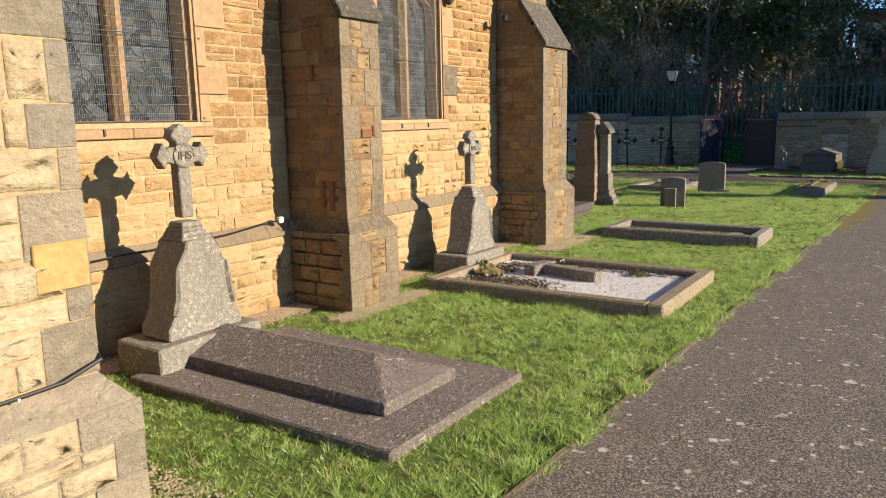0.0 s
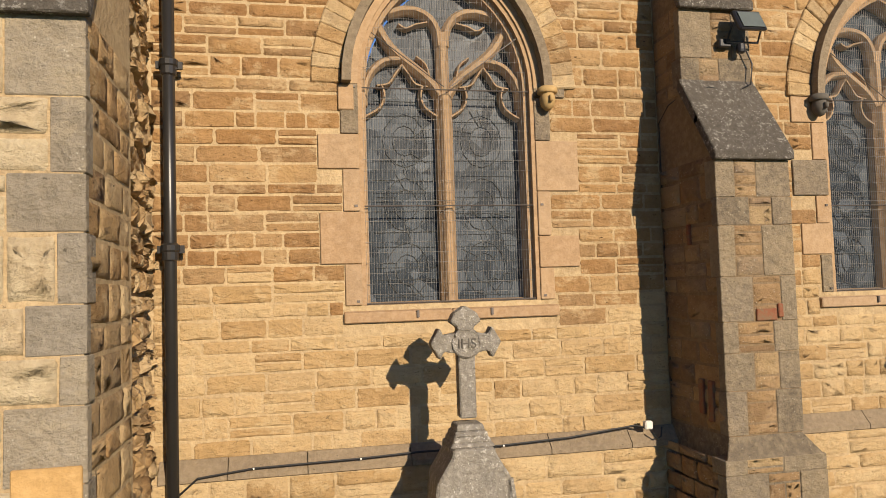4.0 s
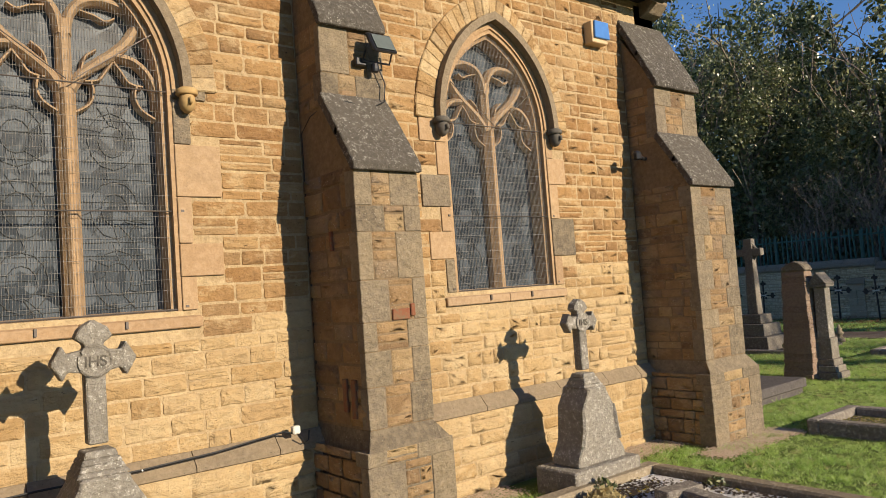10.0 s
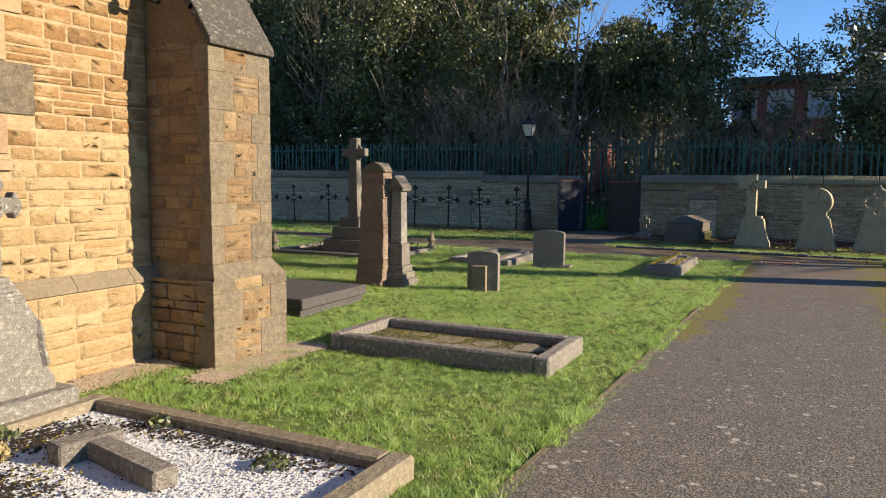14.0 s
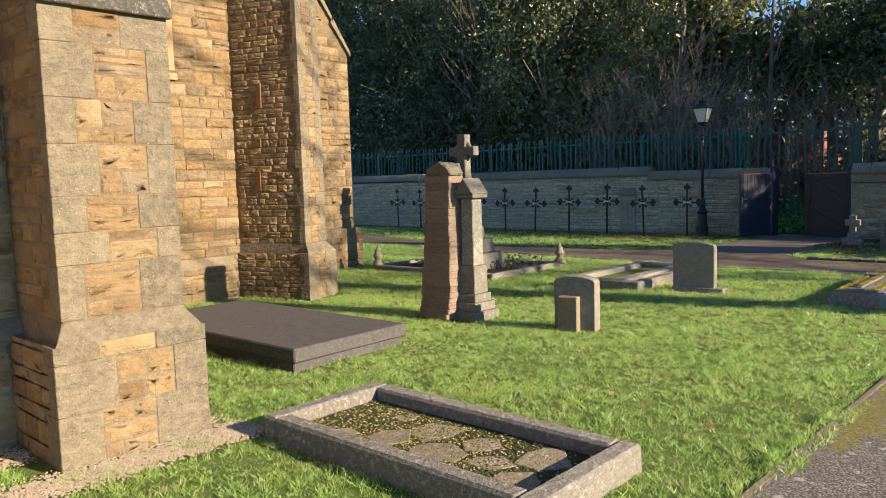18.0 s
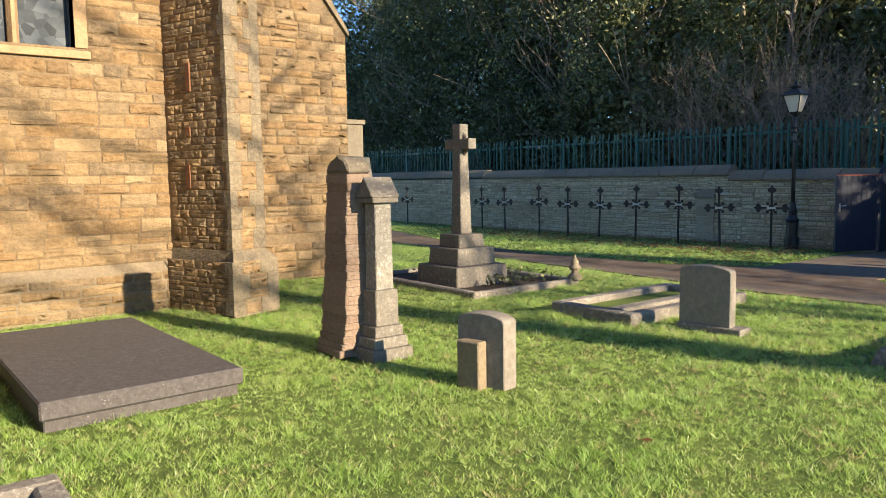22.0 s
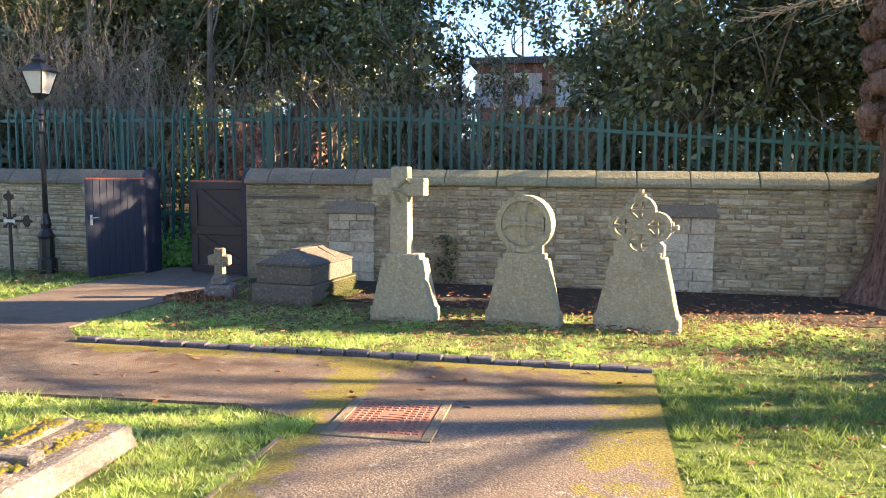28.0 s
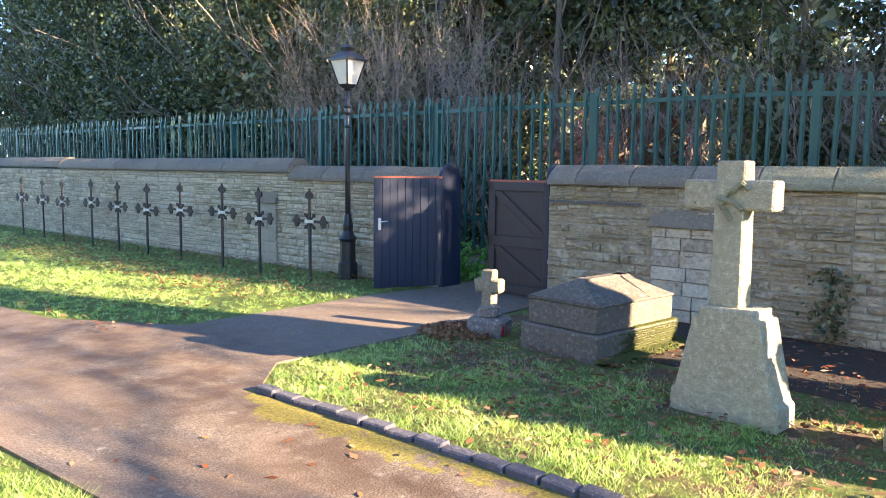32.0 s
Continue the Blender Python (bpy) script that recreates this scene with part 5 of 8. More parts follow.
part("head", bm, M_iron, det)
cab = thing("cable", "black cable clipped along the plinth course", "cable")
bm = bmesh.new()
tube(bm, [(1.02, -0.13, 0.62), (1.15, -0.13, 0.73), (1.5, -0.12, 0.765), (2.2, -0.12, 0.775), (2.6, -0.12, 0.79), (3.2, -0.12, 0.79), (3.7, -0.12, 0.81), (4.2, -0.12, 0.86), (4.28, -0.12, 0.84)], 0.008, 6)
part("lead", bm, M_cable, cab)
bm = bmesh.new()
tube(bm, [(0.15, -1.75, 0.86), (0.22, -2.30, 0.78), (0.27, -2.415, 0.72), (0.55, -2.43, 0.735), (0.85, -2.43, 0.745), (1.03, -2.41, 0.79), (1.06, -2.3, 0.85)], 0.009, 6)
part("lead", bm, M_cable, cab)
for x, y, z in ((1.5, -0.125, 0.765), (2.2, -0.125, 0.775), (3.2, -0.125, 0.79), (0.66, -2.44, 0.735)):
    bm = bmesh.new()
    cbox(bm, x, y, z, 0.009, 0.02, 0.011)
    part("clip", bm, M_white, cab, "white cable clip")
jb = thing("junction_box", "small cream junction box on the plinth", "junction box", x=4.30, y=-0.13, z=0.86)
bm = bmesh.new()
cbox(bm, 0, 0, 0, 0.06, 0.05, 0.06)
part("case", bm, M_label, jb, bevel=0.008)
bm = bmesh.new()
tube(bm, [(0.02, -0.02, -0.05), (0.06, -0.02, -0.10), (0.10, 0.0, -0.09), (0.11, 0.0, -0.02)], 0.006, 6)
part("tail", bm, M_cable, jb)
# rust stains and red-marked stones on the buttress
for x0, x1, y, z0, z1 in ((4.80, 4.95, -0.779, 1.62, 1.70), (4.96, 5.0, -0.780, 1.64, 1.73)):
    bm = bmesh.new()
    box(bm, x0, x1, y, y + 0.02, z0, z1)
    part("red_mark", bm, M_rustmark, b1, "flaking red paint on a stone", bevel=0.006, rough=0.006)
for y0, y1, z0, z1 in ((-0.50, -0.44, 0.98, 1.22), (-0.62, -0.56, 0.94, 1.22), (-0.42, -0.38, 2.16, 2.30)):
    bm = bmesh.new()
    box(bm, 4.537, 4.56, y0, y1, z0, z1)
    part("red_mark", bm, M_rustmark, b1, "rust-red streak", bevel=0.005, rough=0.01)
for y0, z0, z1 in ((-0.42, 1.55, 1.85), (-0.46, 2.20, 2.32), (-0.5, 2.75, 3.1)):
    bm = bmesh.new()
    box(bm, -0.277, -0.25, y0, y0 + 0.08, z0, z1)
    part("red_mark", bm, M_rustmark, b3, "rust-red streak", bevel=0.005, rough=0.01)
# ---------- graves ----------
def cross_outline(hw, arm, armz, top, foot, neck):
    """Outline of a cross with pointed, flared ends; u across, z up, from the foot."""
    e = neck * 1.9
    half = [(neck, foot), (neck, armz - neck * 1.25), (arm - neck * 1.6, armz - neck * 0.95), (arm - neck * 1.1, armz - e), (arm, armz), (arm - neck * 1.1, armz + e),
            (arm - neck * 1.6, armz + neck * 0.95), (neck, armz + neck * 1.25), (neck * 0.95, top - neck * 2.6), (e, top - neck * 1.9), (e * 0.75, top - neck * 0.9), (0, top)]
    return half + [(-u, z) for u, z in half[-2::-1]]


def ihs_cross(x, y, scale, label):
    """A churchyard cross on a shouldered die and a base block, facing local -y."""
    c = thing("gravestone_cross", label, "gravestone", "ihs cross gravestones", x, y, 0)
    s = scale
    bm = bmesh.new()
    box(bm, -0.48 * s, 0.46 * s, -0.25 * s, 0.27 * s, -0.05, 0.23 * s)
    part("base", bm, M_monument, c, "lichened base block", bevel=0.014, rough=0.008)
    bm = bmesh.new()
    half = smooth_line([(0.335, 0.31), (0.30, 0.365), (0.262, 0.44), (0.238, 0.54), (0.228, 0.66), (0.222, 0.76)], 2)
    half = [(0.335, 0.23)] + half + [(0.165, 0.85), (0.132, 0.90), (0.128, 0.94)]
    prism(bm, [(u * s, z * s) for u, z in half] + [(-u * s, z * s) for u, z in half[::-1]], "y", -0.17 * s, 0.17 * s)
    part("die", bm, M_monument, c, "sloping shouldered die with worn inscription", bevel=0.012, rough=0.005)
    for k in (-1, 1):
        bm = bmesh.new()
        tube(bm, [(k * 0.262 * s, -0.165 * s, 0.42 * s), (k * 0.232 * s, -0.17 * s, 0.54 * s), (k * 0.222 * s, -0.17 * s, 0.66 * s), (k * 0.215 * s, -0.16 * s, 0.75 * s)], [0.03 * s, 0.026 * s, 0.024 * s, 0.02 * s], 5)
        part("side_scroll", bm, M_monument, c)
    for k, (w, z0, z1) in enumerate(((0.140, 0.94, 0.965), (0.122, 0.965, 1.00), (0.108, 1.00, 1.03), (0.090, 1.03, 1.07))):
        bm = bmesh.new()
        frustum(bm, 0, 0, z0 * s, z1 * s, 2 * w * s, 2 * w * s, 1.75 * w * s, 1.75 * w * s)
        part("step", bm, M_monument, c, bevel=0.006)
    bm = bmesh.new()
    prism(bm, cross_outline(0, 0.225 * s, 1.56 * s, 1.79 * s, 1.10 * s, 0.052 * s), "y", -0.05 * s, 0.05 * s)
    part("cross", bm, M_monument, c, "stone cross with pointed ends", bevel=0.008)
    bm = bmesh.new()
    ring = [(0.085 * s * math.cos(a), -0.055 * s, 1.56 * s + 0.085 * s * math.sin(a)) for a in [i * math.pi / 10 for i in range(21)]]
    tube(bm, ring, 0.011 * s, 5)
    lathe(bm, 0, 0, [(0.08 * s, -0.004), (0.08 * s, 0.004)], 20)
    for v in bm.verts:
        if abs(v.co.z) < 0.01:
            v.co = Vector((v.co.x, -0.055 * s + v.co.z, 1.56 * s + v.co.y))
    part("roundel", bm, M_monument, c, "round carved medallion")
    cu = bpy.data.curves.new("lettering", 'FONT')
    cu.body, cu.size, cu.align_x, cu.extrude = "IHS", 0.085 * s, 'CENTER', 0.004
    tx = new("lettering", cu)
    tx.matrix_basis = pose(0, -0.062 * s, 1.53 * s, 90, 0, 0)
    me = bpy.data.meshes.new_from_object(tx)
    bpy.data.objects.remove(tx)
    me.materials.append(M_darkcarve)
    lt = new("lettering", me)
    lt.parent, lt.matrix_basis = c, pose(0, -0.062 * s, 1.53 * s, 90, 0, 0)
    tagged(lt, "raised letters IHS")
    return c


ihs_cross(2.81, -0.68, 1.0, "grey lichened cross gravestone on a shouldered die")
ihs_cross(6.85, -0.70, 0.92, "smaller grey cross gravestone heading a chipping-filled kerb")

led = thing("ledger_tomb", "dark coped ledger stone on a flat slab", "grave slab", x=2.98, y=-1.9)
bm = bmesh.new()
box(bm, -0.78, 0.72, -1.16, 1.16, -0.03, 0.045)
part("slab", bm, M_ledger, led, "worn flat slab at ground level", bevel=0.012, rough=0.01)
bm = bmesh.new()
lo = [(-0.42, -0.84), (0.36, -0.84), (0.36, 1.10), (-0.42, 1.10)]
vb = [bm.verts.new((x, y, 0.04)) for x, y in lo]
vm = [bm.verts.new((x, y, 0.12)) for x, y in lo]
vt = [bm.verts.new((-0.03, -0.46, 0.27)), bm.verts.new((-0.03, 1.02, 0.27))]
bm.faces.new(vb[::-1])
for i in range(4):
    bm.faces.new((vb[i], vb[(i + 1) % 4], vm[(i + 1) % 4], vm[i]))
bm.faces.new((vm[0], vm[1], vt[0]))
bm.faces.new((vm[1], vm[2], vt[1], vt[0]))
bm.faces.new((vm[2], vm[3], vt[1]))
bm.faces.new((vm[3], vm[0], vt[0], vt[1]))
part("coped_stone", bm, M_ledger, led, "coped stone with pitted faces", bevel=0.010)


def kerbset(name, label, x0, x1, y0, y1, h, w, mat, fill=None):
    k = thing(name, label, "grave kerb", "", (x0 + x1) / 2, (y0 + y1) / 2)
    a, b = (x1 - x0) / 2, (y1 - y0) / 2
    for i, (p, q, r, s) in enumerate(((-a, a, -b, -b + w), (-a, a, b - w, b), (-a, -a + w, -b + w, b - w), (a - w, a, -b + w, b - w))):
        bm = bmesh.new()
        box(bm, p, q, r, s, -0.05, h)
        part("kerb", bm, mat, k, bevel=0.018, rough=0.006)
    if fill:
        bm = bmesh.new()
        box(bm, -a + w, a - w, -b + w, b - w, -0.04, h * 0.35)
        part("bed", bm, fill, k)
    return k


def pebbles(name, parent, mat, x0, x1, y0, y1, z, n, size, seed, label="", ragged=0.0):
    r = np.random.RandomState(seed)
    base = np.array([(1, 0, 0), (-1, 0, 0), (0, 1, 0), (0, -1, 0), (0, 0, 1), (0, 0, -1)], float)
    tri = np.array([(4, 0, 2), (4, 2, 1), (4, 1, 3), (4, 3, 0)])
    pos = np.stack([r.uniform(x0, x1, n), r.uniform(y0, y1, n), np.full(n, z)], 1)
    if ragged:
        pos[:, :2] += r.normal(size=(n, 2)) * ragged
    sc = r.uniform(0.5, 1.2, (n, 1, 3)) * size
    sc[:, :, 2] *= 0.7
    ang = r.uniform(0, 6.28, n)
    v = base[None] * sc
    c, s = np.cos(ang)[:, None], np.sin(ang)[:, None]
    v = np.stack([v[..., 0] * c - v[..., 1] * s, v[..., 0] * s + v[..., 1] * c, v[..., 2]], -1) + pos[:, None]
    f = (tri[None] + 6 * np.arange(n)[:, None, None]).reshape(-1, 3)
    return raw(name, v.reshape(-1, 3), f, mat, parent, "stuff", label)


k2 = kerbset("grave_kerb", "weathered stone kerb filled with white marble chippings", 5.66, 7.46, -3.42, -0.86, 0.11, 0.15, M_kerb_warm, M_marble)
pebbles("marble_chippings", k2, M_marble, -0.72, 0.72, -1.1, 1.1, 0.045, 9000, 0.0095, 1, "white marble chippings")
pebbles("soil_crumbs", k2, M_earth, -0.6, -0.25, 0.1, 0.9, 0.050, 800, 0.015, 61, "dark soil among the chippings", 0.09)
pebbles("soil_crumbs", k2, M_earth, -0.5, 0.5, 0.85, 1.0, 0.050, 900, 0.015, 62, "dark soil among the chippings", 0.09)
pebbles("soil_crumbs", k2, M_earth, 0.62, 0.66, -0.95, 0.7, 0.050, 420, 0.015, 63, "dark soil among the chippings", 0.06)
pebbles("soil_crumbs", k2, M_earth, -0.68, 0.68, -1.05, 1.05, 0.046, 700, 0.009, 67, "dark soil among the chippings")
pebbles("moss_tufts", k2, M_moss, -0.6, 0.7, 0.2, 1.1, 0.055, 130, 0.014, 64, "low weeds in the chippings")
fc = thing("fallen_cross", "fallen stone cross lying on white chippings", "fallen cross", x=6.70, y=-2.0, rz=-12)
bm = bmesh.new()
box(bm, -0.07, 0.07, -0.45, 0.30, 0.04, 0.15)
part("shaft", bm, M_kerbstone, fc, bevel=0.012, rough=0.006)
bm = bmesh.new()
box(bm, -0.22, 0.16, 0.24, 0.40, 0.035, 0.16)
part("arm", bm, M_kerbstone, fc, bevel=0.012, rough=0.006)
k3 = kerbset("grave_kerb", "grey stone kerb around moss and broken flagstones", 9.76, 10.78, -3.42, -1.22, 0.14, 0.135, M_kerbstone, M_earth)
r3 = random.Random(8)
for cx, cy, rad in ((-0.12, 0.30, 0.17), (0.14, 0.12, 0.19), (-0.14, -0.10, 0.18), (0.13, -0.24, 0.13), (-0.05, -0.46, 0.16), (0.17, -0.66, 0.17), (-0.18, -0.76, 0.15), (0.20, 0.48, 0.10), (-0.24, 0.58, 0.09)):
    bm = bmesh.new()
    k = r3.choice((5, 6, 7))
    pts = [(cx + rad * r3.uniform(0.65, 1.15) * math.cos(a), cy + rad * r3.uniform(0.7, 1.25) * math.sin(a)) for a in [(j + r3.uniform(-0.25, 0.25)) * 6.2832 / k for j in range(k)]]
    prism(bm, pts, "z", 0.03, 0.052 + r3.uniform(0, 0.007))
    part("flagstone", bm, M_kerb_warm, k3, "broken flat flagstone", bevel=0.005)
pebbles("moss_tufts", k3, M_mossdark, -0.36, 0.36, -0.96, 0.96, 0.050, 2600, 0.013, 2, "low dark moss")
pebbles("moss_tufts", k3, M_moss, -0.34, 0.34, -0.4, 0.96, 0.052, 700, 0.011, 65, "low yellow moss")
pebbles("stone_chips", k3, M_gravel, -0.36, 0.36, -0.96, 0.96, 0.052, 700, 0.010, 66, "pale stone chips")
slab = thing("grave_slab", "large dark slate grave slab with a worn edge", "grave slab", x=11.57, y=1.42, rz=1)
bm = bmesh.new()
box(bm, -0.68, 0.68, -1.40, 1.40, -0.05, 0.10)
part("plinth", bm, M_slate, slab, bevel=0.01)
bm = bmesh.new()
box(bm, -0.71, 0.71, -1.45, 1.45, 0.07, 0.20)
part("top", bm, M_slate, slab, bevel=0.014, rough=0.004)

ob = thing("monument", "leaning brown stone monument with a gabled grey pier", "monument", "", 13.66, 0.50)
mr = random.Random(4)
lay_z = [0.0]
while lay_z[-1] < 1.70:
    lay_z.append(lay_z[-1] + mr.uniform(0.055, 0.095))
for a, b in zip(lay_z, lay_z[1:]):
    t = a / 1.7
    cx, cy = -0.02 + 0.05 * t, 0.165
    w, d = 0.34 - 0.09 * t + 0.10 * max(0, 0.12 - t) / 0.12 + mr.uniform(-0.014, 0.014), 0.49 - 0.12 * t + mr.uniform(-0.014, 0.014)
    bm = bmesh.new()
    frustum(bm, cx, cy, a - 0.004, b - 0.002, w, d, w - 0.008, d - 0.008)
    part("stone_course", bm, M_pinkstone, ob, bevel=0.008, rough=0.012)
bm = bmesh.new()
prism(bm, [(-0.06, 1.70), (0.36, 1.70), (0.29, 1.80), (0.12, 1.86), (0.0, 1.80)], "x", -0.11, 0.16)
part("cap", bm, M_coping, ob, "rough mossy cap", bevel=0.02, rough=0.015)
for w, z0, z1 in ((0.44, -0.03, 0.09), (0.37, 0.09, 0.19), (0.31, 0.19, 0.29), (0.25, 0.29, 0.62)):
    bm = bmesh.new()
    frustum(bm, 0.14, -0.16, z0, z1, w, w, w * 0.97, w * 0.97)
    part("step", bm, M_granite, ob, "grey stepped base", bevel=0.008)
bm = bmesh.new()
frustum(bm, 0.14, -0.16, 0.62, 1.42, 0.19, 0.19, 0.175, 0.175)
part("pier", bm, M_monument, ob, "slender grey pier", bevel=0.008)
bm = bmesh.new()
box(bm, 0.0, 0.28, -0.30, -0.02, 1.42, 1.47)
prism(bm, [(-0.31, 1.47), (-0.01, 1.47), (-0.16, 1.66)], "x", -0.01, 0.29)
prism(bm, [(-0.05, 1.45), (0.15, 1.45), (0.20, 1.82), (0.05, 1.84)], "x", 0.02, 0.20)
part("gable", bm, M_granite, ob, "gabled cap", bevel=0.008)


def headstone(x, y, w, h, t, rz, label, mat=M_headstone, rise=0.06):
    s = thing("headstone", label, "headstone", "plain headstones", x, y, 0, rz)
    bm = bmesh.new()
    top = [(w / 2 * math.cos(a), h - rise + rise * math.sin(a)) for a in [i * math.pi / 8 for i in range(9)]]
    prism(bm, [(-w / 2, -0.1), (w / 2, -0.1)] + top, "y", -t / 2, t / 2)
    part("slab", bm, mat, s, bevel=0.007)
    return s


h1 = headstone(13.93, -1.02, 0.46, 0.57, 0.17, -78, "grey curved-top headstone with a small stone in front")
bm = bmesh.new()
box(bm, -0.15, 0.07, -0.20, -0.09, -0.05, 0.36)
part("small_stone", bm, M_hood, h1, "small brown stone leaning in front", bevel=0.01)
h2 = headstone(17.05, -0.98, 0.58, 0.68, 0.12, -86, "brown-grey headstone with a gently curved top")
bm = bmesh.new()
box(bm, -0.30, 0.42, -0.10, 0.14, -0.05, 0.05)
part("foot", bm, M_kerbstone, h2, bevel=0.01)
k4 = kerbset("grave_kerb", "low pale stone kerb beside a headstone", 16.6, 18.9, -0.36, 0.86, 0.12, 0.16, M_kerbstone, M_ground)
bm = bmesh.new()
box(bm, -0.9, 1.0, -0.25, -0.05, 0.0, 0.10)
part("inner_kerb", bm, M_kerbstone, k4, bevel=0.015)

mos = thing("mossy_ledger", "pale ledger stone with yellow moss on its cross", "grave slab", x=17.93, y=-3.04)
bm = bmesh.new()
frustum(bm, 0, 0, -0.04, 0.14, 2.26, 0.66, 2.20, 0.58)
part("body", bm, M_kerbstone, mos, bevel=0.02, rough=0.03)
bm = bmesh.new()
frustum(bm, 0, 0, 0.135, 0.185, 2.12, 0.50, 2.0, 0.20)
part("coping", bm, M_ledger, mos, bevel=0.012, rough=0.01)
bm = bmesh.new()
box(bm, -0.85, 0.95, -0.035, 0.035, 0.17, 0.208)
box(bm, 0.35, 0.47, -0.22, 0.22, 0.15, 0.21)
part("relief_cross", bm, M_kerbstone, mos, bevel=0.012, rough=0.01)
pebbles("moss", mos, M_moss, -1.02, 1.0, -0.21, 0.21, 0.168, 1100, 0.026, 3, "yellow-green moss cushions")
pebbles("moss", mos, M_moss, -0.8, 0.9, -0.03, 0.03, 0.205, 260, 0.022, 4, "moss on the ridge")

c3 = thing("celtic_cross", "tall grey celtic cross on three stepped blocks", "gravestone", "", 17.28, 3.42, 0, -90)
for w, z0, z1 in ((1.02, -0.05, 0.32), (0.74, 0.32, 0.58), (0.50, 0.58, 0.78)):
    bm = bmesh.new()
    frustum(bm, 0, 0, z0, z1, w, w, w * 0.95, w * 0.95)
    part("step", bm, M_granite, c3, bevel=0.012)
bm = bmesh.new()
frustum(bm, 0, 0, 0.78, 2.05, 0.25, 0.22, 0.18, 0.16)
box(bm, -0.095, 0.095, -0.08, 0.08, 2.0, 2.44)
box(bm, -0.29, 0.29, -0.075, 0.075, 2.06, 2.22)
part("cross", bm, M_granite, c3, bevel=0.010)
bm = bmesh.new()
tube(bm, [(0.17 * math.cos(a), 0, 2.14 + 0.17 * math.sin(a)) for a in [i * math.pi / 9 for i in range(19)]], 0.032, 6)
part("ring", bm, M_granite, c3)
k5 = kerbset("grave_kerb", "stone kerb with urn finials and withered plants", 16.5, 18.6, 2.2, 5.05, 0.08, 0.12, M_kerbstone, M_earth)
for x, y in ((18.54, 2.24), (16.55, 5.0)):
    u = thing("urn_finial", "small turned stone urn on a kerb corner", "urn", "kerb urns", x, y, 0.06)
    bm = bmesh.new()
    lathe(bm, 0, 0, [(0.11, 0), (0.11, 0.05), (0.07, 0.09), (0.05, 0.13), (0.09, 0.17), (0.09, 0.20), (0.055, 0.24), (0.06, 0.28), (0.03, 0.32), (0.012, 0.38)], 12)
    part("body", bm, M_kerb_warm, u, smooth=True)

# memorials along the boundary wall, facing the path
def tapered(bm, w0, w1, h, t, z0=0.0, shoulder=0.06):
    prism(bm, [(-w0 / 2 - 0.03, z0 - 0.1), (w0 / 2 + 0.03, z0 - 0.1), (w0 / 2 + 0.03, z0 + 0.14), (w0 / 2, z0 + 0.16), (w1 / 2, h - shoulder), (w1 / 2 - 0.04, h - shoulder), (w1 / 2 - 0.04, h),
               (-w1 / 2 + 0.04, h), (-w1 / 2 + 0.04, h - shoulder), (-w1 / 2, h - shoulder), (-w0 / 2, z0 + 0.16), (-w0 / 2 - 0.03, z0 + 0.14)], "y", -t / 2, t / 2)


c4 = thing("gravestone_cross", "pale plain stone cross on a sloping die by the wall", "gravestone", "memorials by the wall", 23.36, -4.02, 0, -97)
bm = bmesh.new()
tapered(bm, 0.70, 0.46, 0.76, 0.30)
part("die", bm, M_ashlar, c4, bevel=0.01, rough=0.004)
bm = bmesh.new()
frustum(bm, -0.05, 0, 0.75, 1.75, 0.23, 0.17, 0.20, 0.15)
box(bm, -0.38, 0.25, -0.08, 0.08, 1.42, 1.62)
part("cross", bm, M_ashlar, c4, bevel=0.012)
bm = bmesh.new()
tube(bm, [(-0.03, -0.085, 1.35), (-0.10, -0.09, 1.45), (-0.02, -0.09, 1.55), (0.04, -0.09, 1.60), (0.09, -0.085, 1.56)], 0.022, 6)
tube(bm, [(-0.13, -0.085, 1.50), (-0.01, -0.09, 1.47), (0.05, -0.085, 1.42)], 0.020, 6)
part("carved_vine", bm, M_greencope, c4, "mossy carved vine")
c5 = thing("gravestone_roundhead", "pale round-headed memorial with a carved cross", "gravestone", "memorials by the wall", 23.36, -5.39, 0, -101)
bm = bmesh.new()
tapered(bm, 0.78, 0.54, 0.80, 0.25)
part("die", bm, M_ashlar, c5, bevel=0.01, rough=0.004)
def annulus(bm, cx, cz, r0, r1, t, a0=0.0, a1=2 * math.pi, k=22):
    """A flat ring, or a stretch of one, standing across local y."""
    for i in range(k):
        a, b = a0 + (a1 - a0) * i / k, a0 + (a1 - a0) * (i + 1) / k
        prism(bm, [(cx + r * math.cos(q), cz + r * math.sin(q)) for r, q in ((r0, a), (r1, a), (r1, b), (r0, b))], "y", -t / 2, t / 2)
    bmesh.ops.remove_doubles(bm, verts=bm.verts[:], dist=0.0005)


def flared_arm(bm, cx, cz, a, long, w0, w1, t):
    """A cross arm that widens in a curve towards its end."""
    ca, sa = math.cos(a), math.sin(a)
    half = [(0.0, w0), (long * 0.5, w0 * 1.05), (long * 0.8, w0 * 1.5), (long, w1)]
    pts = half + [(u, -v) for u, v in half[::-1]]
    prism(bm, [(cx + u * ca - v * sa, cz + u * sa + v * ca) for u, v in pts], "y", -t / 2, t / 2)


bm = bmesh.new()
box(bm, -0.20, 0.20, -0.082, 0.082, 0.76, 0.90)
part("neck", bm, M_ashlar, c5, bevel=0.008)
bm = bmesh.new()
annulus(bm, 0, 1.13, 0.255, 0.315, 0.22, k=32)
part("ring", bm, M_ashlar, c5, "worn stone rim")
bm = bmesh.new()
annulus(bm, 0, 1.13, 0.0, 0.257, 0.125, k=32)
part("disc", bm, M_ashlar, c5, "flat stone disc")
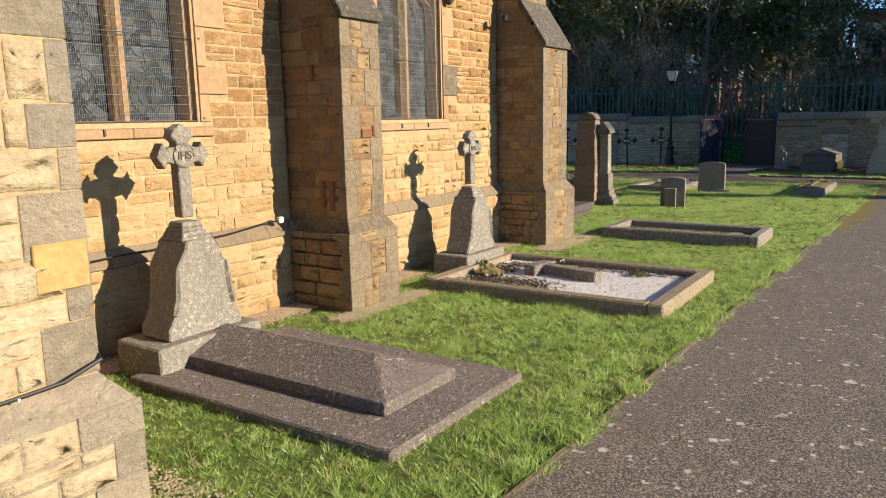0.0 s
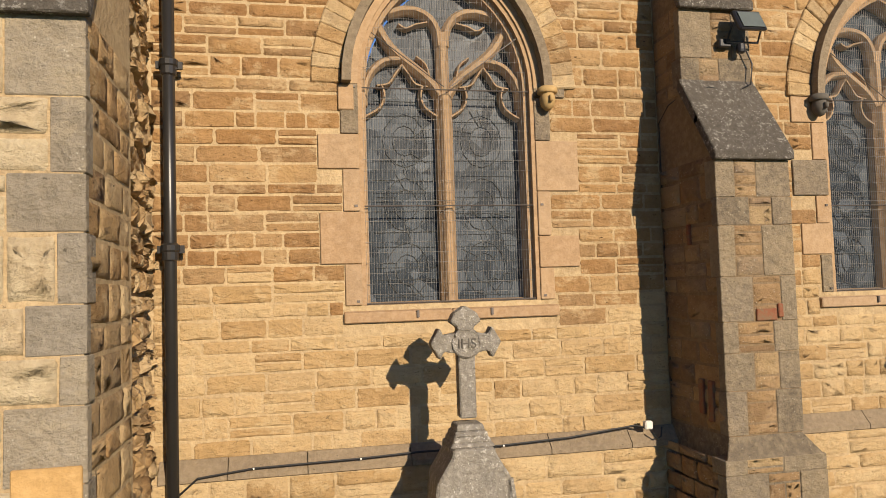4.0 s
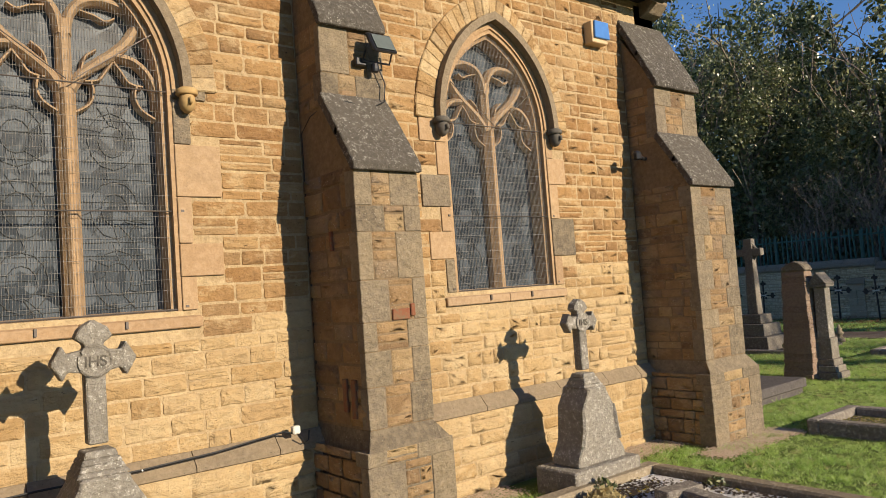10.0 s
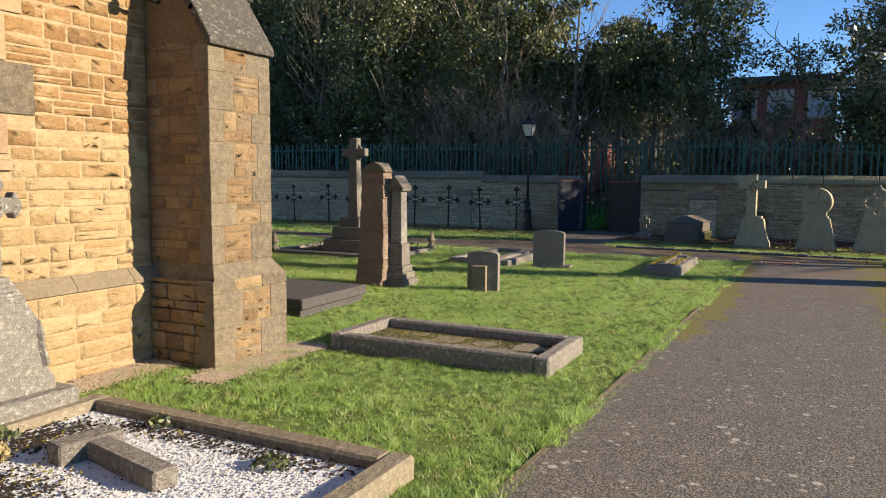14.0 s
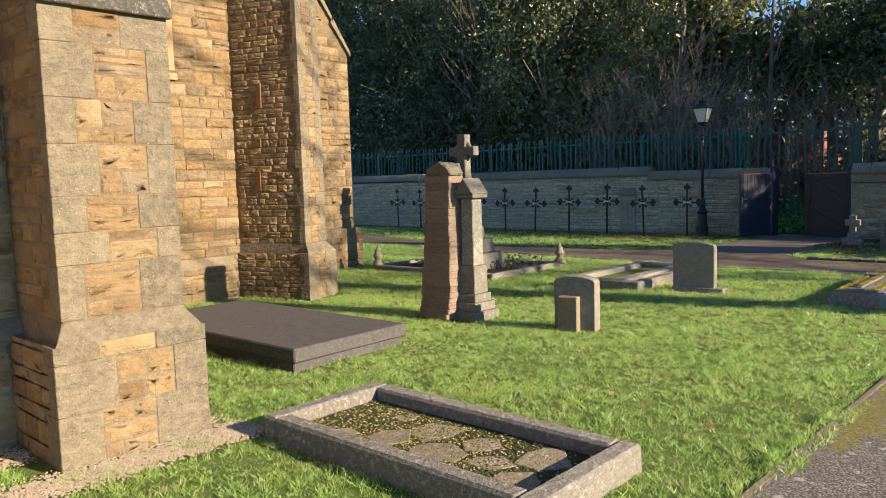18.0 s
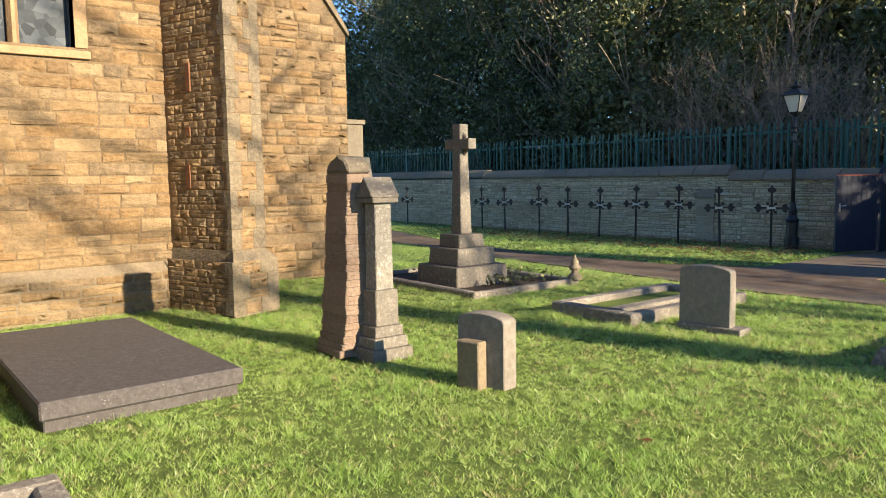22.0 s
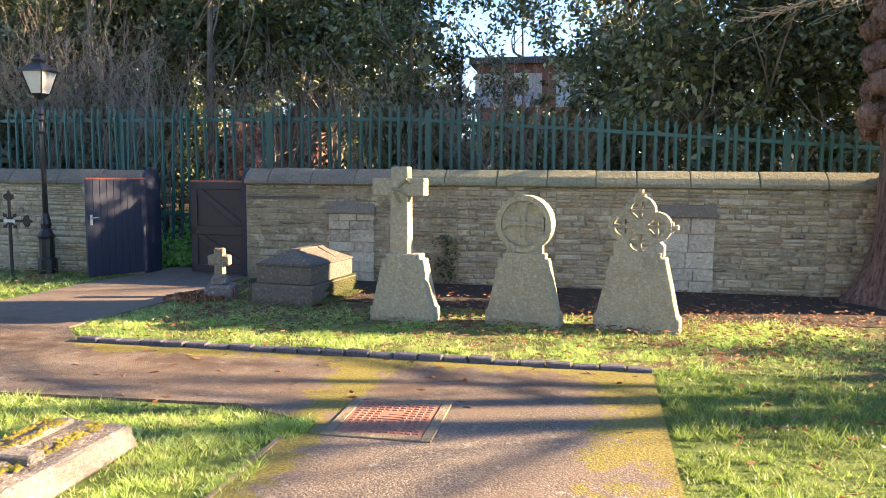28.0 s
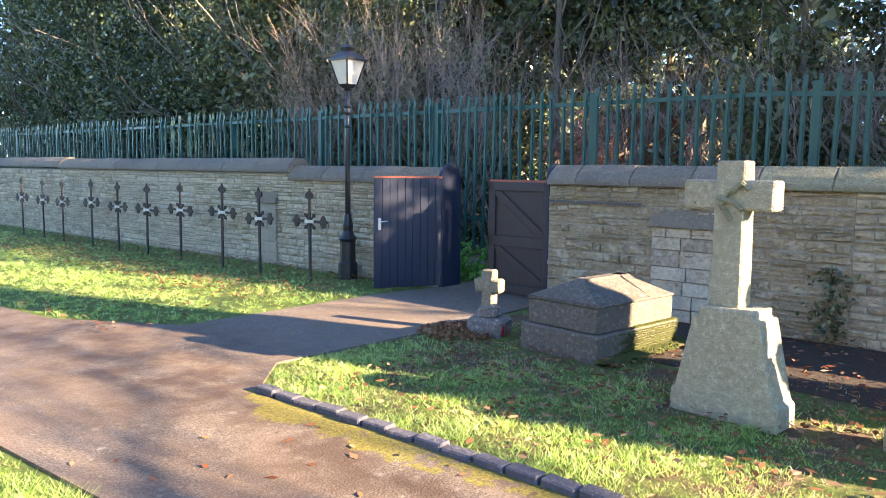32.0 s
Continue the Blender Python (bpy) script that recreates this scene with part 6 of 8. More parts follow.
for q in range(4):
    bm = bmesh.new()
    flared_arm(bm, 0, 1.13, q * math.pi / 2, 0.235, 0.022, 0.085, 0.20)
    part("cross_arm", bm, M_ashlar, c5, "raised cross arm with a splayed end", bevel=0.005)
c6 = thing("gravestone_quatrefoil", "pale memorial with a pierced quatrefoil head", "gravestone", "memorials by the wall", 23.36, -6.63, 0, -103)
bm = bmesh.new()
tapered(bm, 0.86, 0.58, 0.85, 0.25)
part("die", bm, M_ashlar, c6, bevel=0.01, rough=0.004)
for cx, cz, deep in ((0.172, 1.12, 0.096), (-0.172, 1.12, 0.090), (0, 1.287, 0.102), (0, 0.955, 0.108)):
    bm = bmesh.new()
    annulus(bm, cx, cz, 0.112, 0.165, deep + 0.06)
    lobe = part("lobe", bm, M_ashlar, c6, "pierced round lobe")
    for q in range(4):
        bm = bmesh.new()
        flared_arm(bm, cx, cz, q * math.pi / 2, 0.118, 0.014, 0.030, 0.11)
        part("bar", bm, M_ashlar, lobe)
bm = bmesh.new()
cbox(bm, 0, 0, 1.12, 0.17, 0.185, 0.17)
part("boss", bm, M_ashlar, c6, "square centre boss", bevel=0.01)
for q in (-1, 1):
    bm = bmesh.new()
    prism(bm, [(q * 0.27, 0.80), (q * 0.27, 0.92), (q * 0.20, 0.99), (q * 0.13, 0.95), (q * 0.12, 0.80)], "y", -0.078, 0.078)
    part("neck", bm, M_ashlar, c6, bevel=0.008)
for x, z in ((0.345, 1.12), (-0.345, 1.12), (0, 1.465)):
    bm = bmesh.new()
    for q in range(3):
        a = q * 2.094 + (1.57 if z > 1.3 else (0 if x > 0 else 3.14))
        cbox(bm, x + 0.035 * math.cos(a), 0, z + 0.035 * math.sin(a), 0.055, 0.07, 0.055)
    part("knob", bm, M_ashlar, c6, "carved leaf knob", bevel=0.012)
tomb = thing("chest_tomb", "dark mossy chest tomb with a coped lid", "tomb", x=24.63, y=-2.34, rz=-8)
bm = bmesh.new()
box(bm, -0.66, 0.66, -0.45, 0.45, -0.05, 0.24)
part("base", bm, M_tomb, tomb, "projecting mossy base", bevel=0.015, rough=0.008)
bm = bmesh.new()
box(bm, -0.61, 0.61, -0.40, 0.40, 0.24, 0.47)
part("chest", bm, M_tomb, tomb, bevel=0.012, rough=0.004)
bm = bmesh.new()
frustum(bm, 0, 0, 0.471, 0.50, 1.24, 0.82, 1.24, 0.82)
frustum(bm, -0.02, 0, 0.501, 0.655, 1.22, 0.80, 0.72, 0.12)
part("lid", bm, M_tomb, tomb, "hipped coped lid", bevel=0.010, rough=0.004)
bm = bmesh.new()
prism(bm, [(-0.405, 0.50), (-0.07, 0.672), (0.07, 0.672), (0.405, 0.50)], "x", 0.20, 0.34)
part("lid_cross_arm", bm, M_tomb, tomb, "raised cross arm on the lid", bevel=0.008)
bm = bmesh.new()
prism(bm, [(-0.60, 0.50), (-0.35, 0.672), (0.36, 0.672), (0.60, 0.50)], "y", -0.065, 0.065)
part("lid_cross_shaft", bm, M_tomb, tomb, "raised cross shaft on the lid", bevel=0.008)
pebbles("moss", tomb, M_mossdark, -0.62, 0.66, -0.53, -0.46, 0.03, 900, 0.03, 12, "moss at the foot", 0.05)
for k in range(9):
    pebbles("moss", tomb, M_mossdark, -0.35 + 0.05 * (k % 4), 0.62, -0.456, -0.448, 0.04 + 0.022 * k, 190 - 12 * k, 0.019, 140 + k, "moss on the flank", 0.004)
pebbles("moss", tomb, M_mossdark, -0.1, 0.62, -0.44, -0.41, 0.246, 500, 0.02, 17, "moss on the ledge", 0.006)
sc = thing("small_cross", "little worn stone cross on a rough block", "gravestone", x=24.30, y=-1.24, rz=-78)
bm = bmesh.new()
box(bm, -0.19, 0.19, -0.15, 0.15, -0.05, 0.17)
part("block", bm, M_ledger, sc, bevel=0.03, rough=0.03)
bm = bmesh.new()
box(bm, -0.10, 0.10, -0.09, 0.09, 0.15, 0.30)
part("socket", bm, M_ledger, sc, bevel=0.03, rough=0.03)
bm = bmesh.new()
box(bm, -0.066, 0.066, -0.07, 0.07, 0.28, 0.66)
box(bm, -0.145, 0.145, -0.068, 0.068, 0.43, 0.57)
part("cross", bm, M_kerb_warm, sc, bevel=0.018, rough=0.016)
vl = thing("grave_candle", "small red glass grave candle", "candle", x=24.25, y=-1.42)
bm = bmesh.new()
lathe(bm, 0, 0, [(0.035, 0), (0.045, 0.03), (0.042, 0.10), (0.03, 0.12)], 12)
part("glass", bm, M_red, vl, smooth=True)
# ---------- boundary wall, gate, lamp, iron crosses, fence ----------
brng = random.Random(31)
WX = 26.25


def boundary(name, y0, y1, h, label, steps, cope_mat, seed, near, rubble):
    """A rubble wall along y whose face looks to -x. steps: (y, height) from which a height holds on."""
    r = random.Random(seed)
    bm = bmesh.new()
    box(bm, WX, WX + 0.42, y0, y1, -0.2, h)
    w = structure(name, bm, M_walljoint, label)
    # the courses run on for a metre or two, then step
    rc, u = [], 0.0
    while u < y1 - y0 - 0.01:
        q = min(u + r.uniform(0.7, 2.2), y1 - y0)
        if y1 - y0 - q < 0.5:
            q = y1 - y0
        rc += courses(r, u, q, 0.0, h - 0.02, (0.035, 0.125), (0.09, 0.40), 0.009)
        u = q
    lay(w, (WX, y1, 0), -90, rc, 0.030, rubble, rubble, near=near, rng=r)
    y = y0
    while y < y1 - 0.05:
        L = min(r.uniform(0.55, 1.0), y1 - y)
        if y1 - y - L < 0.2:
            L = y1 - y
        top = h + next(e for a, e in steps if y >= a)
        bm = bmesh.new()
        e = r.uniform(-0.006, 0.006)
        prism(bm, [(WX - 0.09, top - 0.02), (WX - 0.09, top + 0.035), (WX - 0.02, top + 0.13 + e), (WX + 0.12, top + 0.23 + e), (WX + 0.32, top + 0.22 + e), (WX + 0.50, top + 0.03), (WX + 0.50, top - 0.02)], "y", y + 0.003, y + L - 0.003)
        part("coping_stone", bm, cope_mat(y, r), w, bevel=0.012)
        y += L
    return w


def cope_a(y, r):
    return M_coping


def cope_b(y, r):
    return M_coping if y > -3.5 else M_greencope


wallA = boundary("wall_boundary_1", 1.10, 24.0, 1.58, "grey rubble boundary wall with stone coping", ((12.6, 0.06), (4.1, 0.03), (-99, -0.10)), cope_a, 41, lambda u, z: 13.9 < u < 22.9 and z < 1.5, M_wallstone)
wallB = boundary("wall_boundary_2", -18.0, -0.72, 1.52, "grey rubble boundary wall with mossy coping", ((-99, 0.0),), cope_b, 42, lambda u, z: u < 8 and z < 1.5, M_wallwarm)
# blocked recesses and a slate strip
for w, y0, y1, z0, z1, m in ((wallB, -2.85, -2.12, 0.0, 1.05, M_wallstone), (wallB, -7.9, -7.15, 0.0, 1.08, M_wallstone), (wallA, 4.75, 5.25, 0.0, 1.05, M_walljoint)):
    bm = bmesh.new()
    for q, s, c, d in courses(brng, y0, y1, z0, z1, (0.14, 0.26), (0.22, 0.4), 0.012):
        box(bm, WX - 0.045 - brng.uniform(0, 0.012), WX, q, s, c, d)
    part("blocking_stone", bm, m, w, "squared stones closing an old opening")
    bm = bmesh.new()
    prism(bm, [(WX - 0.10, z1 + 0.0), (WX - 0.10, z1 + 0.03), (WX, z1 + 0.22), (WX + 0.02, z1)], "y", y0 - 0.02, y1 + 0.02)
    part("sloping_cap", bm, M_coping, w, "sloping stone cap", bevel=0.008)
bm = bmesh.new()
box(bm, WX - 0.05, WX, -1.95, -0.76, 1.28, 1.31)
part("slate_strip", bm, M_slate, w)

gl = thing("gate_leaf", "dark navy boarded gate leaf standing open", "gate", "churchyard gate", WX + 0.02, 1.06, 0, 152)
for i in range(9):
    bm = bmesh.new()
    box(bm, 0.0 + i * 0.112, 0.109 + i * 0.112, -0.022, 0.022, 0.03, 1.55)
    part("board", bm, M_navy, gl, bevel=0.004)
bm = bmesh.new()
box(bm, 0.0, 1.008, -0.026, 0.026, 1.55, 1.575)
part("top_rim", bm, M_rimred, gl, "faded red top edge")
for z in (0.15, 0.75, 1.35):
    bm = bmesh.new()
    box(bm, 0.02, 0.99, -0.055, -0.022, z, z + 0.12)
    part("ledge", bm, M_navy, gl, bevel=0.005)
bm = bmesh.new()
tube(bm, [(0.93, -0.03, 0.95), (0.93, -0.07, 0.95), (0.83, -0.07, 0.96)], 0.009, 6)
tube(bm, [(0.93, 0.03, 0.95), (0.93, 0.07, 0.95), (0.83, 0.07, 0.96)], 0.009, 6)
cbox(bm, 0.93, 0, 0.92, 0.04, 0.055, 0.16)
part("handle", bm, M_steel, gl, "steel lever handle")
gr = thing("gate_leaf", "dark brown framed gate leaf nearly closed", "gate", "churchyard gate", WX + 0.10, -0.70, 0, 88)
bm = bmesh.new()
box(bm, 0.0, 1.0, -0.012, 0.012, 0.04, 1.52)
part("board_panel", bm, M_umber, gr)
bm = bmesh.new()
for a, b, c, d in ((0, 1, 0.04, 0.16), (0, 1, 1.40, 1.52), (0, 1, 0.66, 0.80), (0, 0.11, 0.04, 1.52), (0.89, 1.0, 0.04, 1.52)):
    box(bm, a, b, 0.012, 0.045, c, d)
prism(bm, [(0.11, 0.18), (0.24, 0.18), (0.89, 0.62), (0.89, 0.66), (0.80, 0.66), (0.11, 0.24)], "y", 0.012, 0.040)
prism(bm, [(0.11, 0.82), (0.20, 0.82), (0.89, 1.34), (0.89, 1.40), (0.80, 1.40), (0.11, 0.88)], "y", 0.012, 0.040)
part("frame", bm, M_umber, gr, "ledged and braced frame", bevel=0.005)
bm = bmesh.new()
box(bm, 0.0, 1.0, -0.02, 0.03, 1.52, 1.545)
part("top_rim", bm, M_rimred, gr, "faded red top edge")
for y0, y1 in ((1.035, 1.095), (-0.715, -0.655)):
    post = thing("gate_post", "dark blue board with a rounded top closing the wall end", "gate post", "churchyard gate", WX + 0.2, (y0 + y1) / 2)
    bm = bmesh.new()
    top = [(0.215 * math.cos(a) + 0.005, 1.52 + 0.24 * math.sin(a)) for a in [i * math.pi / 10 for i in range(11)]]
    prism(bm, [(-0.21, 0), (0.22, 0)] + top, "y", -0.03, 0.03)
    part("cheek", bm, M_navy, post, bevel=0.006)
lamp = thing("lamp_post", "black Victorian lamp post with a frosted lantern", "street lamp", x=26.0, y=2.72)
bm = bmesh.new()
lathe(bm, 0, 0, [(0.15, -0.05), (0.15, 0.22), (0.12, 0.25), (0.12, 0.55), (0.145, 0.60), (0.10, 0.66), (0.075, 0.72), (0.085, 0.80), (0.06, 0.92), (0.050, 0.98)], 12)
part("base", bm, M_iron, lamp, "flared cast base", smooth=False)
bm = bmesh.new()
lathe(bm, 0, 0, [(0.044, 0.95), (0.036, 2.30), (0.032, 2.88)], 12)
part("shaft", bm, plain("worn grey-black post", (0.05, 0.05, 0.052), 0.3, 0.3), lamp, smooth=True)
for z in (2.30, 2.50, 2.60, 2.86):
    bm = bmesh.new()
    lathe(bm, 0, 0, [(0.04, z - 0.025), (0.062, z), (0.04, z + 0.025)], 12)
    part("collar", bm, M_iron, lamp)
bm = bmesh.new()
tube(bm, [(-0.17, 0, 2.52), (0.17, 0, 2.52)], 0.011, 6)
part("ladder_bar", bm, M_iron, lamp)
bm = bmesh.new()
frustum(bm, 0, 0, 2.93, 3.27, 0.19, 0.19, 0.36, 0.36)
part("lantern_glass", bm, M_lampglass, lamp, "frosted tapering glass")
bm = bmesh.new()
frustum(bm, 0, 0, 2.87, 2.93, 0.10, 0.10, 0.20, 0.20)
for sx, sy in ((-1, -1), (1, -1), (1, 1), (-1, 1)):
    tube(bm, [(0.098 * sx, 0.098 * sy, 2.93), (0.182 * sx, 0.182 * sy, 3.27)], 0.012, 4)
frustum(bm, 0, 0, 3.27, 3.30, 0.42, 0.42, 0.42, 0.42)
frustum(bm, 0, 0, 3.30, 3.42, 0.40, 0.40, 0.14, 0.14)
frustum(bm, 0, 0, 3.42, 3.47, 0.12, 0.12, 0.16, 0.16)
frustum(bm, 0, 0, 3.47, 3.52, 0.16, 0.16, 0.05, 0.05)
lathe(bm, 0, 0, [(0.02, 3.52), (0.03, 3.55), (0.008, 3.62)], 8)
part("lantern_frame", bm, M_iron, lamp, "black lantern frame and pitched hood")


def iron_cross():
    c = thing("iron_cross", "black iron grave cross with pointed fleur ends", "grave marker", "iron crosses along the wall", 25.36, 2.85, 0, -90)
    bm = bmesh.new()
    box(bm, -0.022, 0.022, -0.012, 0.012, -0.1, 1.24)
    part("upright", bm, M_rust, c)
    bm = bmesh.new()
    box(bm, -0.26, 0.26, -0.011, 0.011, 0.865, 0.905)
    part("crossbar", bm, M_rust, c)
    for dx, dz, a in ((0, 1.22, 90), (0.25, 0.885, 0), (-0.25, 0.885, 180)):
        bm = bmesh.new()
        ca, sa = math.cos(radians(a)), math.sin(radians(a))
        pts = [(-0.01, -0.03), (0.02, -0.085), (0.06, -0.095), (0.09, -0.07), (0.095, -0.035), (0.16, 0), (0.095, 0.035), (0.09, 0.07), (0.06, 0.095), (0.02, 0.085), (-0.01, 0.03)]
        prism(bm, [(dx + u * ca - v * sa, dz + u * sa + v * ca) for u, v in pts], "y", -0.011, 0.011)
        part("fleur_end", bm, M_rust, c)
    for sx in (-1, 1):
        for sz in (-1, 1):
            bm = bmesh.new()
            tube(bm, [(sx * 0.03, 0, 0.885 + sz * 0.03), (sx * 0.08, 0, 0.885 + sz * 0.08)], 0.014, 5)
            prism(bm, [(sx * 0.06, 0.885 + sz * 0.11), (sx * 0.12, 0.885 + sz * 0.12), (sx * 0.11, 0.885 + sz * 0.06), (sx * 0.06, 0.885 + sz * 0.06)], "y", -0.009, 0.009)
            part("corner_ray", bm, M_rust, c)
    bm = bmesh.new()
    box(bm, -0.10, 0.10, -0.018, -0.012, 0.862, 0.908)
    part("name_plate", bm, M_label, c, "small pale name plate")
    return c


ic = iron_cross()
for i, y in enumerate((4.05, 5.22, 6.42, 7.62, 8.72, 9.80, 11.35, 12.45, 13.5, 16.6, 18.0)):
    t = brng.uniform(-3, 3)
    copy_thing(ic, Matrix.Translation((25.38 + brng.uniform(-0.05, 0.1), y, 0)) @ pose(0, 0, brng.uniform(-0.03, 0.03), t * 0.4, t, -90 + t))

fence = thing("palisade_fence", "tall green steel palisade fence with pointed pales", "fence", x=27.65)
bm = bmesh.new()
prism(bm, [(-0.029, 0.0), (0.029, 0.0), (0.029, 2.31), (0.010, 2.40), (0.0, 2.365), (-0.010, 2.40), (-0.029, 2.31)], "x", -0.006, 0.006)
box(bm, -0.022, -0.006, -0.012, 0.012, 0.0, 2.26)
pale_me = finish(bm, M_green, "pale")


def fence_drop(y):
    return 0.46 if y > -3.2 else 0.46 - 0.066 * (-3.2 - y)


i, y = 0, -15.0
while y < 27:
    p = new("pale", pale_me)
    p.parent = fence
    p.matrix_basis = pose(brng.uniform(-0.006, 0.006), y, fence_drop(y) + brng.uniform(-0.015, 0.015), brng.uniform(-1.2, 1.2), brng.uniform(-1, 1), 0)
    y += 0.178
for z in (0.45, 2.16):
    ys = [-15 + 3 * k for k in range(15)]
    for a, b in zip(ys, ys[1:]):
        bm = bmesh.new()
        prism(bm, [(0.012, z - 0.028), (0.05, z - 0.028), (0.05, z - 0.015), (0.02, z - 0.015), (0.02, z + 0.028), (0.012, z + 0.028)], "y", a, b)
        for v in bm.verts:
            v.co = Vector((v.co.x, v.co.y, v.co.z + fence_drop(v.co.y)))
        part("rail", bm, M_green, fence)
for k in range(15):
    bm = bmesh.new()
    yy = -15 + 2.9 * k
    box(bm, 0.02, 0.10, yy - 0.05, yy + 0.05, 0, 2.3 + fence_drop(yy))
    part("post", bm, M_green, fence)

# bank behind the lane
bm = bmesh.new()
prism(bm, [(29.6, -0.1), (31.5, 0.3), (36, 0.9), (46, 1.3), (60, 2.4), (120, 7), (120, -3), (29.6, -3)], "y", -70, 90)
structure("bank", bm, M_earth, "dark leafy bank rising behind the lane")

# kerb of blue bricks round the memorial lawn, edging along the lawn
kerb = thing("brick_edging", "blue-grey brick edging along the grass", "edging")
bm = bmesh.new()
box(bm, 0, 0.105, 0, 0.215, -0.06, 0.045)
bk = finish(bm, M_brickdark, "brick", bevel=0.01)
y = -6.62
while y < -1.35:
    b = new("brick", bk)
    b.parent = kerb
    b.matrix_basis = pose(21.47 - 0.02 * (y + 1.2) / 5.4 * -1 + brng.uniform(-0.012, 0.012), y, brng.uniform(-0.012, 0.008), brng.uniform(-2, 2), brng.uniform(-3, 3), brng.uniform(-3, 3))
    y += 0.228
man = thing("manhole_cover", "rust-red cast iron manhole cover in a concrete frame", "manhole cover", x=19.86, y=-4.74, rz=0)
bm = bmesh.new()
for a, b, c, d in ((-0.42, 0.42, -0.36, -0.29), (-0.42, 0.42, 0.29, 0.36), (-0.42, -0.35, -0.29, 0.29), (0.35, 0.42, -0.29, 0.29)):
    box(bm, a, b, c, d, -0.02, 0.012)
part("frame", bm, M_hood, man, bevel=0.004)
bm = bmesh.new()
box(bm, -0.345, 0.345, -0.285, 0.285, -0.02, 0.006)
part("lid", bm, M_cover, man)
bm = bmesh.new()
for i in range(13):
    for j in range(11):
        if not (4 < i < 9 and 3 < j < 7):
            cbox(bm, -0.30 + i * 0.05, -0.245 + j * 0.049, 0.008, 0.022, 0.022, 0.008)
part("studs", bm, M_cover, man, kind="stuff")
bm = bmesh.new()
for i in range(3):
    box(bm, -0.05 + 0.05 * i, -0.03 + 0.05 * i, -0.10, 0.10 - 0.04 * i, 0.004, 0.010)
part("maker_mark", bm, M_cover, man, "raised unreadable marks")
# ---------- trees, shrubs and houses ----------
def quad_leaves(pos, size, rs, droop=0.0):
    """Small two-triangle leaves folded along the middle, at random turns."""
    n = len(pos)
    a = rs.normal(size=(n, 3))
    a /= np.linalg.norm(a, axis=1, keepdims=True)
    b = rs.normal(size=(n, 3))
    b[:, 2] += droop
    b -= (a * b).sum(1, keepdims=True) * a
    b /= np.linalg.norm(b, axis=1, keepdims=True)
    s = (size * rs.uniform(0.6, 1.3, n))[:, None]
    v = np.stack([pos - a * s * 0.5, pos + b * s * 0.28, pos + a * s * 0.6, pos - b * s * 0.28], 1)
    f = np.arange(4 * n).reshape(n, 4)
    return v.reshape(-1, 3), f


def crown_points(rs, centre, radii, clumps, per, spread, shell=0.55, flat=1.0):
    """Leaf positions gathered in clumps over an uneven crown."""
    d = rs.normal(size=(clumps, 3))
    d /= np.linalg.norm(d, axis=1, keepdims=True)
    r = (shell + (1 - shell) * rs.uniform(0, 1, clumps)) * (0.75 + 0.4 * rs.uniform(0, 1, clumps))
    c = np.array(centre) + d * r[:, None] * np.array(radii)
    p = np.repeat(c, per, 0) + rs.normal(size=(clumps * per, 3)) * spread * np.array((1, 1, flat))
    return p


def branches(bm, r, start, way, length, radius, depth, spread=0.7, up=0.15, split=3, seg=5, tips=None):
    p, d = Vector(start), Vector(way).normalized()
    pts, rad = [p.copy()], [radius]
    steps = 4
    for i in range(steps):
        d = (d + Vector((r.uniform(-1, 1), r.uniform(-1, 1), r.uniform(-1, 1))) * 0.16 + Vector((0, 0, up * 0.4))).normalized()
        p = p + d * (length / steps)
        pts.append(p.copy())
        rad.append(radius * (1 - 0.5 * (i + 1) / steps))
    tube(bm, pts, rad, seg if depth > 1 else 3)
    if tips is not None and depth <= 1:
        tips.extend(pts[2:])
    if depth > 0:
        for k in range(split):
            q = pts[r.choice((2, 3, 4)) if k else 4]
            dd = (d + Vector((r.uniform(-1, 1), r.uniform(-1, 1), r.uniform(-0.5, 1))) * spread + Vector((0, 0, up))).normalized()
            branches(bm, r, q, dd, length * r.uniform(0.5, 0.75), max(0.004, radius * 0.5), depth - 1, spread, up, split, seg, tips)


